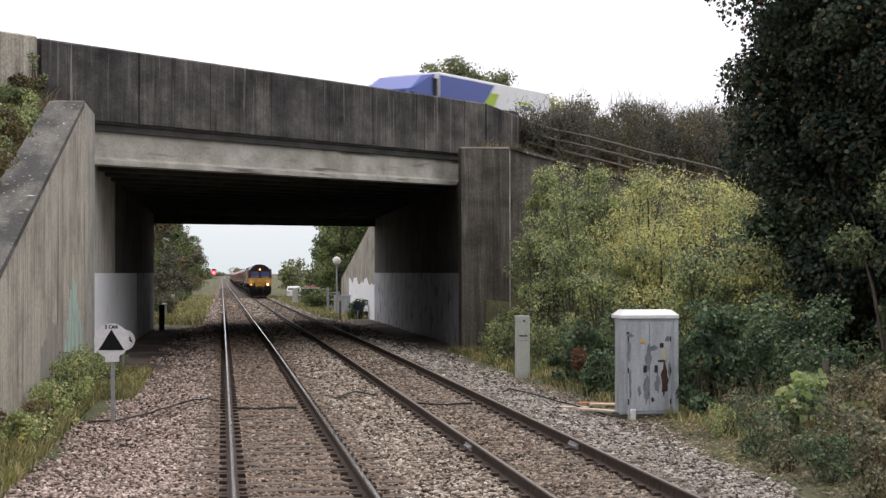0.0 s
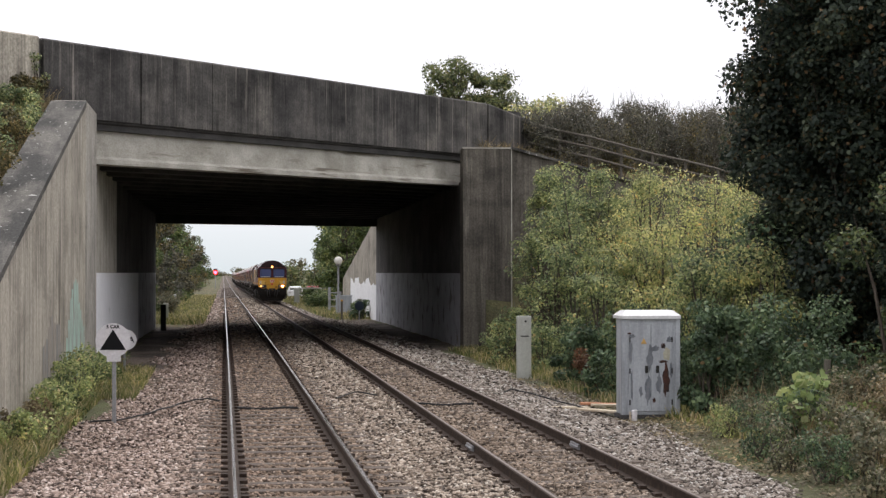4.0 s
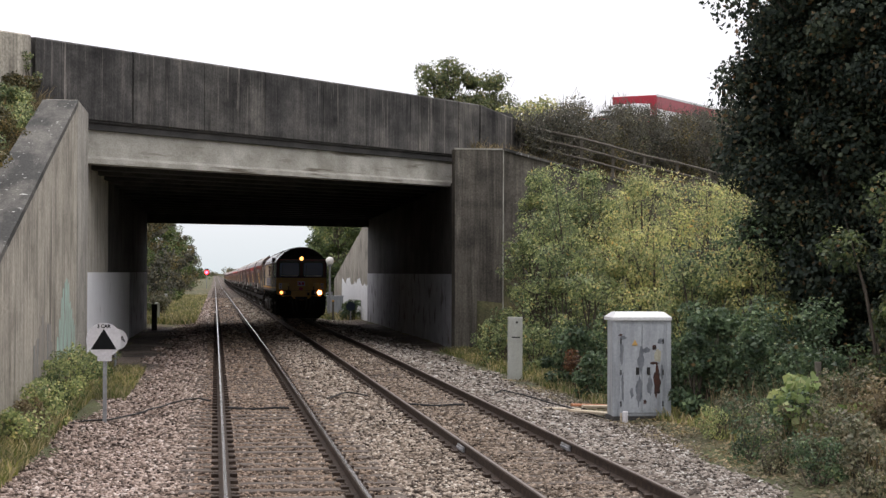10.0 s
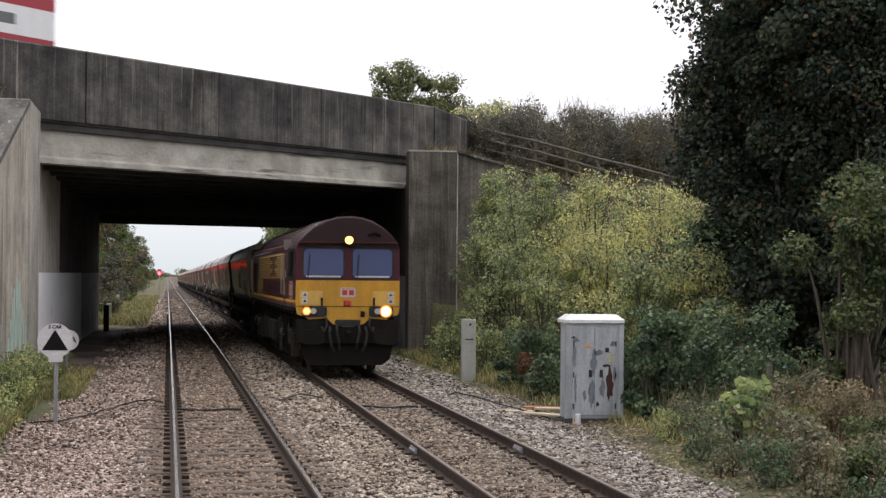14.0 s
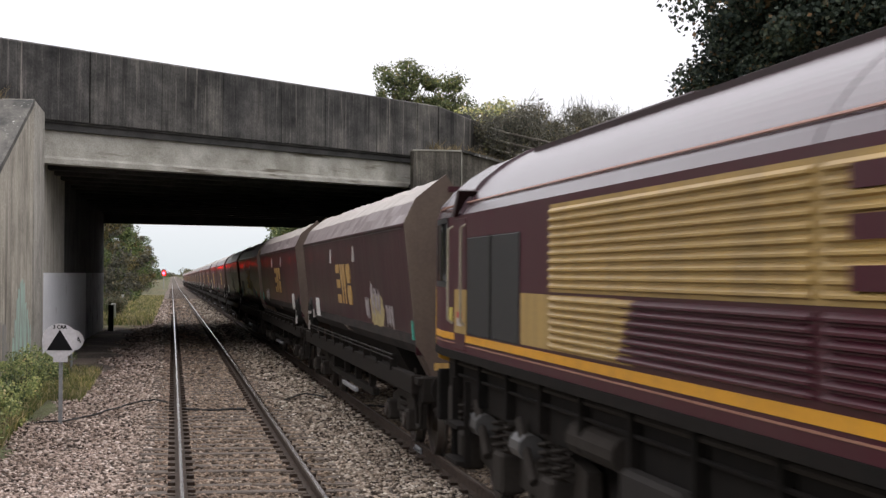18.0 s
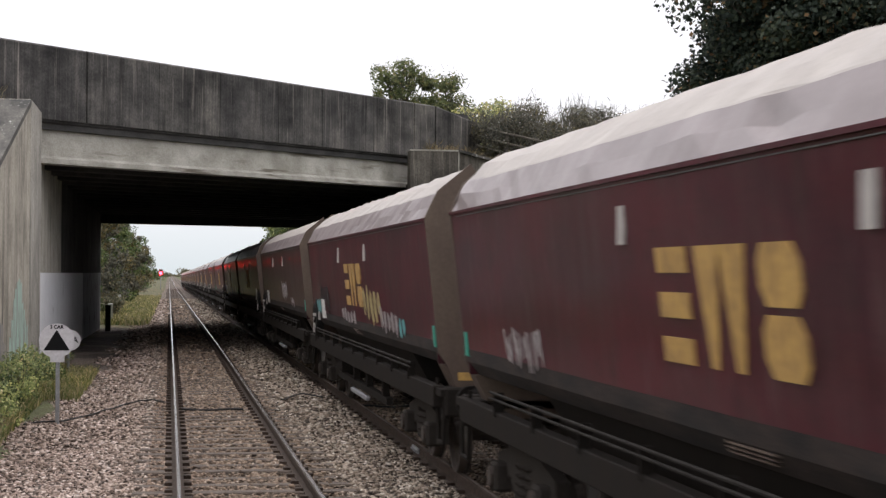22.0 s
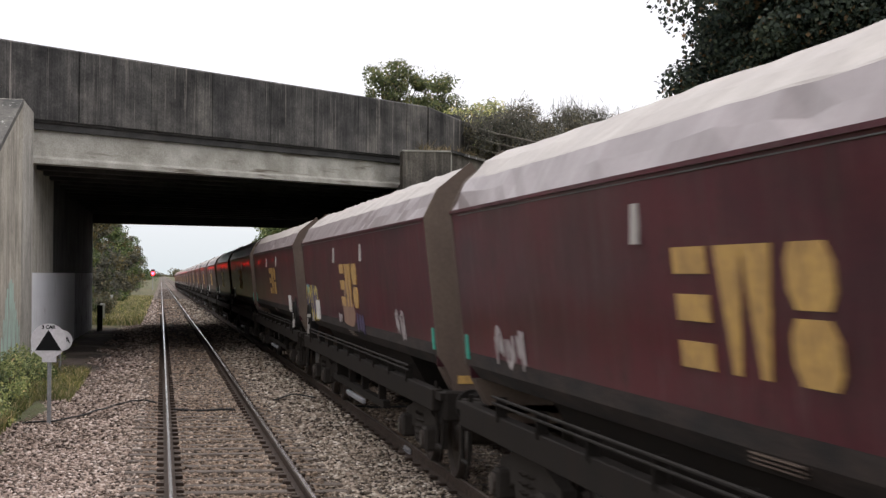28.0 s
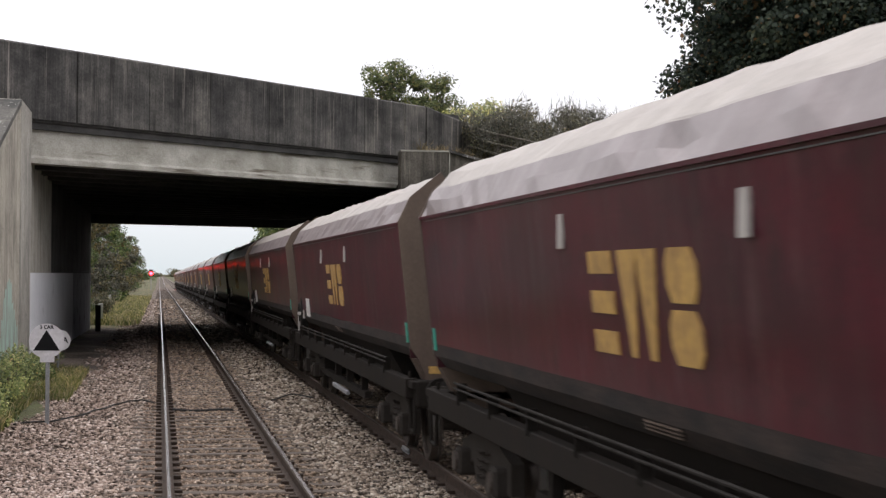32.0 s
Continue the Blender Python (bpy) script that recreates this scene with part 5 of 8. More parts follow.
        part("lower_end", prism(B(), [(-1.18, 1.36), (1.18, 1.36), (0.95, 0.92), (-0.95, 0.92)], "y", *sorted((y - d * 0.3, y - d * 0.02))), M_WAGONEND, t)
        part("end_rail", box(B(), -0.84, 0.84, *sorted((y - d * 0.3, y + d * 0.03)), 3.4, 3.47), M_WAGONDUSTY, t)
        for e in (-1, 1):
            part("end_rung", path_tube(B(), [(e * 0.66, y - d * 0.12, 2.12), (e * 0.66, y - d * 0.03, 2.12), (e * 0.36, y - d * 0.03, 2.12), (e * 0.36, y - d * 0.12, 2.12)], 0.014), M_UNDER, t)
        for x in (-0.6, -0.2, 0.2, 0.6):
            part("end_rib", box(B(), x - 0.06, x + 0.06, *sorted((y - d * 0.14, y - d * 0.04)), 1.3, 3.4), M_WAGONDUSTY, t)
        part("end_platform", box(B(), -1.25, 1.25, *sorted((y, y + d * 0.66)), 1.02, 1.1), M_WAGONFRAME, t)
        part("headstock", box(B(), -1.2, 1.2, *sorted((y + d * 0.5, y + d * 0.68)), 0.8, 1.12, 0.02), M_WAGONFRAME, t)
        part("coupling", box(B(), -0.09, 0.09, *sorted((y + d * 0.66, y + d * 1.16)), 0.86, 1.0, 0.02), M_WAGONFRAME, t)
        for e in (-1, 1):
            part("yellow_tag", box(B(), *sorted((e * 0.8, e * 1.0)), *sorted((y - d * 0.02, y + d * 0.022)), 1.18, 1.27), M_LOGO, t, "small faded orange tag")
    part("hopper_floor", prism(B(), [(-1.15, 1.5), (-0.6, 0.55), (0.6, 0.55), (1.15, 1.5)], "y", -5.2, 5.2), M_WAGONFRAME, t)
    part("coal_load", box(B(), -1.1, 1.1, -HL + 0.5, HL - 0.5, 1.6, 2.6), M_COALIN, t, "black inside of the hopper")
    part("centre_sill", box(B(), -0.3, 0.3, -HL, HL, 0.75, 1.05), M_WAGONFRAME, t)
    # the body overhangs further at the end without the handbrake
    names = ("side_sheet", "top_rail", "hood", "end_sheet", "lower_end", "end_rail", "end_rib", "yellow_tag")
    for c in t.children:
        if c.name.startswith(names):
            for o in [c] + [q for q in c.children if q.name.startswith("turquoise_plate")]:
                for v in o.data.vertices:
                    if v.co.y > 7.45:
                        v.co.y += 0.3
    wagon_bogie(t, -6.15)
    wagon_bogie(t, 6.15)
    return t


loco = build_loco()
wagon_one = build_wagon()
PITCH = 18.4
WAGONS = 24
# where the handbrake end leads
LEADING = (0, 1, 0, 0, 1, 0, 1) + tuple(random.Random(8).randint(0, 1) for _ in range(40))
wagons = [wagon_one] + [copy_thing(wagon_one, pose(TRACK_B, 300 + PITCH * k, 0)) for k in range(1, WAGONS)]


for k, w in enumerate(wagons):
    if k in (0, 3) or (k > 6 and k % 3 == 0):
        for c in w.children:
            if c.name.startswith(("side_sheet", "top_rail")):
                c.material_slots[0].link = "OBJECT"
                c.material_slots[0].material = M_WAGONDUSTY


# one wagon has lost its gold marks
for side in [c for c in wagons[3].children if c.name.startswith("side_sheet")]:
    for c in [c for c in side.children if c.name.startswith("logo_shape")]:
        bpy.data.objects.remove(c)

# ---- spray paint on the wagons' sides ----
M_SPRAYWHITE = paint("faded_white_spray_paint", (0.42, 0.39, 0.38), 0.6, (0.1, 0.04, 0.05), 0.85, (3, 3, 3), t=0.5)
M_SPRAYYELLOW = paint("faded_yellow_spray_paint", (0.46, 0.38, 0.17), 0.6, (0.1, 0.04, 0.04), 0.75, (3, 3, 3), t=0.52)
M_SPRAYCREAM = paint("worn_cream_spray_paint", (0.3, 0.19, 0.13), 0.6, (0.13, 0.05, 0.045), 0.7, (3, 3, 1.2), t=0.5)
M_SPRAYPURPLE = paint("dull_blue_violet_spray_paint", (0.07, 0.06, 0.14), 0.6, (0.1, 0.05, 0.06), 0.6, (3, 3, 3), t=0.52)
M_SPRAYBRIGHT = paint("bright_yellow_spray_paint", (0.62, 0.5, 0.1), 0.55, (0.3, 0.2, 0.1), 0.4, (3, 3, 3), t=0.55)
M_SPRAYFILL = paint("pale_grey_blue_spray_paint", (0.085, 0.08, 0.11), 0.6, (0.07, 0.03, 0.045), 0.8, (3, 3, 3), t=0.46)
M_SPRAYBLUE = paint("pale_blue_spray_paint", (0.12, 0.42, 0.42), 0.6, (0.12, 0.08, 0.08), 0.6, (3, 3, 3), t=0.5)
M_SPRAYBLACK = paint("black_spray_paint", (0.02, 0.016, 0.017), 0.6, (0.06, 0.03, 0.03), 0.6, (3, 3, 3), t=0.5)


def side_x(z):
    return float(np.interp(z, [1.36, 1.49, 1.62, 2.3, 3.01], [1.11, 1.212, 1.225, 1.30, 1.38])) + 0.009


def stroke(bm, e, pts, w):
    """A flat line of paint on the side sheet, a little proud of it."""
    for (y0, z0), (y1, z1) in zip(pts, pts[1:]):
        dy, dz = y1 - y0, z1 - z0
        n = math.hypot(dy, dz) or 1
        a, b = -dz / n * w / 2, dy / n * w / 2
        q = [(y0 + a, z0 + b), (y1 + a, z1 + b), (y1 - a, z1 - b), (y0 - a, z0 - b)]
        lo = [bm.verts.new((e * side_x(z), y, z)) for y, z in q]
        hi = [bm.verts.new((e * (side_x(z) + 0.004), y, z)) for y, z in q]
        bm.faces.new(lo), bm.faces.new(hi[::-1])
        for i in range(4):
            bm.faces.new((lo[i], lo[(i + 1) % 4], hi[(i + 1) % 4], hi[i]))
    return bm


def scrawl(wagon, k, y, z, width, height, material, seed, loops=5, w=0.05, label="faded spray-painted scrawl"):
    """Looping strokes on the side that faces the empty track; y is counted back from the leading end."""
    e = -1 if LEADING[k] else 1
    flip = 1 if LEADING[k] else -1
    r = random.Random(seed)
    side = [c for c in wagon.children if c.name.startswith("side_sheet")]
    side = side[0] if e < 0 else side[1]
    bm = B()
    step = width / loops
    # each figure: a leaning upright, a bend or loop, and a cross stroke or two
    for j in range(loops):
        c, lean = y + step * (j + 0.5), r.uniform(-0.08, 0.12)
        hh, ww = height * r.uniform(0.8, 1.1), step * r.uniform(0.5, 0.85)
        zz = z + r.uniform(-0.06, 0.06) * height
        def at(u, v):
            return (flip * (-HL + c + u * ww * 0.5 + lean * v * 0.5 * hh), zz + v * 0.5 * hh)
        # a loose zigzag with a curl, no letter of any alphabet
        strokes = [[(-1 + 2 * i / 5, (1 if i % 2 else -1) * r.uniform(0.3, 1.0)) for i in range(6)]]
        a0 = r.uniform(0, 6.28)
        strokes.append([(0.7 * math.cos(a0 + 0.8 * i), 0.8 * math.sin(a0 + 0.8 * i)) for i in range(r.choice((4, 6, 7)))])
        for k2 in strokes:
            stroke(bm, e, [at(u + r.uniform(-0.08, 0.08), v + r.uniform(-0.06, 0.06)) for u, v in k2], w * r.uniform(0.7, 1.15))
    return tagged(part("spray_scrawl", bm, material, side, label), kind="stuff")


def film_patch(wagon, k, y0, y1, z0, z1, material, seed, label):
    """A thin worn patch of paint with a ragged edge."""
    e = -1 if LEADING[k] else 1
    flip = 1 if LEADING[k] else -1
    r = random.Random(seed)
    side = [c for c in wagon.children if c.name.startswith("side_sheet")]
    side = side[0] if e < 0 else side[1]
    n = 22
    ring = []
    for i in range(n):
        a = 2 * math.pi * i / n
        cy, cz = math.copysign(abs(math.cos(a)) ** 0.5, math.cos(a)), math.copysign(abs(math.sin(a)) ** 0.5, math.sin(a))
        ring.append((flip * (-HL + (y0 + y1) / 2 + (y1 - y0) / 2 * cy * r.uniform(0.88, 1.08)), (z0 + z1) / 2 + (z1 - z0) / 2 * cz * r.uniform(0.88, 1.08)))
    bm = loft(B(), [[(e * (side_x(z) - 0.02 + q), y, z) for y, z in ring] for q in (0, 0.0165)])
    part("paint_patch", bm, material, side, label)


def loops(wagon, k, y, z, width, height, material, seed, count, w):
    """Rounded outlines side by side, like fat bubbles."""
    e = -1 if LEADING[k] else 1
    flip = 1 if LEADING[k] else -1
    r = random.Random(seed)
    side = [c for c in wagon.children if c.name.startswith("side_sheet")]
    side = side[0] if e < 0 else side[1]
    bm = B()
    step = width / count
    for j in range(count):
        for ry, rz, dz in ((0.5, 0.5, 0.0), (0.24, 0.2, r.choice((-0.18, 0.16)))):
            c, a0 = y + step * (j + 0.5), r.uniform(0, 6.28)
            pts = [(flip * (-HL + c + step * ry * math.cos(a0 + 0.4 * i) * r.uniform(0.9, 1.1)), z + height * (dz + rz * math.sin(a0 + 0.4 * i) * r.uniform(0.92, 1.08))) for i in range(r.choice((13, 15, 16)))]
            stroke(bm, e, pts, w * r.uniform(0.8, 1.2))
    tagged(part("spray_scrawl", bm, material, side, "rounded spray-painted outlines"), kind="stuff")


film_patch(wagons[0], 0, 2.7, 4.3, 1.6, 2.08, M_SPRAYYELLOW, 1, "yellow spray-painted figure shape")
scrawl(wagons[0], 0, 1.6, 1.8, 0.8, 0.34, M_SPRAYWHITE, 2, 3)
scrawl(wagons[0], 0, 4.4, 1.84, 0.5, 0.4, M_SPRAYWHITE, 3, 3)
scrawl(wagons[0], 0, 2.9, 2.0, 1.2, 0.5, M_SPRAYWHITE, 4, 3)
scrawl(wagons[1], 1, 12.6, 1.75, 1.6, 0.35, M_SPRAYWHITE, 5, 4, 0.035)
scrawl(wagons[2], 2, 4.6, 1.92, 2.2, 0.58, M_SPRAYYELLOW, 7, 5, 0.07)
scrawl(wagons[2], 2, 2.9, 1.72, 1.9, 0.36, M_SPRAYWHITE, 8, 5, 0.045)
scrawl(wagons[2], 2, 2.2, 1.68, 0.7, 0.25, M_SPRAYBLUE, 9, 2, 0.05)
scrawl(wagons[2], 2, 8.0, 1.68, 2.2, 0.25, M_SPRAYWHITE, 10, 5, 0.03)
scrawl(wagons[2], 2, 12.4, 1.9, 1.8, 0.6, M_SPRAYBLACK, 11, 4, 0.09)
scrawl(wagons[2], 2, 14.2, 1.75, 0.9, 0.3, M_SPRAYBLUE, 12, 3)
scrawl(wagons[3], 3, 5.2, 1.95, 2.0, 0.5, M_SPRAYWHITE, 14, 4)
scrawl(wagons[3], 3, 3.1, 1.68, 1.2, 0.25, M_SPRAYWHITE, 15, 3, 0.03)
scrawl(wagons[4], 4, 13.4, 1.75, 1.4, 0.45, M_SPRAYWHITE, 16, 3, 0.05)
scrawl(wagons[5], 5, 2.0, 1.75, 0.9, 0.4, M_SPRAYWHITE, 17, 2, 0.06)
film_patch(wagons[5], 5, 7.5, 9.2, 1.55, 1.95, M_SPRAYCREAM, 18, "cream spray-painted patch")
film_patch(wagons[5], 5, 7.85, 8.85, 1.9, 2.28, M_SPRAYCREAM, 28, "cream spray-painted patch")
film_patch(wagons[5], 5, 8.1, 8.6, 1.98, 2.06, M_SPRAYBLACK, 24, "black smear in the cream patch")
scrawl(wagons[5], 5, 6.3, 1.62, 1.0, 0.28, M_SPRAYPURPLE, 25, 3, 0.07)
scrawl(wagons[5], 5, 9.3, 1.66, 0.6, 0.14, M_SPRAYWHITE, 26, 2, 0.07)
film_patch(wagons[5], 5, 13.6, 15.0, 1.52, 2.15, M_SPRAYFILL, 30, "pale grey-blue spray-painted fill")
film_patch(wagons[5], 5, 15.45, 16.1, 1.56, 2.2, M_SPRAYFILL, 31, "pale grey-blue spray-painted fill")
scrawl(wagons[5], 5, 13.7, 1.8, 2.3, 0.56, M_SPRAYPURPLE, 29, 5, 0.1)
loops(wagons[5], 5, 13.6, 1.8, 2.4, 0.62, M_SPRAYBRIGHT, 19, 5, 0.055)
scrawl(wagons[5], 5, 15.2, 2.08, 0.5, 0.16, M_SPRAYBLUE, 20, 2, 0.06)

# ---- plants ----
M_BARK = surf("grey_brown_bark", (0.05, 0.042, 0.034), (0.12, 0.1, 0.08), 8.0, 40, 0.95, stretch=(3, 3, 0.6), bump=0.6)
M_TWIG = surf("bare_grey_twigs", (0.085, 0.08, 0.066), (0.15, 0.14, 0.118), 3.0, 20, 0.95, bump=0.0)
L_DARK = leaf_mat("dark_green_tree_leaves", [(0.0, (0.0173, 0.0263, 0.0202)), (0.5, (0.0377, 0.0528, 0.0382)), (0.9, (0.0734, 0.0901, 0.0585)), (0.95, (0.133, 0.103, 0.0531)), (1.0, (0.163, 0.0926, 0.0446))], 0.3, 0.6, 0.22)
L_ASH = leaf_mat("yellowing_shrub_leaves", [(0.0, (0.128, 0.156, 0.068)), (0.3, (0.307, 0.351, 0.15)), (0.65, (0.511, 0.514, 0.231)), (0.92, (0.664, 0.603, 0.272)), (1.0, (0.638, 0.427, 0.163))], 0.45)
L_OLIVE = leaf_mat("olive_green_shrub_leaves", [(0.0, (0.0728, 0.105, 0.052)), (0.4, (0.195, 0.244, 0.116)), (0.8, (0.352, 0.392, 0.178)), (0.95, (0.51, 0.513, 0.247)), (1.0, (0.486, 0.342, 0.137))], 0.42)
L_BRAMBLE = leaf_mat("dark_bramble_leaves", [(0.0, (0.0324, 0.0556, 0.0279)), (0.5, (0.0917, 0.139, 0.072)), (0.95, (0.184, 0.244, 0.122)), (0.985, (0.216, 0.222, 0.104)), (1.0, (0.259, 0.144, 0.0696))], 0.35)
L_RED = leaf_mat("reddish_brown_leaves", [(0.0, (0.06, 0.03, 0.018)), (0.5, (0.13, 0.06, 0.03)), (1.0, (0.22, 0.11, 0.05))], 0.3)
L_PALE = leaf_mat("pale_broad_leaves", [(0.0, (0.14, 0.2, 0.06)), (0.6, (0.25, 0.31, 0.11)), (1.0, (0.4, 0.42, 0.19))], 0.4)
L_WEED = leaf_mat("fresh_green_weed_leaves", [(0.0, (0.144, 0.186, 0.084)), (0.5, (0.36, 0.414, 0.168)), (0.9, (0.6, 0.6, 0.264)), (1.0, (0.66, 0.504, 0.288))], 0.45)
L_MID = leaf_mat("mid_green_leaves", [(0.0, (0.045, 0.07, 0.026)), (0.5, (0.09, 0.13, 0.045)), (1.0, (0.18, 0.2, 0.07))], 0.35)
L_AUTUMN = leaf_mat("autumn_brown_green_leaves", [(0.0, (0.05, 0.052, 0.024)), (0.5, (0.11, 0.1, 0.042)), (0.9, (0.19, 0.145, 0.06)), (1.0, (0.26, 0.17, 0.07))], 0.35)
L_MUTED = leaf_mat("muted_grey_green_weed_leaves", [(0.0, (0.0784, 0.084, 0.0504)), (0.4, (0.146, 0.146, 0.084)), (0.75, (0.224, 0.196, 0.123)), (0.93, (0.302, 0.246, 0.168)), (1.0, (0.358, 0.381, 0.224))], 0.35)
L_HEDGE = leaf_mat("grey_brown_hedge_leaves", [(0.0, (0.055, 0.056, 0.042)), (0.5, (0.11, 0.108, 0.078)), (0.9, (0.17, 0.152, 0.105)), (1.0, (0.21, 0.17, 0.09))], 0.35)
L_PARK = leaf_mat("airy_green_crown_leaves", [(0.0, (0.08, 0.1, 0.05)), (0.5, (0.16, 0.19, 0.085)), (0.9, (0.26, 0.27, 0.12)), (1.0, (0.32, 0.25, 0.11))], 0.45)
L_NEARBUSH = leaf_mat("mid_green_broad_leaves", [(0.0, (0.03, 0.046, 0.02)), (0.5, (0.082, 0.112, 0.045)), (0.93, (0.16, 0.185, 0.075)), (1.0, (0.23, 0.16, 0.07))], 0.38)
L_GRASS = leaf_mat("dry_and_green_grass", [(0.0, (0.092, 0.115, 0.0403)), (0.4, (0.196, 0.207, 0.069)), (0.7, (0.322, 0.27, 0.138)), (1.0, (0.506, 0.414, 0.253))], 0.4)
L_STRAW = leaf_mat("dead_straw_grass", [(0.0, (0.1, 0.075, 0.04)), (0.5, (0.2, 0.155, 0.085)), (1.0, (0.36, 0.29, 0.18))], 0.4)


def leaf_cloud(centres, radii, count, size, rng, flat=0.4, slim=0.32):
    """Corners and faces of many leaves round the given clump centres."""
    k = rng.integers(0, len(centres), count)
    d = rng.normal(size=(count, 3))
    d /= np.linalg.norm(d, axis=1)[:, None]
    r = rng.uniform(0.25, 1.0, count) ** 0.5
    r = np.where(rng.uniform(size=count) < 0.03, r * 1.2, r)
    pos = centres[k] + d * (radii[k] * r[:, None])
    nrm = d * 0.7 + rng.normal(size=(count, 3)) * 0.6 + np.array([0, 0, flat])
    nrm /= np.linalg.norm(nrm, axis=1)[:, None]
    ax = np.cross(nrm, rng.normal(size=(count, 3)))
    ax /= np.linalg.norm(ax, axis=1)[:, None] + 1e-9
    bx = np.cross(nrm, ax)
    s = size * rng.uniform(0.55, 1.35, count)
    shape = np.array([[0, -0.5, 0.0], [slim, 0.0, 0.06], [0, 0.5, -0.1], [-slim, 0.0, 0.06]])
    v = pos[:, None] + s[:, None, None] * (shape[None, :, :1] * ax[:, None] + shape[None, :, 1:2] * bx[:, None] + shape[None, :, 2:] * nrm[:, None])
    f = np.arange(count * 4).reshape(count, 4)
    return v.reshape(-1, 3), f


def plant(name, label, category, at, height, spread, leaves, size, leaf_m, seed, clumps=14, low=0.15, stems=5, trunk=0.0, slim=0.32, lean=(0, 0), group="", clump=0.36, depth=1.0, bare=0, core=0):
    """A tree or shrub: stems or a tapered trunk with limbs, and a crown of leaves in uneven clumps."""
    rng = np.random.default_rng(seed)
    x, y = at
    z = float(ground_z(x, y))
    t = tagged(empty(name, x, y, z), label, category, group)
    h = rng.uniform(low, 0.93, clumps)
    ang = rng.uniform(0, 2 * math.pi, clumps)
    fat = np.sqrt(np.clip(1 - ((h - 0.48) / 0.60) ** 2, 0.08, 1))
    rad = spread * fat * rng.uniform(0.15, 0.85, clumps)
    cen = np.stack([rad * np.cos(ang) + lean[0] * h, depth * rad * np.sin(ang) + lean[1] * h, h * height], -1)
    rr = spread * clump * rng.uniform(0.55, 1.35, (clumps, 1)) * np.array([[1, depth, 0.8]])
    rr[:, 2] = np.minimum(rr[:, 2], np.maximum(0.12, cen[:, 2] * 0.95))
    wood = B()
    if trunk:
        pts, r = [Vector((0, 0, -0.3))], trunk
        for i in range(1, 7):
            f = i / 6
            pts.append(Vector((lean[0] * f * 0.8 + 0.12 * math.sin(seed + i), lean[1] * f * 0.8 + 0.1 * math.cos(seed * 2 + i), height * 0.8 * f)))
        for i, (p, q) in enumerate(zip(pts, pts[1:])):
            tube(wood, p, q, trunk * (1 - i / 6.6), trunk * (1 - (i + 1) / 6.6), 8)
        part("trunk", wood, M_BARK, t)
        wood = B()
        for c in cen:
            f = min(0.95, max(0.12, c[2] / height - 0.18))
            k = f / 0.8 * 6
            i = min(5, int(k))
            p = pts[i].lerp(pts[i + 1], min(1, k - i))
            mid = p.lerp(Vector(c), 0.55) + Vector((0, 0, -0.08 * spread))
            r0 = trunk * 0.4 * (1 - 0.6 * f)
            tube(wood, p, mid, r0, r0 * 0.6, 5), tube(wood, mid, Vector(c), r0 * 0.6, r0 * 0.15, 5)
        tagged(part("branchwork", wood, M_BARK, t), kind="stuff")
    else:
        for i, c in enumerate(cen):
            a = Vector((rng.uniform(-0.25, 0.25) * spread, rng.uniform(-0.25, 0.25) * spread * depth, -0.1))
            mid = a.lerp(Vector(c), 0.6) + Vector((rng.uniform(-0.1, 0.1), rng.uniform(-0.1, 0.1), 0.1 * height))
            r0 = 0.008 * height + 0.006
            tube(wood, a, mid, r0, r0 * 0.7, 5), tube(wood, mid, Vector(c) + Vector((0, 0, 0.12 * height)), r0 * 0.7, 0.004, 4)
        tagged(part("stemwork", wood, M_BARK, t), kind="stuff")
    v, f = leaf_cloud(cen, rr, leaves, size, rng, slim=slim)
    v[:, 2] = np.maximum(v[:, 2], -0.02 + 0.02 * rng.uniform(size=len(v)))
    if core:
        v2, f2 = leaf_cloud(cen * np.array([0.86, 0.86, 1.0]), rr * 0.8, core, size * 1.3, rng, slim=0.45)
        v, f = np.concatenate([v, v2]), np.concatenate([f, f2 + len(v)])
    raw("crown" if trunk else "foliage", v, f, leaf_m, t)
    if bare:
        # fine bare twigs that stand out of the crown
        k = rng.integers(0, clumps, bare)
        p0 = cen[k] + rng.normal(size=(bare, 3)) * rr[k] * 0.5
        d = rng.normal(size=(bare, 3)) * np.array([0.45, 0.45, 0.3]) + np.array([0, 0, 0.75])
        p1 = p0 + d * rng.uniform(0.2, 0.6, (bare, 1))
        w = np.cross(d, rng.normal(size=(bare, 3)))
        w *= 0.012 / (np.linalg.norm(w, axis=1)[:, None] + 1e-9)
        tv = np.stack([p0 - w, p0 + w, p1 + w * 0.3, p1 - w * 0.3], 1).reshape(-1, 3)
        tagged(raw("twig_haze", tv, np.arange(bare * 4).reshape(bare, 4), M_TWIG, t), kind="stuff")
    return t


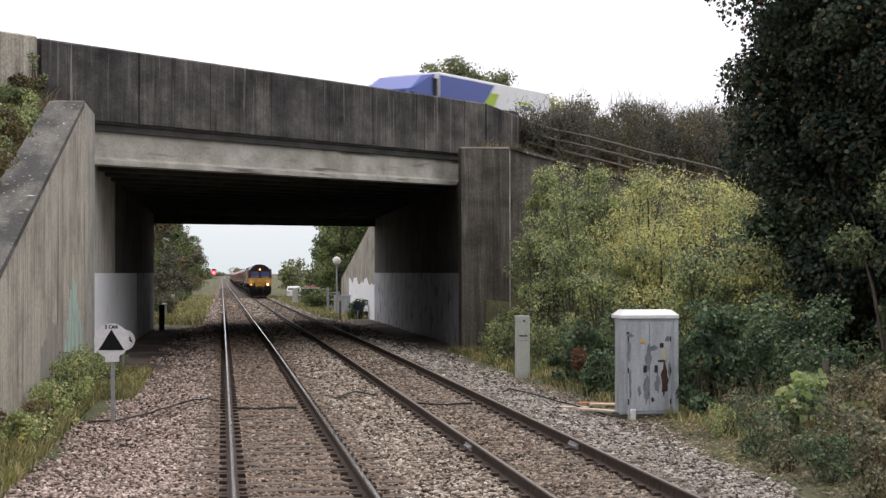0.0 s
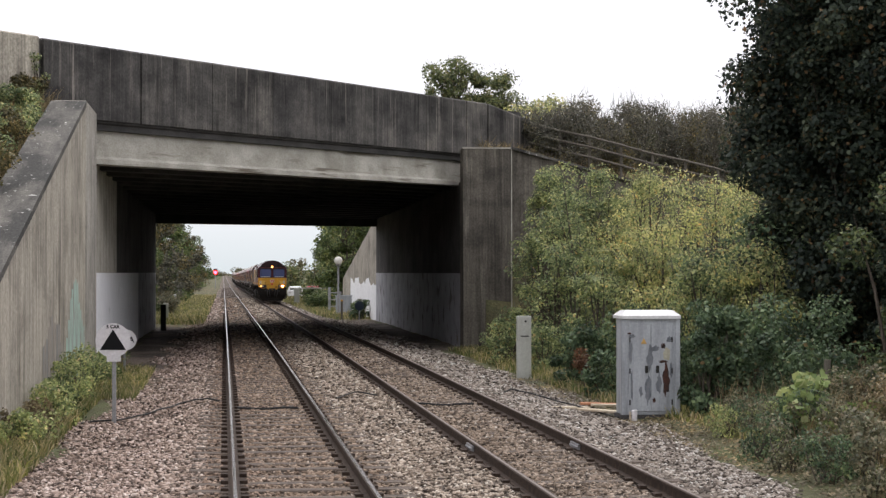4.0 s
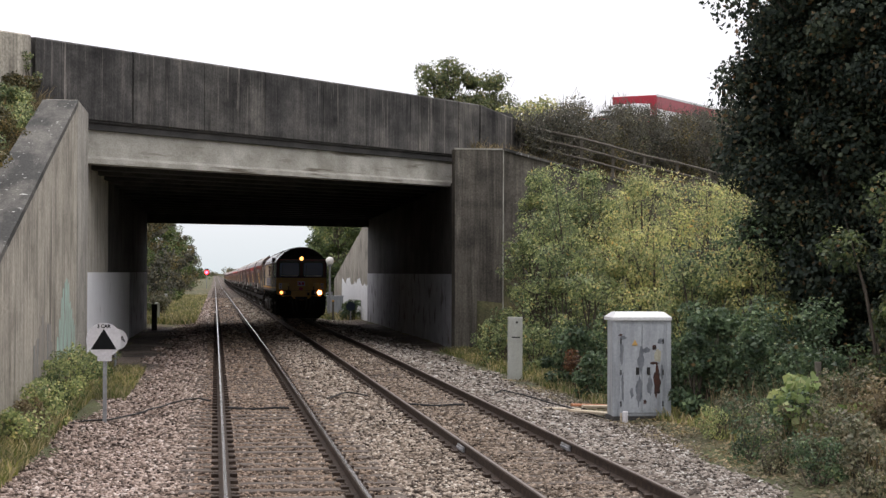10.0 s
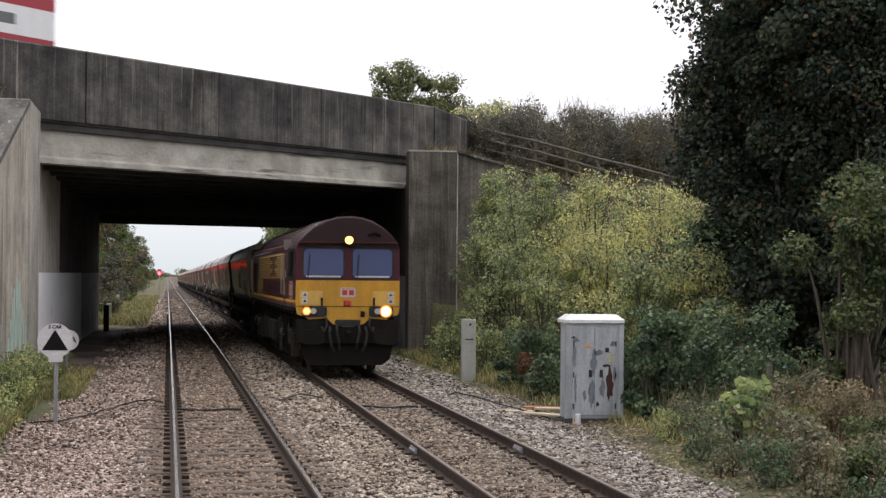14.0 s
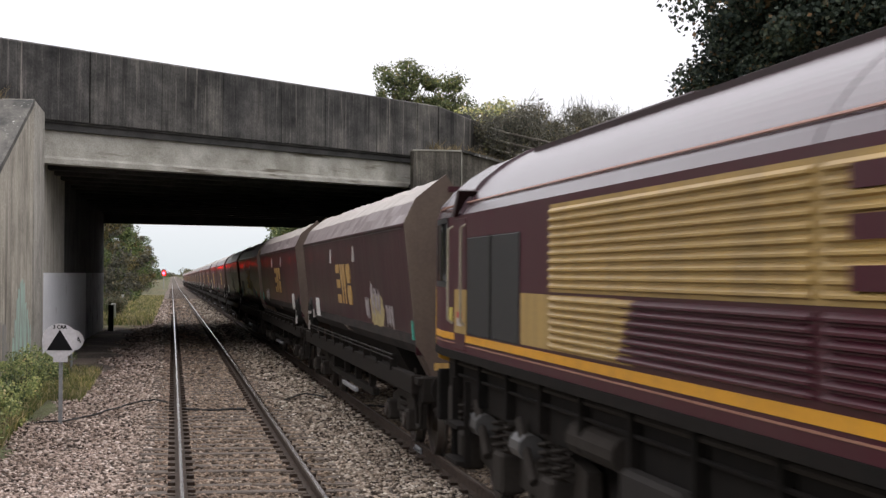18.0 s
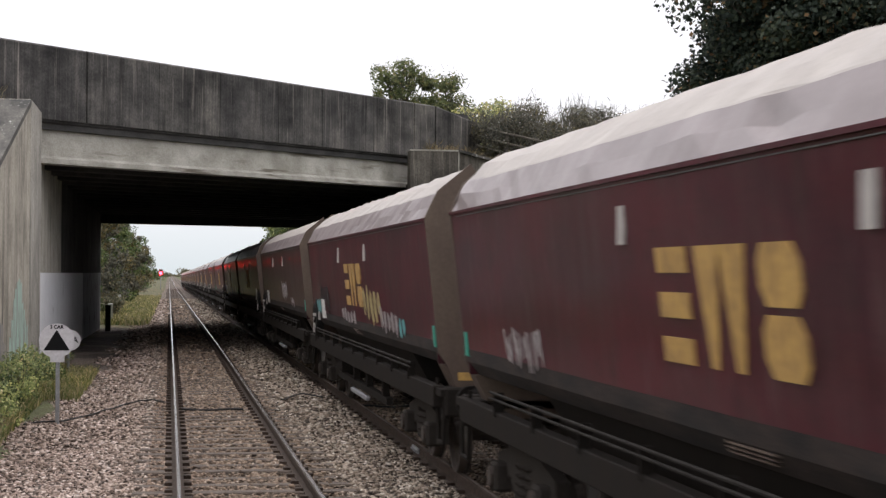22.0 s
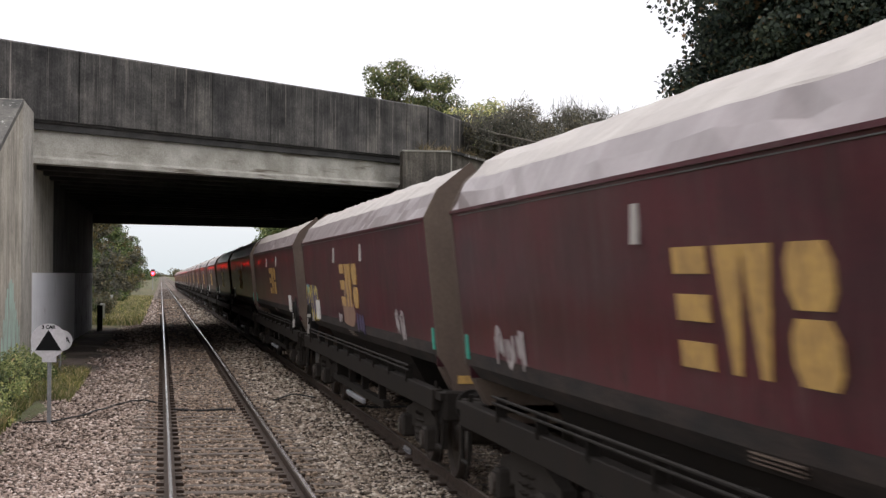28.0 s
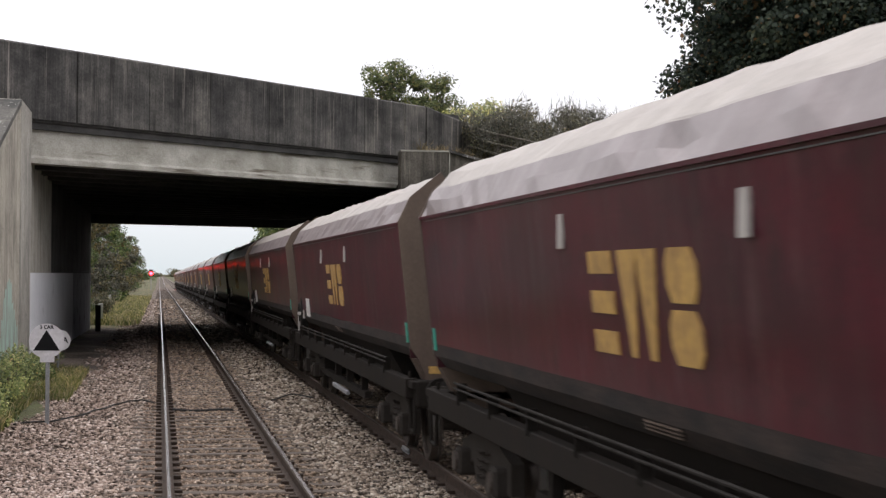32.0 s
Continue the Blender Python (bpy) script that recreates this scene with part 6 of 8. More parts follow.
def grass(name, label, x, y, length, material, seed, lean=0.35, width=0.012):
    """Single blades standing on the ground."""
    rng = np.random.default_rng(seed)
    n = len(x)
    z = ground_z(x, y) - 0.03
    ang = rng.uniform(0, 2 * math.pi, n)
    side = np.stack([np.cos(ang), np.sin(ang), np.zeros(n)], -1)
    bend = rng.normal(size=(n, 3)) * lean
    h = length * rng.uniform(0.45, 1.3, n)
    p0 = np.stack([x, y, z], -1)
    p1 = p0 + np.stack([bend[:, 0] * h * 0.3, bend[:, 1] * h * 0.3, h * 0.6], -1)
    p2 = p0 + np.stack([bend[:, 0] * h, bend[:, 1] * h, h * (1 - 0.25 * np.abs(bend[:, 2]))], -1)
    w = side * (width * rng.uniform(0.6, 1.5, (n, 1)))
    v = np.stack([p0 - w, p0 + w, p1 + w * 0.8, p1 - w * 0.8, p2], 1).reshape(-1, 3)
    i = 5 * np.arange(n)[:, None]
    f = np.concatenate([i + np.array([[0, 1, 2]]), i + np.array([[0, 2, 3]]), i + np.array([[3, 2, 4]])], 0)
    return tagged(raw(name, v, f, material), label, "grass", kind="stuff")


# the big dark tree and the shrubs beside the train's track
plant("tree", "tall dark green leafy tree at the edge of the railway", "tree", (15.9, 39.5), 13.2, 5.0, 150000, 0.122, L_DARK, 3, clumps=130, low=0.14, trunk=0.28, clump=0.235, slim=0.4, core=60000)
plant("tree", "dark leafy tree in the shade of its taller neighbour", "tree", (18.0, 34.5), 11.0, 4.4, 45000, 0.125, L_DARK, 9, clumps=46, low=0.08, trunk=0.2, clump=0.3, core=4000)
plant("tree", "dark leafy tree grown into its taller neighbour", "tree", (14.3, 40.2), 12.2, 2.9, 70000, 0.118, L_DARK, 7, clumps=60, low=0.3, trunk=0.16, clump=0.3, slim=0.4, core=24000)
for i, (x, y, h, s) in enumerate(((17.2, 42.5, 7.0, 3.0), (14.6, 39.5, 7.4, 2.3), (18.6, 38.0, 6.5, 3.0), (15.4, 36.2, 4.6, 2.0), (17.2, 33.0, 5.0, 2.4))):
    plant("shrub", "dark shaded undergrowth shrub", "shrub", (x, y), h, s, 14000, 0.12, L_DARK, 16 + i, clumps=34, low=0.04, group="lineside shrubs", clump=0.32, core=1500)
plant("shrub", "dark shaded undergrowth shrub", "shrub", (13.2, 41.0), 4.2, 2.6, 9000, 0.12, L_BRAMBLE, 12, clumps=22, low=0.05, group="lineside shrubs")
plant("shrub", "green shrub with broad leaves beside the tree", "shrub", (11.35, 28.6), 5.0, 1.75, 15000, 0.1, L_NEARBUSH, 14, clumps=34, low=0.08, group="lineside shrubs", clump=0.27)
for i, (x, y, h, s, n, m) in enumerate(((10.4, 52.5, 5.6, 1.9, 7500, L_OLIVE), (12.6, 53.0, 6.1, 2.3, 9500, L_ASH), (14.8, 50.5, 5.4, 2.4, 10000, L_ASH), (11.6, 48.0, 4.6, 2.0, 9000, L_ASH),
                                        (13.4, 45.5, 4.1, 2.0, 8500, L_ASH), (9.7, 46.5, 3.2, 1.4, 5000, L_OLIVE), (16.6, 47.5, 4.6, 2.4, 8000, L_OLIVE), (15.6, 55.5, 6.4, 2.4, 7000, L_ASH), (11.0, 44.0, 2.6, 1.4, 5000, L_ASH), (11.3, 57.5, 5.6, 1.7, 8000, L_OLIVE), (13.4, 58.5, 5.9, 2.2, 8500, L_ASH), (9.4, 50.0, 3.6, 1.5, 5500, L_OLIVE), (17.5, 57.0, 5.5, 2.4, 6000, L_ASH), (10.6, 55.5, 5.9, 1.5, 6500, L_OLIVE), (9.5, 53.5, 4.3, 1.4, 5000, L_OLIVE), (10.7, 58.6, 5.7, 1.4, 7500, L_OLIVE), (12.3, 57.9, 5.9, 1.7, 8500, L_OLIVE), (14.6, 59.0, 6.0, 2.0, 8500, L_ASH), (13.4, 41.5, 4.3, 1.7, 8000, L_ASH), (12.3, 39.8, 3.4, 1.4, 6500, L_ASH), (14.9, 42.8, 4.6, 1.7, 7500, L_ASH), (11.2, 41.5, 3.2, 1.4, 6000, L_OLIVE), (10.35, 57.0, 6.6, 1.5, 9000, L_OLIVE), (11.9, 58.9, 6.9, 1.7, 9000, L_OLIVE))):
    plant("shrub", "yellowing ash shrub on the verge" if m is L_ASH else "olive green shrub on the verge", "shrub", (x, y), h, s, n, 0.105, m, 20 + i, clumps=24, low=0.06, slim=0.26, group="lineside shrubs", clump=0.30 if y > 57 else 0.33, bare=120)
for i, (x, y, h, s, n, m) in enumerate(((8.0, 41.0, 1.35, 0.9, 3600, L_BRAMBLE), (8.9, 38.5, 1.75, 1.1, 4800, L_BRAMBLE), (7.55, 36.8, 0.95, 0.7, 2400, L_BRAMBLE), (9.6, 35.5, 2.0, 1.2, 5200, L_BRAMBLE), (8.35, 31.3, 2.1, 0.8, 6000, L_BRAMBLE), (8.55, 33.2, 1.35, 0.75, 3200, L_BRAMBLE),
                                        (10.6, 33.0, 2.1, 1.3, 6000, L_BRAMBLE), (9.2, 31.2, 1.55, 0.95, 4600, L_BRAMBLE), (10.3, 30.0, 1.3, 1.0, 3600, L_BRAMBLE), (8.0, 46.0, 1.2, 0.9, 2800, L_OLIVE), (7.6, 50.5, 1.2, 0.9, 2200, L_OLIVE), (8.6, 55.0, 1.4, 1.1, 2400, L_OLIVE))):
    plant("bramble_bush", "dark green bramble bush beside the track", "bush", (x, y), h, s, n, 0.085, m, 50 + i, clumps=18, low=0.05, slim=0.4, group="bramble bushes", clump=0.36)
plant("bush", "reddish brown dying bush behind the marker post", "bush", (7.75, 39.4), 1.15, 0.55, 1500, 0.07, L_RED, 71, clumps=10, low=0.1)
for i, (x, y, h, s, n, m) in enumerate(((8.3, 25.6, 0.95, 0.7, 2200, L_BRAMBLE), (7.9, 22.8, 0.75, 0.6, 1800, L_MUTED), (9.2, 24.0, 1.1, 0.8, 2400, L_STRAW), (8.6, 20.6, 0.85, 0.7, 2000, L_MUTED), (8.0, 20.2, 0.6, 0.5, 1400, L_MID), (9.6, 27.2, 1.1, 0.8, 2400, L_MUTED), (10.8, 26.0, 1.3, 1.0, 2600, L_MUTED), (7.7, 18.6, 0.5, 0.5, 1200, L_MUTED), (7.9, 17.6, 0.8, 0.7, 1800, L_BRAMBLE), (10.0, 21.5, 1.2, 0.8, 2200, L_OLIVE))):
    plant("weed_clump", "tangled green weeds at the edge of the ballast", "weeds", (x, y), h, s, n, 0.065, m, 80 + i, clumps=14, low=0.05, slim=0.35, group="weed clumps", clump=0.4)
for i, (x, y, h) in enumerate(((8.3, 25.8, 1.05), (8.6, 26.4, 1.15), (8.05, 25.1, 0.85), (8.5, 24.4, 0.8))):
    plant("sapling", "sycamore sapling with broad pale leaves", "sapling", (x, y), h, 0.46, 90, 0.17, L_PALE, 100 + i, clumps=9, low=0.35, slim=0.42, group="saplings", clump=0.3)
for i, (x, y, h, s) in enumerate(((7.6, 27.6, 0.55, 0.45), (7.9, 26.2, 0.65, 0.5), (7.55, 25.2, 0.4, 0.35))):
    plant("weed_clump", "yellow-green weeds at the edge of the ballast", "weeds", (x, y), h, s, 1100, 0.05, L_WEED, 110 + i, clumps=10, low=0.05, slim=0.2, group="weed clumps")
for i in range(26):
    r = random.Random(150 + i)
    y = 16.8 + 0.52 * i
    plant("weed_clump", "tangled leafy weeds on the verge", "weeds", (float(np.interp(y, [17, 22, 27], [6.9, 7.0, 7.7])) + r.uniform(-0.2, 0.45) + (i % 3) * 0.9 + max(0, y - 27) * 0.12, y), r.uniform(0.45, 0.8) + 0.12 * (i % 3), r.uniform(0.45, 0.65), 1300, r.choice((0.045, 0.055, 0.07)), (L_MUTED, L_MUTED, L_STRAW, L_BRAMBLE, L_MUTED, L_MID)[i % 6], 160 + i, clumps=12, low=0.05, slim=0.38, group="weed clumps", clump=0.4)
# weeds along the foot of the wing wall, and scrub on the bank above it
for i in range(13):
    y = 25.6 + 1.6 * i
    r = random.Random(200 + i)
    m = (L_WEED, L_WEED, L_OLIVE, L_WEED, L_MID)[i % 5] if i > 2 else (L_WEED, L_STRAW, L_WEED)[i]
    plant("weed_clump", "yellow-green weeds growing along the wall foot", "weeds", (-3.9 + r.uniform(-0.1, 0.25), y), r.uniform(0.75, 1.1) * (0.75 if i < 4 else 1.0 if i < 9 else 0.7), r.uniform(0.5, 0.7), 1500, 0.06, m, 210 + i, clumps=12, low=0.05, slim=0.32, group="weed clumps")
for i in range(12):
    y = 23.8 + 1.9 * i
    r = random.Random(300 + i)
    plant("bank_shrub", "yellow-green scrub on the bank above the wing wall", "shrub", (-5.75 - r.uniform(0, 0.5), y), (r.uniform(1.3, 1.75) if i < 8 else r.uniform(0.7, 0.95)), r.uniform(0.75, 0.95), 4200, 0.075, (L_OLIVE, L_OLIVE, L_AUTUMN)[i % 3], 310 + i, clumps=16, low=0.05, group="bank scrub", clump=0.34)
for i in range(6):
    r = random.Random(340 + i)
    plant("bank_shrub", "olive scrub high on the bank", "shrub", (-8.6 - 0.7 * i % 3, 31.0 + 2.4 * i), 1.7 - 0.17 * i, 1.3, 3000, 0.085, (L_MUTED, L_AUTUMN)[i % 2], 350 + i, clumps=16, low=0.05, group="bank scrub")
plant("wall_creeper", "green creeper growing in the parapet joint", "creeper", (-5.75, 45.2), 1.5, 0.42, 900, 0.06, L_OLIVE, 390, clumps=12, low=0.1)
# hedge of bare shrubs on the near edge of the road
for i in range(23):
    r = random.Random(400 + i)
    p = BRIDGE @ Vector((26.0 + 1.95 * i, -0.5 - r.uniform(0, 1.0), 0))
    m = (L_HEDGE, L_HEDGE, L_AUTUMN, L_HEDGE, L_MUTED)[i % 5]
    plant("hedge_shrub", "half-bare brown hedge shrub along the road", "shrub", (p.x, p.y), r.uniform(2.1, 2.6) + 0.14 * i + (0.8 if i > 11 else 0), r.uniform(1.7, 2.1) + 0.03 * i, 6000 if i < 11 else 8500, 0.10, m, 410 + i, clumps=22 if i < 11 else 28, low=0.05, group="roadside hedge", bare=1300)
for i in range(9):
    r = random.Random(450 + i)
    p = BRIDGE @ Vector((27.0 + 3.4 * i, -6.0 - r.uniform(0, 3.5), 0))
    plant("bank_shrub", "brown scrub on the embankment slope", "shrub", (p.x, p.y), r.uniform(0.8, 1.3), r.uniform(1.0, 1.4), 2600, 0.09, (L_OLIVE, L_ASH, L_PARK)[i % 3], 460 + i, clumps=14, low=0.05, group="bank scrub", bare=500)
p = BRIDGE @ Vector((25.4, -0.6, 0))
plant("bush", "brown-green bush at the end of the parapet", "bush", (p.x + 0.4, p.y), 1.1, 0.8, 2400, 0.08, L_AUTUMN, 495, clumps=16, low=0.05, bare=300)
# trees beyond the road
plant("tree", "leafy green tree showing over the parapet", "tree", (15.2, 116.0), 11.5, 3.5, 15000, 0.2, L_PARK, 500, clumps=130, low=0.3, trunk=0.2, clump=0.2, bare=1600)
plant("tree", "leafy green tree showing over the parapet", "tree", (17.9, 115.0), 9.7, 2.8, 9000, 0.2, L_PARK, 504, clumps=80, low=0.3, trunk=0.16, clump=0.24, bare=1200)
plant("tree", "small leafy tree showing over the parapet", "tree", (12.3, 117.0), 9.8, 2.3, 6000, 0.2, L_PARK, 501, clumps=60, low=0.3, trunk=0.14, clump=0.26, bare=900)
plant("tree", "yellowing tree beyond the road", "tree", (20.0, 112.0), 7.4, 2.6, 4500, 0.22, L_ASH, 502, clumps=24, low=0.3, trunk=0.14)
plant("tree", "half-bare tree beyond the road", "tree", (23.5, 112.0), 7.2, 2.6, 2600, 0.2, L_AUTUMN, 503, clumps=24, low=0.3, trunk=0.14, bare=900)
# rows of trees along the line past the bridge
for i in range(15):
    r = random.Random(520 + i)
    y = 104 + 12.0 * i * (1 + 0.09 * i)
    h = r.uniform(9.6, 10.8)
    plant("tree", "dense hedgerow tree along the line", "tree", (-8.3 + (1.1 if i > 1 else 0) - r.uniform(-0.2, 0.4), y), h, 3.6, (15000 if i < 2 else 7000) if i < 7 else 2500, (0.17 if i < 2 else 0.25) + 0.01 * i, (L_HEDGE, L_MID, L_AUTUMN)[i % 3], 530 + i, clumps=26, low=0.06, trunk=0.16, group="lineside trees", clump=0.3)
for i in range(9):
    r = random.Random(560 + i)
    y = 138 + 8.0 * i
    plant("tree", "leafy tree beside the line past the bridge", "tree", (-0.88 + y * 0.067 + r.uniform(0, 0.9), y), r.uniform(9.5, 12.0), 2.7, 9000, 0.24, (L_MID, L_OLIVE, L_MID)[i % 3], 570 + i, clumps=34, low=0.05, trunk=0.16, group="lineside trees", clump=0.34, bare=200)
for i in range(6):
    r = random.Random(590 + i)
    plant("bush", "low green bush beside the line past the bridge", "bush", (6.9 + r.uniform(0, 0.8) + 0.35 * i, 136 + 12.0 * i), r.uniform(1.0, 1.7), 1.4, 1800, 0.16, (L_MID, L_OLIVE)[i % 2], 595 + i, clumps=14, low=0.05, group="far lineside bushes")
# haze over these distant trees is put into their paler leaf colours
for i in range(30):
    r = random.Random(600 + i)
    plant("tree", "distant hedgerow tree across the fields", "tree", (14 + 3.4 * i + r.uniform(-1, 1), 400 + r.uniform(-15, 25) + 3 * i), r.uniform(5.5, 7.5) + 0.06 * i, r.uniform(3, 4.4), 1200, 0.6, (L_PARK, L_MUTED)[i % 2], 610 + i, clumps=18, low=0.05, trunk=0.25, group="distant trees", clump=0.36)
for i in range(14):
    r = random.Random(640 + i)
    plant("tree", "distant hedgerow tree across the fields", "tree", (-6 - 13 * i + r.uniform(-4, 4), 900 + r.uniform(-40, 90)), r.uniform(6, 9), r.uniform(6, 9), 900, 0.9, L_MID, 650 + i, clumps=18, low=0.05, trunk=0.3, group="distant trees", clump=0.34)
for i in range(9):
    r = random.Random(680 + i)
    plant("tree", "faint tree on the horizon", "tree", (-70 + 22 * i + r.uniform(-5, 5), 1840 + r.uniform(0, 60)), r.uniform(5, 7), r.uniform(10, 14), 1200, 1.6, L_MUTED, 685 + i, clumps=18, low=0.05, trunk=0.4, group="distant trees", clump=0.36)
for i in range(7):
    r = random.Random(705 + i)
    plant("bush", "scrubby bush beside the line past the bridge", "bush", (-4.6 - r.uniform(0, 1.6), 97 + 6.5 * i), r.uniform(0.9, 1.6), r.uniform(0.9, 1.3), 1700, 0.13, (L_AUTUMN, L_MID, L_MUTED)[i % 3], 712 + i, clumps=14, low=0.05, group="far lineside bushes", bare=120)
plant("bush", "low dark bush at the foot of the far wing wall", "bush", (7.75, 106.5), 1.2, 0.9, 1500, 0.12, L_BRAMBLE, 700, clumps=12, low=0.05)
plant("bush", "low dark bush at the foot of the far wing wall", "bush", (7.9, 110.5), 0.9, 0.8, 1200, 0.12, L_MID, 701, clumps=12, low=0.05)


def litter(x, y, rng):
    """Dead leaves lying flat on the ground."""
    n = len(x)
    z = ground_z(x, y) + rng.uniform(0.005, 0.05, n)
    a = rng.uniform(0, 2 * math.pi, n)
    u = np.stack([np.cos(a), np.sin(a), rng.normal(0, 0.3, n)], -1) * rng.uniform(0.02, 0.05, (n, 1))
    w = np.stack([-np.sin(a), np.cos(a), rng.normal(0, 0.3, n)], -1) * rng.uniform(0.012, 0.03, (n, 1))
    c = np.stack([x, y, z], -1)
    return np.stack([c - u, c - w, c + u, c + w], 1).reshape(-1, 3), np.arange(n * 4).reshape(n, 4)


def grasses():
    rng = np.random.default_rng(77)
    def area(n, x0, x1, y0, y1):
        return rng.uniform(x0, x1, n), rng.uniform(y0, y1, n)
    grass("verge_grass", "mixed dry and green grass on the verge", *area(13000, 7.5, 13.0, 17, 34), 0.24, L_GRASS, 1)
    x, y = area(9000, 6.5, 8.2, 16, 44)
    tagged(raw("leaf_litter", *litter(x, y, rng), L_STRAW), "brown dead leaves and litter beside the ballast", "litter", kind="stuff")
    grass("dead_stalks", "tall dead stalks on the verge", *area(6000, 8.2, 15.0, 24, 40), 0.85, L_STRAW, 2, 0.2, 0.007)
    grass("dead_stalks", "dry brown grass among the weeds", *area(7000, 7.9, 10.5, 19, 29), 0.55, L_STRAW, 12, 0.35, 0.007)
    grass("verge_grass", "short grass beside the track", *area(10000, 7.1, 9.5, 34, 60), 0.26, L_GRASS, 3)
    grass("wall_foot_grass", "green and dry grass along the wall foot", *area(9000, -4.3, -3.45, 18, 46), 0.3, L_GRASS, 4)
    grass("wall_foot_grass", "grass patch at the end of the wing wall", *area(5000, -4.3, -2.75, 36, 47), 0.26, L_GRASS, 5)
    grass("bank_grass", "long dry grass on the bank above the wall", *area(16000, -8.5, -5.3, 24, 46), 0.55, L_STRAW, 6)
    p = [BRIDGE @ Vector((a, b, 0)) for a, b in zip(rng.uniform(20, 60, 34000), rng.uniform(-14, 0.3, 34000))]
    grass("bank_grass", "dry grass on the embankment slope", np.array([q.x for q in p]), np.array([q.y for q in p]), 0.6, L_STRAW, 7, 0.45, 0.02)
    grass("far_grass", "grass beside the line past the bridge", *area(20000, -7.5, -1.9, 92, 230), 0.4, L_GRASS, 8, 0.35, 0.03)
    grass("far_grass", "grass beside the line past the bridge", *area(20000, 5.2, 13.0, 106, 230), 0.4, L_GRASS, 9, 0.35, 0.03)


grasses()

# ---- the two lorries on the road ----
M_LORRYRED = paint("red_lorry_paint", (0.36, 0.012, 0.03), 0.3, (0.1, 0.05, 0.05), 0.2)
M_LORRYWHITE = paint("white_lorry_paint", (0.8, 0.8, 0.8), 0.35, (0.45, 0.43, 0.42), 0.3)
M_LORRYBLUE = paint("blue_lorry_paint", (0.04, 0.075, 0.33), 0.3, (0.06, 0.07, 0.15), 0.2)
M_LIME = paint("lime_green_paint", (0.36, 0.5, 0.02), 0.4, (0.2, 0.25, 0.05), 0.2)
M_TYRE = surf("black_tyre_rubber", (0.012, 0.012, 0.012), (0.025, 0.024, 0.023), 8.0, 30, 0.85)
M_BARGREY = paint("dark_grey_lettering_paint", (0.12, 0.13, 0.13), 0.5, (0.2, 0.2, 0.2), 0.3)


def road_wheel(t, x, y, r=0.5, w=0.3):
    tyre = part("tyre", disc(B(), (x - w / 2, y, r), (1, 0, 0), r, w, 20), M_TYRE, t)
    part("rim", disc(B(), (x - w / 2 - 0.01, y, r), (1, 0, 0), r * 0.55, w + 0.02, 14), M_STEEL, tyre)


def cab(t, paint_m, roof_m, top):
    """A tractor cab, its front at y = 0, facing low y."""
    body = part("cab_body", prism(B(), [(0.0, 0.5), (0.0, 1.75), (0.2, 2.85), (2.15, 2.85), (2.15, 0.7), (0.2, 0.45)], "x", -1.24, 1.24), paint_m, t)
    part("roof_fairing", loft(B(), [[(-1.2, 0.16, 2.85), (1.2, 0.16, 2.85), (1.2, 2.2, 2.85), (-1.2, 2.2, 2.85)], [(-1.08, 0.6, top), (1.08, 0.6, top), (1.15, 2.2, top + 0.12), (-1.15, 2.2, top + 0.12)]]), roof_m, t)
    part("windscreen", loft(B(), [[(-1.12, -0.012, 1.75), (1.12, -0.012, 1.75), (1.12, 0.05, 1.75), (-1.12, 0.05, 1.75)], [(-1.05, 0.165, 2.72), (1.05, 0.165, 2.72), (1.05, 0.22, 2.72), (-1.05, 0.22, 2.72)]]), M_DARKGLASS, t)
    for e in (-1, 1):
        part("side_window", box(B(), e * 1.235, e * 1.25, 0.45, 1.35, 1.8, 2.5), M_DARKGLASS, t)
        part("mirror", box(B(), e * 1.33, e * 1.5, 0.1, 0.25, 1.7, 2.5, 0.03), M_BLACK, t)
    part("sun_visor", box(B(), -1.1, 1.1, -0.12, 0.1, 2.76, 2.86), M_DARKGLASS, t)
    part("bumper", box(B(), -1.25, 1.25, -0.06, 0.25, 0.35, 0.8, 0.04), paint_m, t)
    part("headboard", box(B(), -0.95, 0.95, 0.28, 0.42, 2.98, 3.22, 0.02), M_LORRYWHITE, t)
    part("headboard_bar", box(B(), -0.8, 0.8, 0.265, 0.285, 3.05, 3.15), M_BARGREY, t, "grey bar of lettering")
    return body


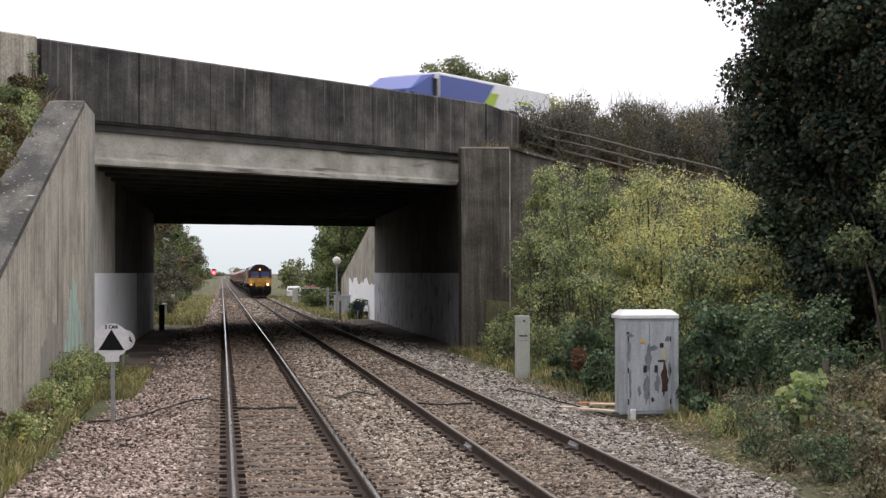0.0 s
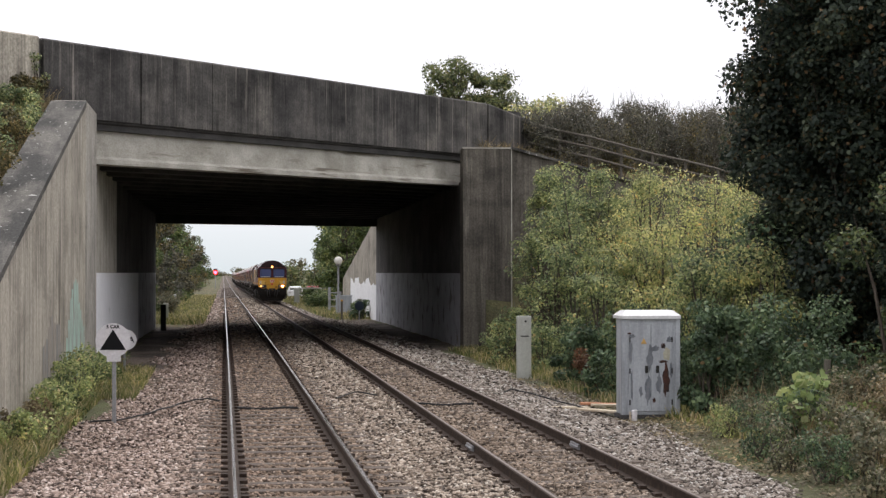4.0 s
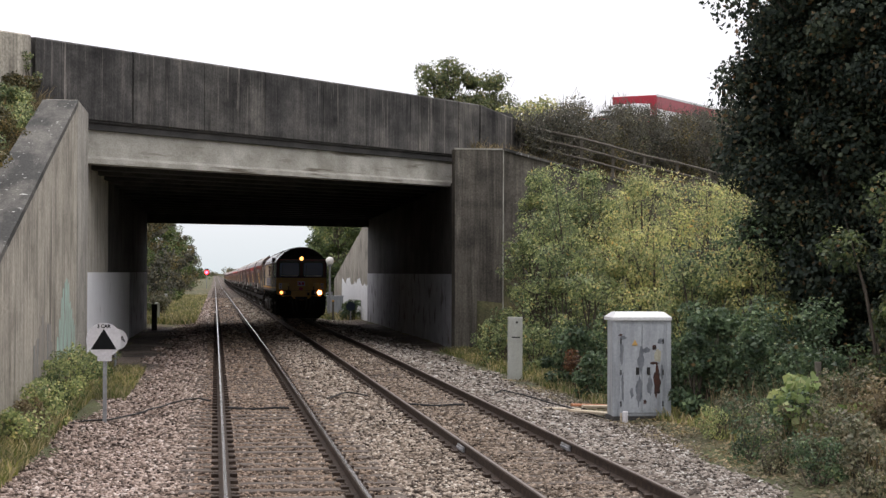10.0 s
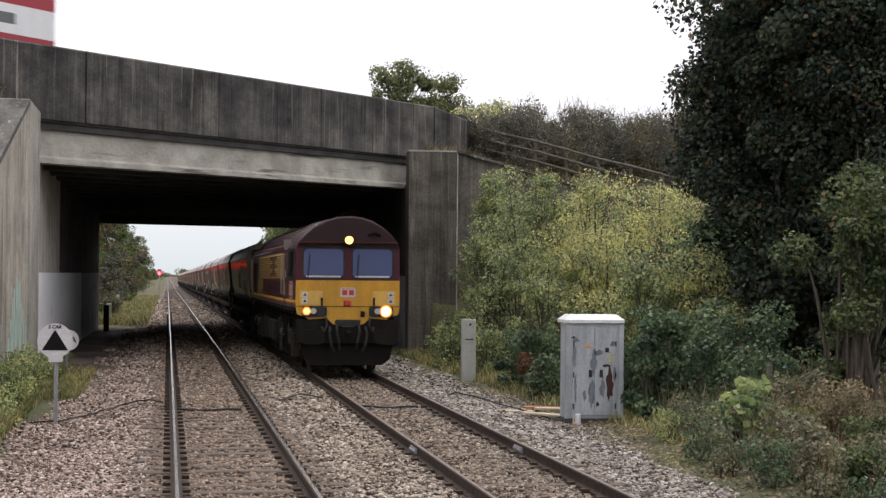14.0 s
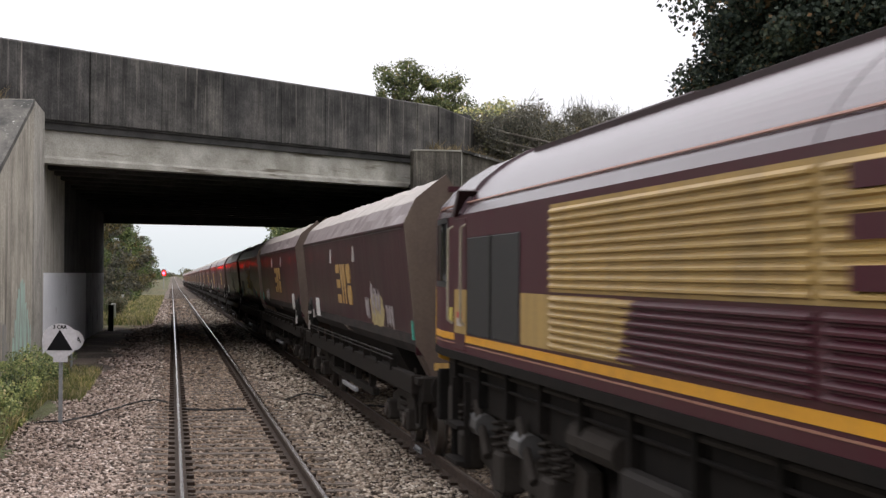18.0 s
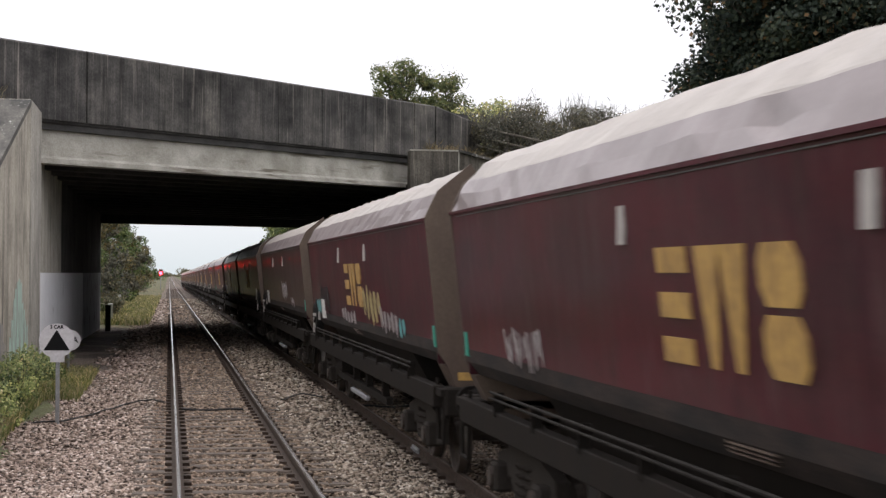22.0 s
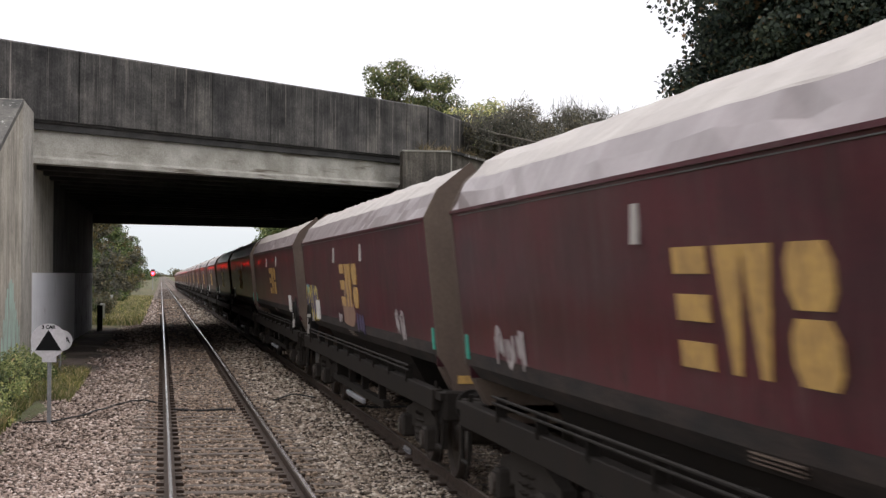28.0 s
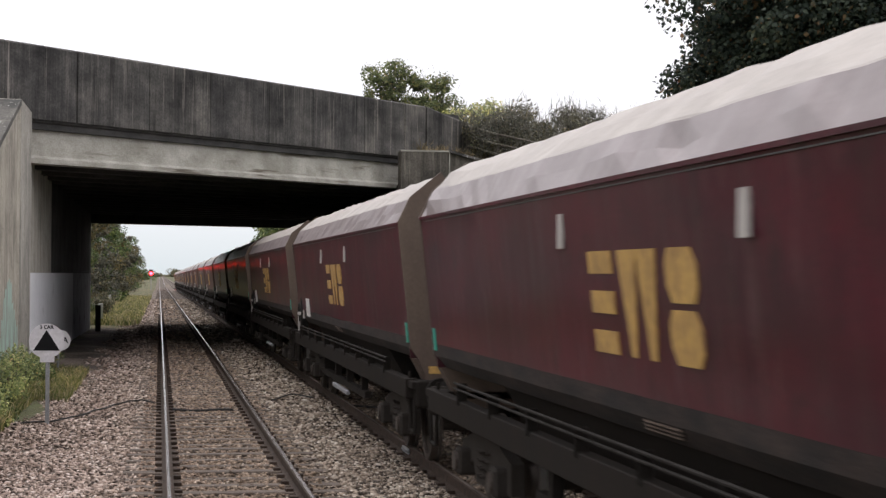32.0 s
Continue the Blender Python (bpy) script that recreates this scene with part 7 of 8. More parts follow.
def red_lorry():
    t = tagged(empty("articulated_lorry"), "red articulated lorry with a white band along its curtain trailer", "lorry")
    cab(t, M_LORRYRED, M_LORRYWHITE, 3.5)
    y0, y1 = 2.75, 16.35
    tr = part("trailer_body", box(B(), -1.27, 1.27, y0, y1, 1.15, 4.14, 0.03), M_LORRYRED, t)
    for e in (-1, 1):
        part("white_band", box(B(), e * 1.262, e * 1.28, y0 + 0.05, y1 - 0.05, 2.55, 3.42), M_LORRYWHITE, tr, "white band on the curtain")
        # long bars stand for the firm's name
        for a, b in ((4.6, 6.9), (7.3, 9.6), (10.0, 13.0), (13.5, 14.6)):
            part("lettering_bar", box(B(), e * 1.262, e * 1.287, a, b, 2.84, 3.16), M_BARGREY, tr, "dark grey bar of lettering")
        part("lettering_bar", box(B(), e * 1.262, e * 1.279, 8.2, 12.0, 2.22, 2.40), M_LORRYWHITE, tr, "thin pale bar of lettering")
        part("roof_rail", box(B(), e * 1.24, e * 1.30, y0, y1, 4.06, 4.17), M_LORRYWHITE, tr)
        for y in (0.75 + 0.6, 5.0, 11.8, 13.1, 14.4):
            road_wheel(t, e * 1.05, y if y > 2 else 1.35)
        part("side_guard", box(B(), e * 1.2, e * 1.24, 6.2, 11.0, 0.5, 0.95), M_STEEL, t)
    part("chassis", box(B(), -0.5, 0.5, 0.8, 16.0, 0.75, 1.15), M_BLACK, t)
    part("number_plate", box(B(), -0.26, 0.26, y1, y1 + 0.02, 0.9, 1.02), M_LOGO, t)
    return t


def blue_lorry():
    t = tagged(empty("rigid_lorry"), "blue and white box lorry with a lime green flash", "lorry")
    top = 3.1
    prof = [(0.0, 0.45), (0.0, 1.6), (0.35, 2.35), (2.1, 2.4), (2.1, 0.6)]
    part("cab_body", prism(B(), prof, "x", -1.2, 1.2), M_LORRYBLUE, t)
    part("roof_fairing", loft(B(), [[(-1.15, 0.5, 2.38), (1.15, 0.5, 2.38), (1.15, 2.3, 2.4), (-1.15, 2.3, 2.4)], [(-1.0, 1.6, 3.0), (1.0, 1.6, 3.0), (1.15, 2.35, 3.12), (-1.15, 2.35, 3.12)]]), M_LORRYBLUE, t)
    part("windscreen", loft(B(), [[(-1.1, -0.01, 1.6), (1.1, -0.01, 1.6), (1.1, 0.04, 1.6), (-1.1, 0.04, 1.6)], [(-1.05, 0.31, 2.28), (1.05, 0.31, 2.28), (1.05, 0.38, 2.28), (-1.05, 0.38, 2.28)]]), M_DARKGLASS, t)
    y0, y1 = 2.6, 12.5
    # black block that paints in the shade of the gap behind the cab
    part("dark_gap", box(B(), -1.15, 1.15, 2.15, 2.6, 0.8, 2.95), M_BLACK, t)
    bx = part("box_body", box(B(), -1.25, 1.25, y0, y1, 1.0, top + 0.12, 0.04), M_LORRYWHITE, t)
    for e in (-1, 1):
        part("blue_panel", prism(B(), [(y0 + 0.02, 1.05), (5.2, 1.05), (7.2, 3.1), (y0 + 0.02, 3.1)], "x", *sorted((e * 1.24, e * 1.258))), M_LORRYBLUE, bx, "blue front part of the box")
        part("lime_flash", prism(B(), [(5.3, 1.4), (6.6, 1.4), (7.6, 2.75), (6.85, 2.75)], "x", *sorted((e * 1.24, e * 1.262))), M_LIME, bx, "lime green flash")
        part("lettering_bar", box(B(), *sorted((e * 1.24, e * 1.26)), 9.6, 10.7, 2.28, 2.44), M_BARGREY, bx)
        part("lettering_bar", box(B(), *sorted((e * 1.24, e * 1.26)), 9.3, 10.6, 2.5, 2.6), M_LIME, bx)
        for y in (1.2, 8.6, 9.9):
            road_wheel(t, e * 1.02, y, 0.46)
        part("side_window", box(B(), e * 1.195, e * 1.21, 0.6, 1.5, 1.6, 2.2), M_DARKGLASS, t)
        part("mirror", box(B(), e * 1.28, e * 1.44, 0.2, 0.33, 1.6, 2.2, 0.02), M_BLACK, t)
    part("chassis", box(B(), -0.5, 0.5, 0.6, 12.3, 0.7, 1.0), M_BLACK, t)
    return t


lorry_red = red_lorry()
lorry_blue = blue_lorry()

# ---- lineside things ----
M_CABGREY = paint("chipped_grey_cabinet_paint", (0.38, 0.4, 0.42), 0.5, (0.13, 0.14, 0.15), 0.85, (2.2, 2.2, 0.35), t=0.56)
M_CABROOF = paint("white_cabinet_roof", (0.66, 0.66, 0.66), 0.5, (0.4, 0.39, 0.37), 0.4)
M_POSTGREY = paint("pale_grey_plastic_post", (0.46, 0.47, 0.43), 0.6, (0.24, 0.23, 0.18), 0.6)
M_STICKER = paint("torn_pale_sticker", (0.42, 0.4, 0.31), 0.6, (0.2, 0.19, 0.14), 0.6, (8, 8, 8))
M_RUSTPATCH = surf("rust_and_peeled_paint", (0.02, 0.017, 0.016), (0.075, 0.03, 0.02), 9.0, 40, 0.85)
M_TERRACOTTA = surf("terracotta_board", (0.3, 0.12, 0.06), (0.42, 0.2, 0.11), 5.0, 40, 0.85)
M_SIGNALRED = lit("red_signal_light", (1.0, 0.0022, 0.004), 230.0)
M_SIGNBLUE = paint("dull_blue_sign_paint", (0.02, 0.035, 0.06), 0.5, (0.03, 0.035, 0.04), 0.4)
M_BALL = paint("white_lamp_globe", (0.7, 0.68, 0.64), 0.4, (0.5, 0.48, 0.44), 0.3)


def lettering(parent, text, x, y, z, size, material):
    cu = bpy.data.curves.new("lettering", "FONT")
    cu.offset = 0.004
    cu.body, cu.size, cu.extrude, cu.align_x, cu.align_y = text, size, 0.002, "CENTER", "CENTER"
    cu.materials.append(material)
    ob = new("lettering", cu)
    ob.parent = parent
    ob.location = (x, y, z)
    ob.rotation_euler = (radians(90), 0, 0)
    return ob


def stop_sign():
    z0 = float(ground_z(-2.83, 30.8))
    t = tagged(empty("stop_marker_sign", -2.83, 30.8, z0), "round white stop marker sign with a black triangle", "sign")
    h = 2.37 - (600 - 482) * 30.8 / 2980 - z0
    part("post", box(B(), -0.035, 0.035, 0.0, 0.07, -0.2, h + 0.22, 0.005), M_STEEL, t)
    part("board", disc(B(), (-0.02, -0.012, h), (0, -1, 0), 0.31, 0.012, 40), M_WHITE, t)
    part("triangle", prism(B(), [(-0.25, h - 0.17), (0.21, h - 0.17), (-0.02, h + 0.2)], "y", -0.03, -0.025), M_BLACKPAINT, t, "black triangle")
    part("tab", box(B(), -0.13, 0.12, -0.029, -0.0125, h - 0.38, h - 0.25, 0.0), M_WHITE, t)
    lettering(t, "3 CAR", -0.02, -0.0265, h + 0.245, 0.085, M_BLACKPAINT)
    for dz in (-0.1, 0.1):
        part("clip", box(B(), -0.06, 0.06, -0.012, 0.08, h + dz - 0.02, h + dz + 0.02), M_STEEL, t)


def letter_sign():
    x, y = -3.38 - 0.03, 44.9
    z0 = float(ground_z(x, y))
    t = tagged(empty("letter_sign", x, y, z0), "small round white sign lettered A on a post", "sign")
    h = 2.37 - (599 - 482) * 44.9 / 2980 - z0
    part("post", tube(B(), (-0.05, 0.04, -0.2), (-0.05, 0.04, h + 0.15), 0.035, None, 8), M_STEEL, t)
    part("board", disc(B(), (0.0, -0.01, h), (0, -1, 0), 0.27, 0.012, 32), M_WHITE, t)
    lettering(t, "A", 0.13, -0.024, h, 0.22, M_BLACKPAINT)


M_SCUFF = paint("blue_grey_scuffed_paint", (0.1, 0.11, 0.125), 0.6, (0.24, 0.25, 0.265), 0.8, (5, 5, 1.5), t=0.5)


def patch(t, x, z, w, h, material, rng, label):
    """A ragged patch on the cabinet's doors, longer than it is wide."""
    n = 18
    pts = []
    for i in range(n):
        a = 2 * math.pi * i / n
        pts.append((x + w * 0.5 * math.cos(a) * rng.uniform(0.5, 1.15), z + h * 0.5 * math.sin(a) * rng.uniform(0.6, 1.12)))
    part("peeled_patch", prism(B(), pts, "y", -0.0245, -0.021), material, t, label)


def cabinet():
    x0, x1, y0, y1 = -0.53, 0.53, 0.0, 0.62
    t = tagged(empty("equipment_cabinet", 7.26, 31.6, float(ground_z(7.26, 31.6))), "chipped grey metal lineside equipment cabinet with a white roof", "cabinet")
    part("plinth", box(B(), x0 - 0.03, x1 + 0.03, y0 - 0.03, y1 + 0.03, -0.2, 0.06), M_SOFFIT, t)
    part("body", box(B(), x0, x1, y0, y1, 0.06, 1.92, 0.012), M_CABGREY, t)
    bm = loft(B(), [[(x0 - 0.05, y0 - 0.06, 1.90), (x1 + 0.05, y0 - 0.06, 1.90), (x1 + 0.05, y1 + 0.06, 1.90), (x0 - 0.05, y1 + 0.06, 1.90)], [(x0 - 0.05, y0 - 0.06, 1.96), (x1 + 0.05, y0 - 0.06, 1.96), (x1 + 0.05, y1 + 0.06, 1.96), (x0 - 0.05, y1 + 0.06, 1.96)], [(x0 + 0.06, y0 + 0.12, 2.06), (x1 - 0.06, y0 + 0.12, 2.06), (x1 - 0.06, y1 - 0.12, 2.06), (x0 + 0.06, y1 - 0.12, 2.06)]])
    part("roof", bm, M_CABROOF, t, "white sloped roof")
    for a, b in ((x0 + 0.10, -0.006), (0.006, x1 - 0.10)):
        d = part("door", box(B(), a, b, -0.022, 0.002, 0.12, 1.82, 0.006), M_CABGREY, t)
        part("handle", box(B(), (a + b) / 2 + (0.1 if a < 0 else -0.12), (a + b) / 2 + (0.16 if a < 0 else -0.06), -0.05, -0.02, 0.86, 1.0, 0.008), M_BLACK, d, "dark lever handle")
        for z in (0.3, 0.9, 1.5):
            part("hinge", tube(B(), (a + 0.015 if a < 0 else b - 0.015, -0.03, z - 0.05), (a + 0.015 if a < 0 else b - 0.015, -0.03, z + 0.05), 0.014, None, 8), M_BLACK, d)
    for e in (-1, 1):
        part("corner_strip", box(B(), e * 0.53 - 0.05, e * 0.53 + 0.05, -0.02, 0.05, 0.06, 1.9, 0.008), M_CABGREY, t)
    part("warning_plate", prism(B(), [(-0.2, 1.42), (-0.08, 1.42), (-0.14, 1.53)], "y", -0.03, -0.025), M_LOGO, t, "small yellow warning triangle")
    rng = random.Random(17)
    for x, z, w, h in ((-0.40, 1.28, 0.08, 0.5), (-0.37, 1.57, 0.16, 0.08), (-0.02, 1.15, 0.14, 0.55), (0.08, 1.33, 0.2, 0.12), (0.16, 0.66, 0.12, 0.42), (-0.06, 0.55, 0.16, 0.6), (-0.2, 0.5, 0.08, 0.22), (-0.38, 0.62, 0.06, 0.6), (0.36, 1.5, 0.12, 0.12), (0.4, 0.9, 0.07, 0.4)):
        patch(t, x, z, w, h, M_SCUFF, rng, "grey scuffed patch of old paint")
    for x, z, w, h in ((0.29, 0.72, 0.16, 0.7), (0.24, 1.08, 0.2, 0.06), (0.25, 1.38, 0.12, 0.12), (-0.42, 1.62, 0.1, 0.05), (0.06, 0.34, 0.08, 0.1), (0.31, 1.28, 0.07, 0.2)):
        patch(t, x, z, w, h, M_RUSTPATCH, rng, "dark rusty patch of peeled paint")
    part("sticker", prism(B(), [(0.25, 1.12), (0.36, 1.1), (0.38, 1.3), (0.3, 1.36), (0.24, 1.25)], "y", -0.0285, -0.0225), M_STICKER, t, "torn pale yellow sticker")


def marker_post():
    t = tagged(empty("cable_marker_post", 6.99, 43.8, float(ground_z(6.99, 43.8))), "tall pale grey trackside pedestal beside the brambles", "post")
    part("column", box(B(), -0.19, 0.19, 0, 0.16, -0.2, 1.68, 0.012), M_POSTGREY, t)
    part("front_plate", box(B(), -0.17, 0.17, -0.012, 0.002, 1.02, 1.64, 0.004), M_POSTGREY, t)
    part("front_plate", box(B(), -0.17, 0.17, -0.012, 0.002, 0.1, 0.99, 0.004), M_POSTGREY, t)
    part("slot", box(B(), -0.1, 0.12, -0.022, -0.01, 1.13, 1.16), M_BLACK, t, "dark slot in the front plate")
    part("lock", disc(B(), (0.03, -0.012, 1.54), (0, -1, 0), 0.03, 0.015, 10), M_BLACK, t)


def small_post():
    t = tagged(empty("short_post", 6.82, 31.2, float(ground_z(6.82, 31.2))), "short white plastic post in front of the cabinet", "post")
    part("tube", tube(B(), (0.02, 0, -0.1), (0.02, 0, 0.2), 0.055, None, 14), M_WHITE, t)
    part("cap", tube(B(), (0.02, 0, 0.2), (0.02, 0, 0.22), 0.06, 0.05, 14), M_WHITE, t)
    part("stake", box(B(), -0.08, -0.05, -0.02, 0.01, -0.1, 0.19), M_PALEWOOD, t)


def planks():
    for i, (x, y, a, l, m, lb) in enumerate(((6.05, 33.8, 8, 1.0, M_PALEWOOD, "pale sawn plank lying on the ballast"), (6.95, 34.0, -6, 1.1, M_TERRACOTTA, "reddish board lying by the cabinet"), (6.5, 32.7, -38, 0.9, M_PALEWOOD, "pale sawn plank lying on the ballast"), (6.9, 33.2, 4, 0.9, M_PALEWOOD, "pale sawn plank lying on the ballast"))):
        ob = part("plank", box(B(), -l / 2, l / 2, -0.09, 0.09, 0, 0.04, 0.004), m)
        ob.matrix_world = pose(x, y, float(ground_z(x, y)) + 0.02 + 0.03 * i, 2, 1.5, a)
        tagged(ob, lb, "plank", "loose planks")


def cable(name, label, pts, r=0.016):
    bm = B()
    p = []
    for (a, b) in zip(pts, pts[1:]):
        for i in range(5):
            f = i / 5
            x, y = a[0] + (b[0] - a[0]) * f, a[1] + (b[1] - a[1]) * f
            h = a[2] + (b[2] - a[2]) * f
            p.append((x, y, float(ground_z(x, y)) + h + 0.01 * math.sin(7 * x + 3 * y)))
    rings = []
    for i, q in enumerate(p):
        d = Vector(p[min(i + 1, len(p) - 1)]) - Vector(p[max(i - 1, 0)])
        u = d.cross(Vector((0, 0, 1))).normalized()
        w = d.cross(u).normalized()
        rings.append([Vector(q) + r * (math.cos(k) * u + math.sin(k) * w) for k in (0, 1.047, 2.094, 3.142, 4.189, 5.236)])
    return tagged(part(name, loft(bm, rings), M_CABLE, None), label, "cable")


stop_sign(), letter_sign(), cabinet(), marker_post(), small_post(), planks()
cable("trackside_cable", "black cable looped over the ballast to the cabinet", [(5.0, 35.2, 0.03), (5.2, 35.4, 0.14), (5.6, 35.2, 0.13), (6.2, 34.2, 0.08), (6.6, 32.4, 0.05), (6.7, 31.7, 0.05)])
cable("trackside_cable", "black cable lying on the ballast by the stop sign", [(-3.4, 30.6, 0.03), (-2.8, 30.9, 0.06), (-2.2, 32.2, 0.05), (-1.75, 33.6, 0.05), (-1.2, 33.9, 0.06), (-0.9, 33.2, 0.05)])
cable("trackside_cable", "black cable crossing between the tracks", [(-0.62, 31.4, 0.05), (0.0, 31.4, 0.04), (0.62, 31.4, 0.05)], 0.022)
cable("trackside_cable", "black cable lying between the two tracks", [(1.35, 33.6, 0.05), (1.8, 34.6, 0.08), (2.3, 33.8, 0.05)])
cable("trackside_cable", "black cable crossing the further track", [(TRACK_B - 0.6, 31.7, 0.05), (TRACK_B, 31.7, 0.04), (TRACK_B + 0.62, 31.7, 0.05)], 0.022)


# ---- fence on the embankment ----
def bank_fence():
    t = tagged(empty("post_and_rail_fence"), "grey timber post and rail fence down the embankment", "fence")
    tops = []
    for i in range(9):
        p = BRIDGE @ Vector((25.35 + 0.05 * math.sin(3.0 * i), -0.1 - 1.35 * i, 0))
        z = 8.42 - 0.36 * i - 0.03 * math.sin(2.0 * i)
        part("fence_post", box(B(), p.x - 0.05, p.x + 0.05, p.y - 0.05, p.y + 0.05, min(z - 1.3, float(ground_z(p.x, p.y)) - 0.2), z + 0.08, 0.01), M_TIMBER, t)
        tops.append((p.x, p.y - 0.07, z))
    for h in (0.0, 0.4, 0.8):
        for a, b in zip(tops, tops[1:]):
            part("fence_rail", tube(B(), (a[0], a[1], a[2] - h), (b[0], b[1], b[2] - h), 0.042, None, 6), M_PALERAIL if a is tops[0] else M_TIMBER, t)


bank_fence()


def lineside_posts():
    for i, (x, y, h) in enumerate(((9.9, 29.2, 1.15), (12.4, 30.2, 1.2), (11.3, 35.0, 1.2))):
        z = float(ground_z(x, y))
        ob = tagged(part("fence_post", box(B(), -0.05, 0.05, -0.05, 0.05, -0.3, h, 0.01), M_TIMBER), "weathered timber fence post among the weeds", "post", "verge fence posts")
        ob.location = (x, y, z)


lineside_posts()


# ---- what stands past the bridge ----
def lamp_post():
    x, y = 6.87, 114.7
    z = float(ground_z(x, y))
    t = tagged(empty("lamp_post", x, y, z), "grey lamp post with a white globe", "lamp post")
    part("pole", tube(B(), (0, 0, -0.2), (0, 0, 3.65), 0.08, 0.06, 10), M_STEEL, t)
    bm = B()
    bmesh.ops.create_uvsphere(bm, u_segments=16, v_segments=10, radius=0.28, matrix=Matrix.Translation((0, 0, 3.85)))
    part("globe", bm, M_BALL, t, "white globe", True)
    part("collar", tube(B(), (0, 0, 3.5), (0, 0, 3.6), 0.14, 0.2, 12), M_STEEL, t)


def far_things():
    def thing(name, label, cat, x, y):
        return tagged(empty(name, x, y, float(ground_z(x, y))), label, cat)
    t = thing("relay_box", "grey metal box beside the lamp post", "cabinet", 7.5, 118.0)
    part("body", box(B(), -0.55, 0.55, 0, 0.6, -0.1, 1.35, 0.02), M_CABGREY, t)
    part("lid", box(B(), -0.6, 0.6, -0.05, 0.65, 1.351, 1.42, 0.01), M_CABGREY, t)
    t = thing("steel_gate", "small galvanised gate beside the line", "gate", 7.4, 125.0)
    for x in (-0.5, 0.3):
        part("gate_post", box(B(), x - 0.09, x + 0.09, -0.09, 0.09, -0.2, 1.9 if x < 0 else 1.6), M_STEEL, t)
    for z in (0.5, 1.0, 1.5):
        part("gate_bar", tube(B(), (-0.5, 0, z), (0.3, 0, z), 0.035, None, 6), M_STEEL, t)
    t = thing("round_sign", "round dark blue sign on a short post", "sign", 7.4, 103.5)
    part("post", tube(B(), (0, 0, -0.2), (0, 0, 0.9), 0.035, None, 8), M_STEEL, t)
    part("board", disc(B(), (0, -0.05, 0.88), (0, -1, 0), 0.29, 0.03, 24), M_SIGNBLUE, t)
    t = thing("marker_stake", "yellow topped marker stake", "post", 6.5, 106.0)
    part("stake", box(B(), -0.06, 0.06, -0.06, 0.06, -0.2, 1.2), M_TIMBER, t)
    part("cap", box(B(), -0.065, 0.065, -0.065, 0.065, 1.2, 1.3), M_STRIPE, t)
    t = thing("timber_stub", "dark timber stub post at the end of the abutment", "post", -3.75, 82.0)
    part("post", box(B(), -0.13, 0.13, -0.13, 0.13, -0.2, 1.25, 0.02), M_BLACK, t)
    for x, y, h in ((-4.6, 130.0, 1.3), (-4.1, 96.0, 1.1)):
        t = thing("marker_post", "pale concrete marker post by the line", "post", x, y)
        part("post", box(B(), -0.14, 0.14, -0.12, 0.12, -0.2, h, 0.03), M_POSTGREY, t)
    # gate and barrier of the crossing
    t = thing("crossing_barrier", "pale barrier boom across the lane", "barrier", 5.9, 158.0)
    part("pedestal", box(B(), -0.25, 0.25, -0.3, 0.3, -0.2, 1.6, 0.03), M_POSTGREY, t)
    part("boom", box(B(), -0.6, 3.6, -0.05, 0.05, 1.6, 1.7), M_POSTGREY, t)
    for x, y, m, lb in ((8.2, 214.0, M_LORRYWHITE, "white car parked on the lane past the bridge"), (10.6, 216.0, M_LORRYRED, "dull red car parked on the lane past the bridge")):
        t = thing("parked_car", lb, "car", x, y)
        h = 1.5
        part("body", prism(B(), [(-0.92, 0.3), (0.92, 0.3), (0.95, 0.6), (0.92, 0.98), (-0.92, 0.98), (-0.95, 0.6)], "y", 0, 4.3), m, t)
        part("cabin", loft(B(), [[(-0.88, 0.9, 0.975), (0.88, 0.9, 0.975), (0.88, 4.1, 0.975), (-0.88, 4.1, 0.975)], [(-0.7, 1.5, h), (0.7, 1.5, h), (0.7, 3.8, h), (-0.7, 3.8, h)]]), m, t)
        part("windscreen", loft(B(), [[(-0.78, 0.93, 1.05), (0.78, 0.93, 1.05), (0.78, 0.99, 1.05), (-0.78, 0.99, 1.05)], [(-0.66, 1.42, h - 0.09), (0.66, 1.42, h - 0.09), (0.66, 1.48, h - 0.09), (-0.66, 1.48, h - 0.09)]]), M_DARKGLASS, t)
        for e in (-1, 1):
            for yy in (0.8, 3.5):
                part("wheel", disc(B(), (e * 0.78, yy, 0.31), (e, 0, 0), 0.31, 0.16, 16), M_TYRE, t)
            part("headlight", box(B(), e * 0.72 - 0.14, e * 0.72 + 0.14, -0.015, 0.05, 0.66, 0.82, 0.01), M_RAILWHITE, t)
    # the red signal
    t = thing("railway_signal", "railway signal showing a red light", "signal", -2.75, 390.0)
    part("post", tube(B(), (0, 0, -0.2), (0, 0, 3.4), 0.09, None, 10), M_STEEL, t)
    head = part("signal_head", box(B(), -0.45, 0.45, 0, 0.2, 3.3, 4.7, 0.05), M_BLACK, t)
    part("red_lamp", disc(B(), (0, -0.02, 3.82), (0, -1, 0), 0.36, 0.02, 20), M_SIGNALRED, head, "glowing red signal light")
    # a far house and a far shed across the fields
    t = thing("distant_house", "distant white walled house across the fields", "house", 38.0, 520.0)
    part("wall", box(B(), -6, 6, 0, 8, 0, 5), M_WHITEWASH, t)
    part("roof", prism(B(), [(-6.5, 5.0), (6.5, 5.0), (0, 8.5)], "y", -0.4, 8.4), M_TERRACOTTA, t)


lamp_post()
far_things()

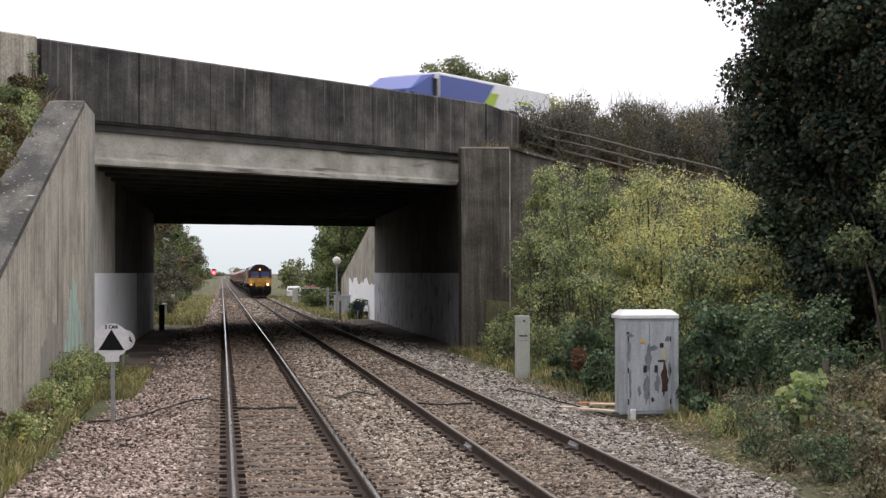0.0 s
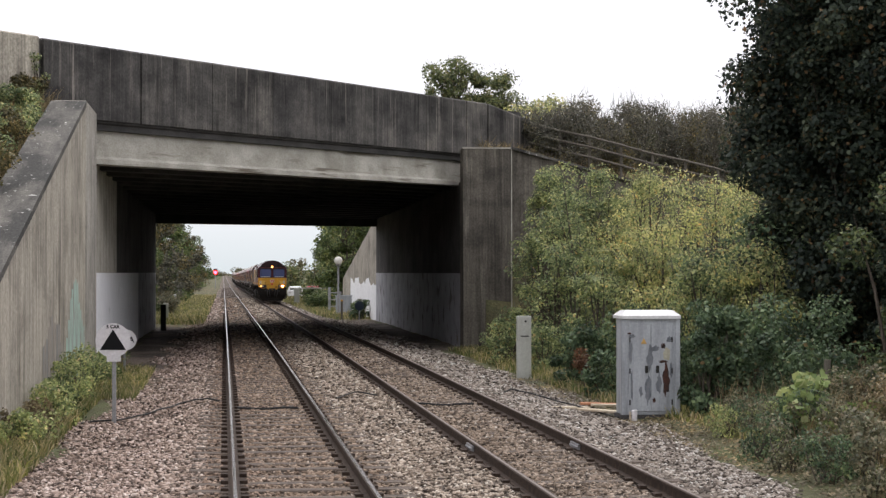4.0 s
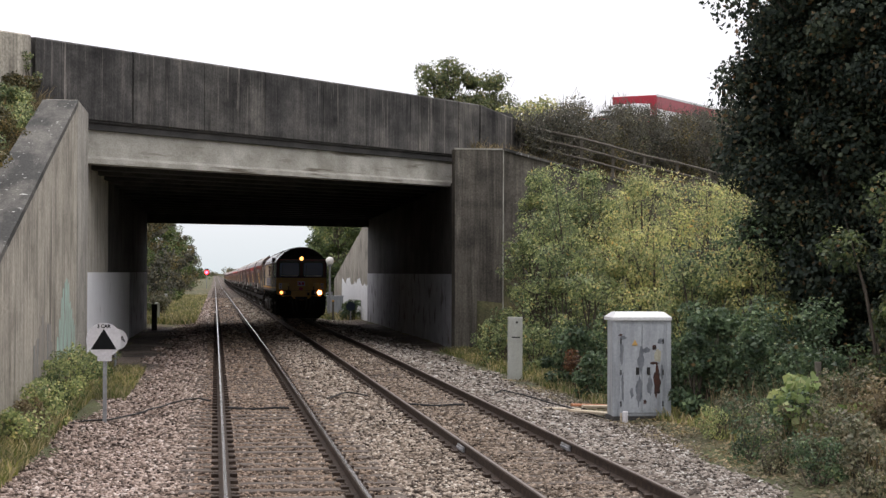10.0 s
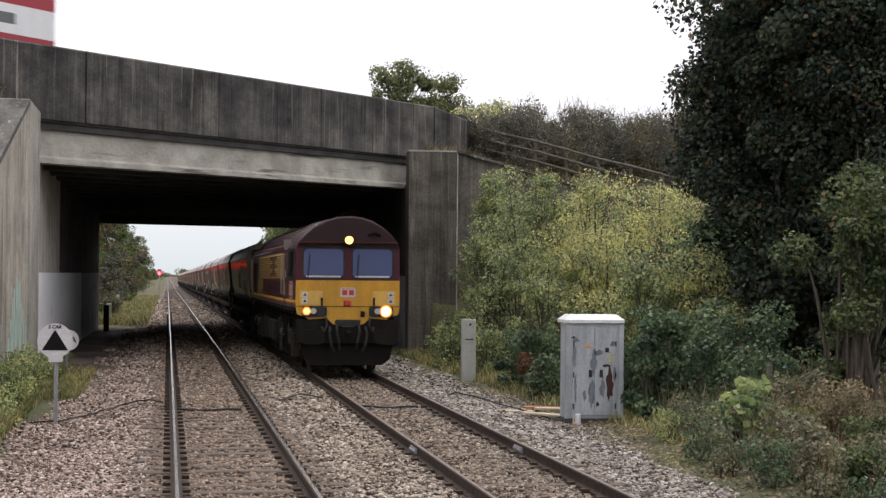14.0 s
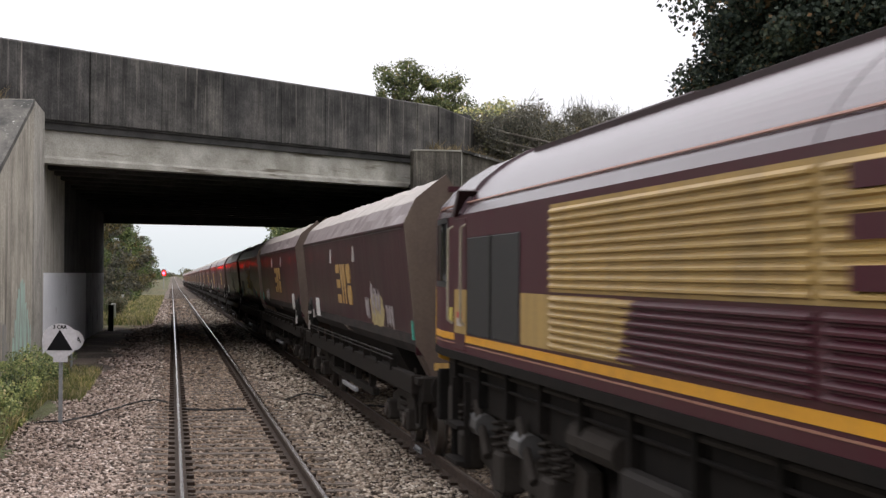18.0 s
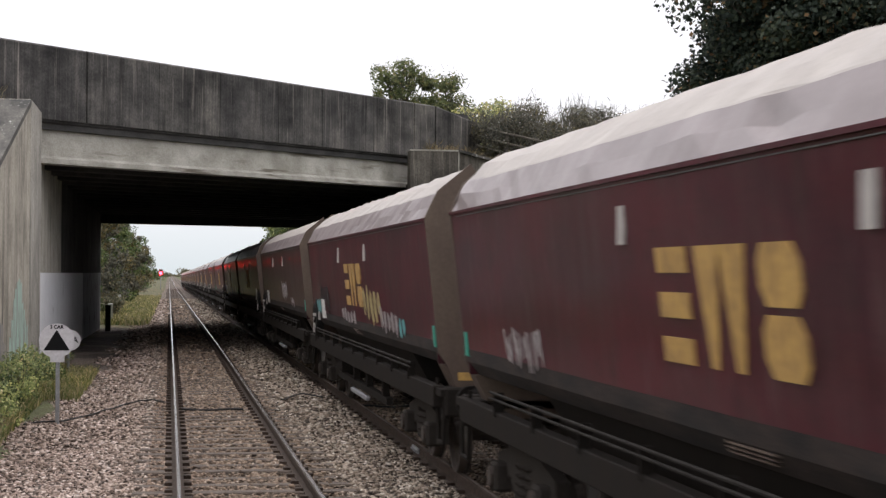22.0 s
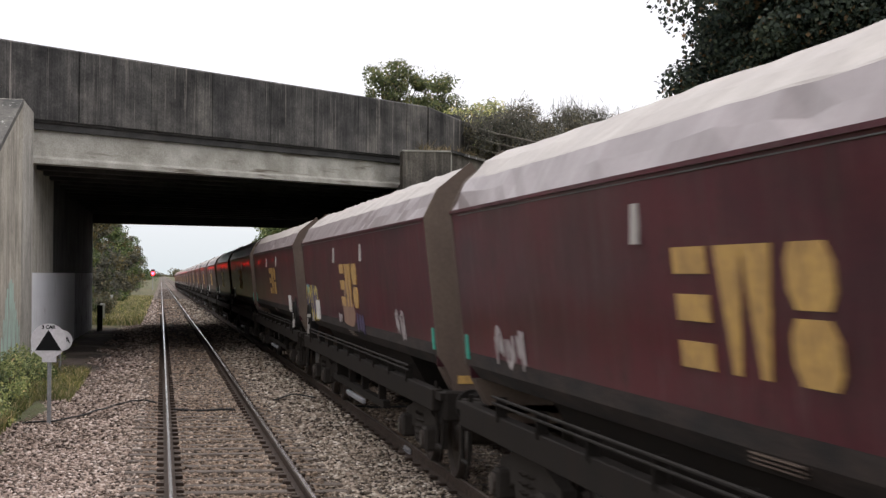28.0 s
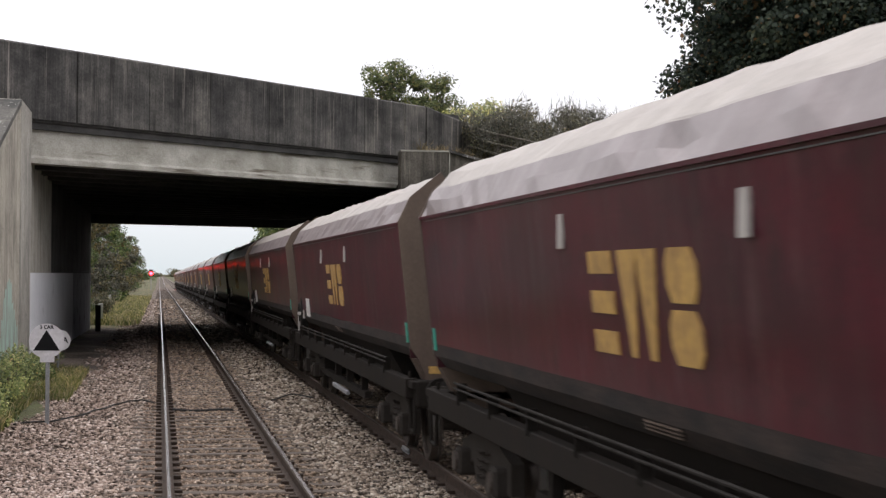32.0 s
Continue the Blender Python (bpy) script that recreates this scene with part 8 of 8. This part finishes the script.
# ---- what moves ----
# the front of the locomotive along the track, second by second
TRAIN = [
    (0, 190.44), (0.5, 185.22), (1, 179.83), (1.5, 174.40), (2, 169.03), (2.5, 163.78), (3, 158.61), (3.5, 153.50), (4, 148.39), (4.5, 143.24), (5, 138.03), (5.5, 132.77), (6, 127.48), (6.5, 122.15), (7, 116.77), (7.5, 111.32), (8, 105.80), (8.5, 100.20), (9, 94.58), (9.5, 88.95), (10, 83.35), (10.5, 77.78), (11, 72.25), (11.5, 66.75), (12, 61.28), (12.5, 55.86), (13, 50.48), (13.5, 45.14), (14, 39.82), (14.5, 34.51), (15, 29.23), (15.5, 24.00), (16, 18.80), (16.5, 13.66), (17, 8.58), (17.5, 3.61), (18, -1.29), (18.5, -6.14), (19, -10.99), (19.5, -15.88), (20, -20.79), (20.5, -25.66), (21, -30.50), (21.5, -35.30), (22, -40.06), (22.5, -44.80), (23, -49.53), (23.5, -54.29), (24, -59.04), (24.5, -63.75), (25, -68.41), (25.5, -73.04), (26, -77.64), (26.5, -82.22), (27, -86.76), (27.5, -91.27), (28, -95.75), (28.5, -100.20), (29, -104.61), (29.5, -108.98), (30, -113.33), (30.5, -117.68), (31, -122.02), (31.5, -126.36), (32, -130.66),
]


def train_at(t):
    return float(np.interp(t, [a for a, _ in TRAIN], [b for _, b in TRAIN]))


def on_road(s, o):
    p = BRIDGE @ Vector((s, o, 6.96 + RISE * s))
    return p


def lorry_pose(s, o):
    # the lorry faces down the road, towards low s
    p = on_road(s, o)
    return pose(p.x, p.y, p.z, 0, 0, 52 - 90)


def motions():
    def on_rails(y, turn, half):
        z0, z1 = -float(fall(y - half)), -float(fall(y + half))
        pitch = math.degrees(math.atan2(z1 - z0, 2 * half))
        return pose(TRACK_B, y, (z0 + z1) / 2, pitch if turn == 0 else -pitch, 0, turn)
    walk(loco, [(t, on_rails(y + 10.15, 0, 6.6) @ pose(0, -10.15, 0)) for t, y in TRAIN])
    for k, w in enumerate(wagons):
        turn = 0 if LEADING[k] else 180
        walk(w, [(t, on_rails(y + 22.3 + HL + PITCH * k, turn, 6.15)) for t, y in TRAIN])
    # wheels turn by the way that the train has gone
    step = 2 / FPS
    ways = [(i * step, train_at(i * step)) for i in range(int(32 / step) + 1)]
    for k, thing in enumerate([loco] + wagons[:7]):
        r = 0.53 if k == 0 else 0.46
        back = -1 if k > 0 and not LEADING[k - 1] else 1
        for bogie in [c for c in thing.children if c.name.startswith("bogie")]:
            for w in [c for c in bogie.children if c.name.startswith("wheelset")]:
                p = w.location.copy()
                walk(w, [(t, Matrix.LocRotScale(p, Euler((-back * (y - ways[0][1]) / r * -1, 0, 0)), None)) for t, y in ways])
    walk(lorry_blue, [(t, lorry_pose(max(-62.0, 23.7 - 2.6 - 14.0 * t), 4.28)) for t in (0, 1, 2, 3, 4, 5, 6, 7, 32)])
    walk(lorry_red, [(t, lorry_pose(min(90.0, max(-62.0, 32.5 - 2.75 - 14.05 * (t - 11.0))), 4.3)) for t in (0, 6, 7, 8, 9, 10, 11, 12, 13, 14, 15, 16, 17, 18, 32)])


motions()
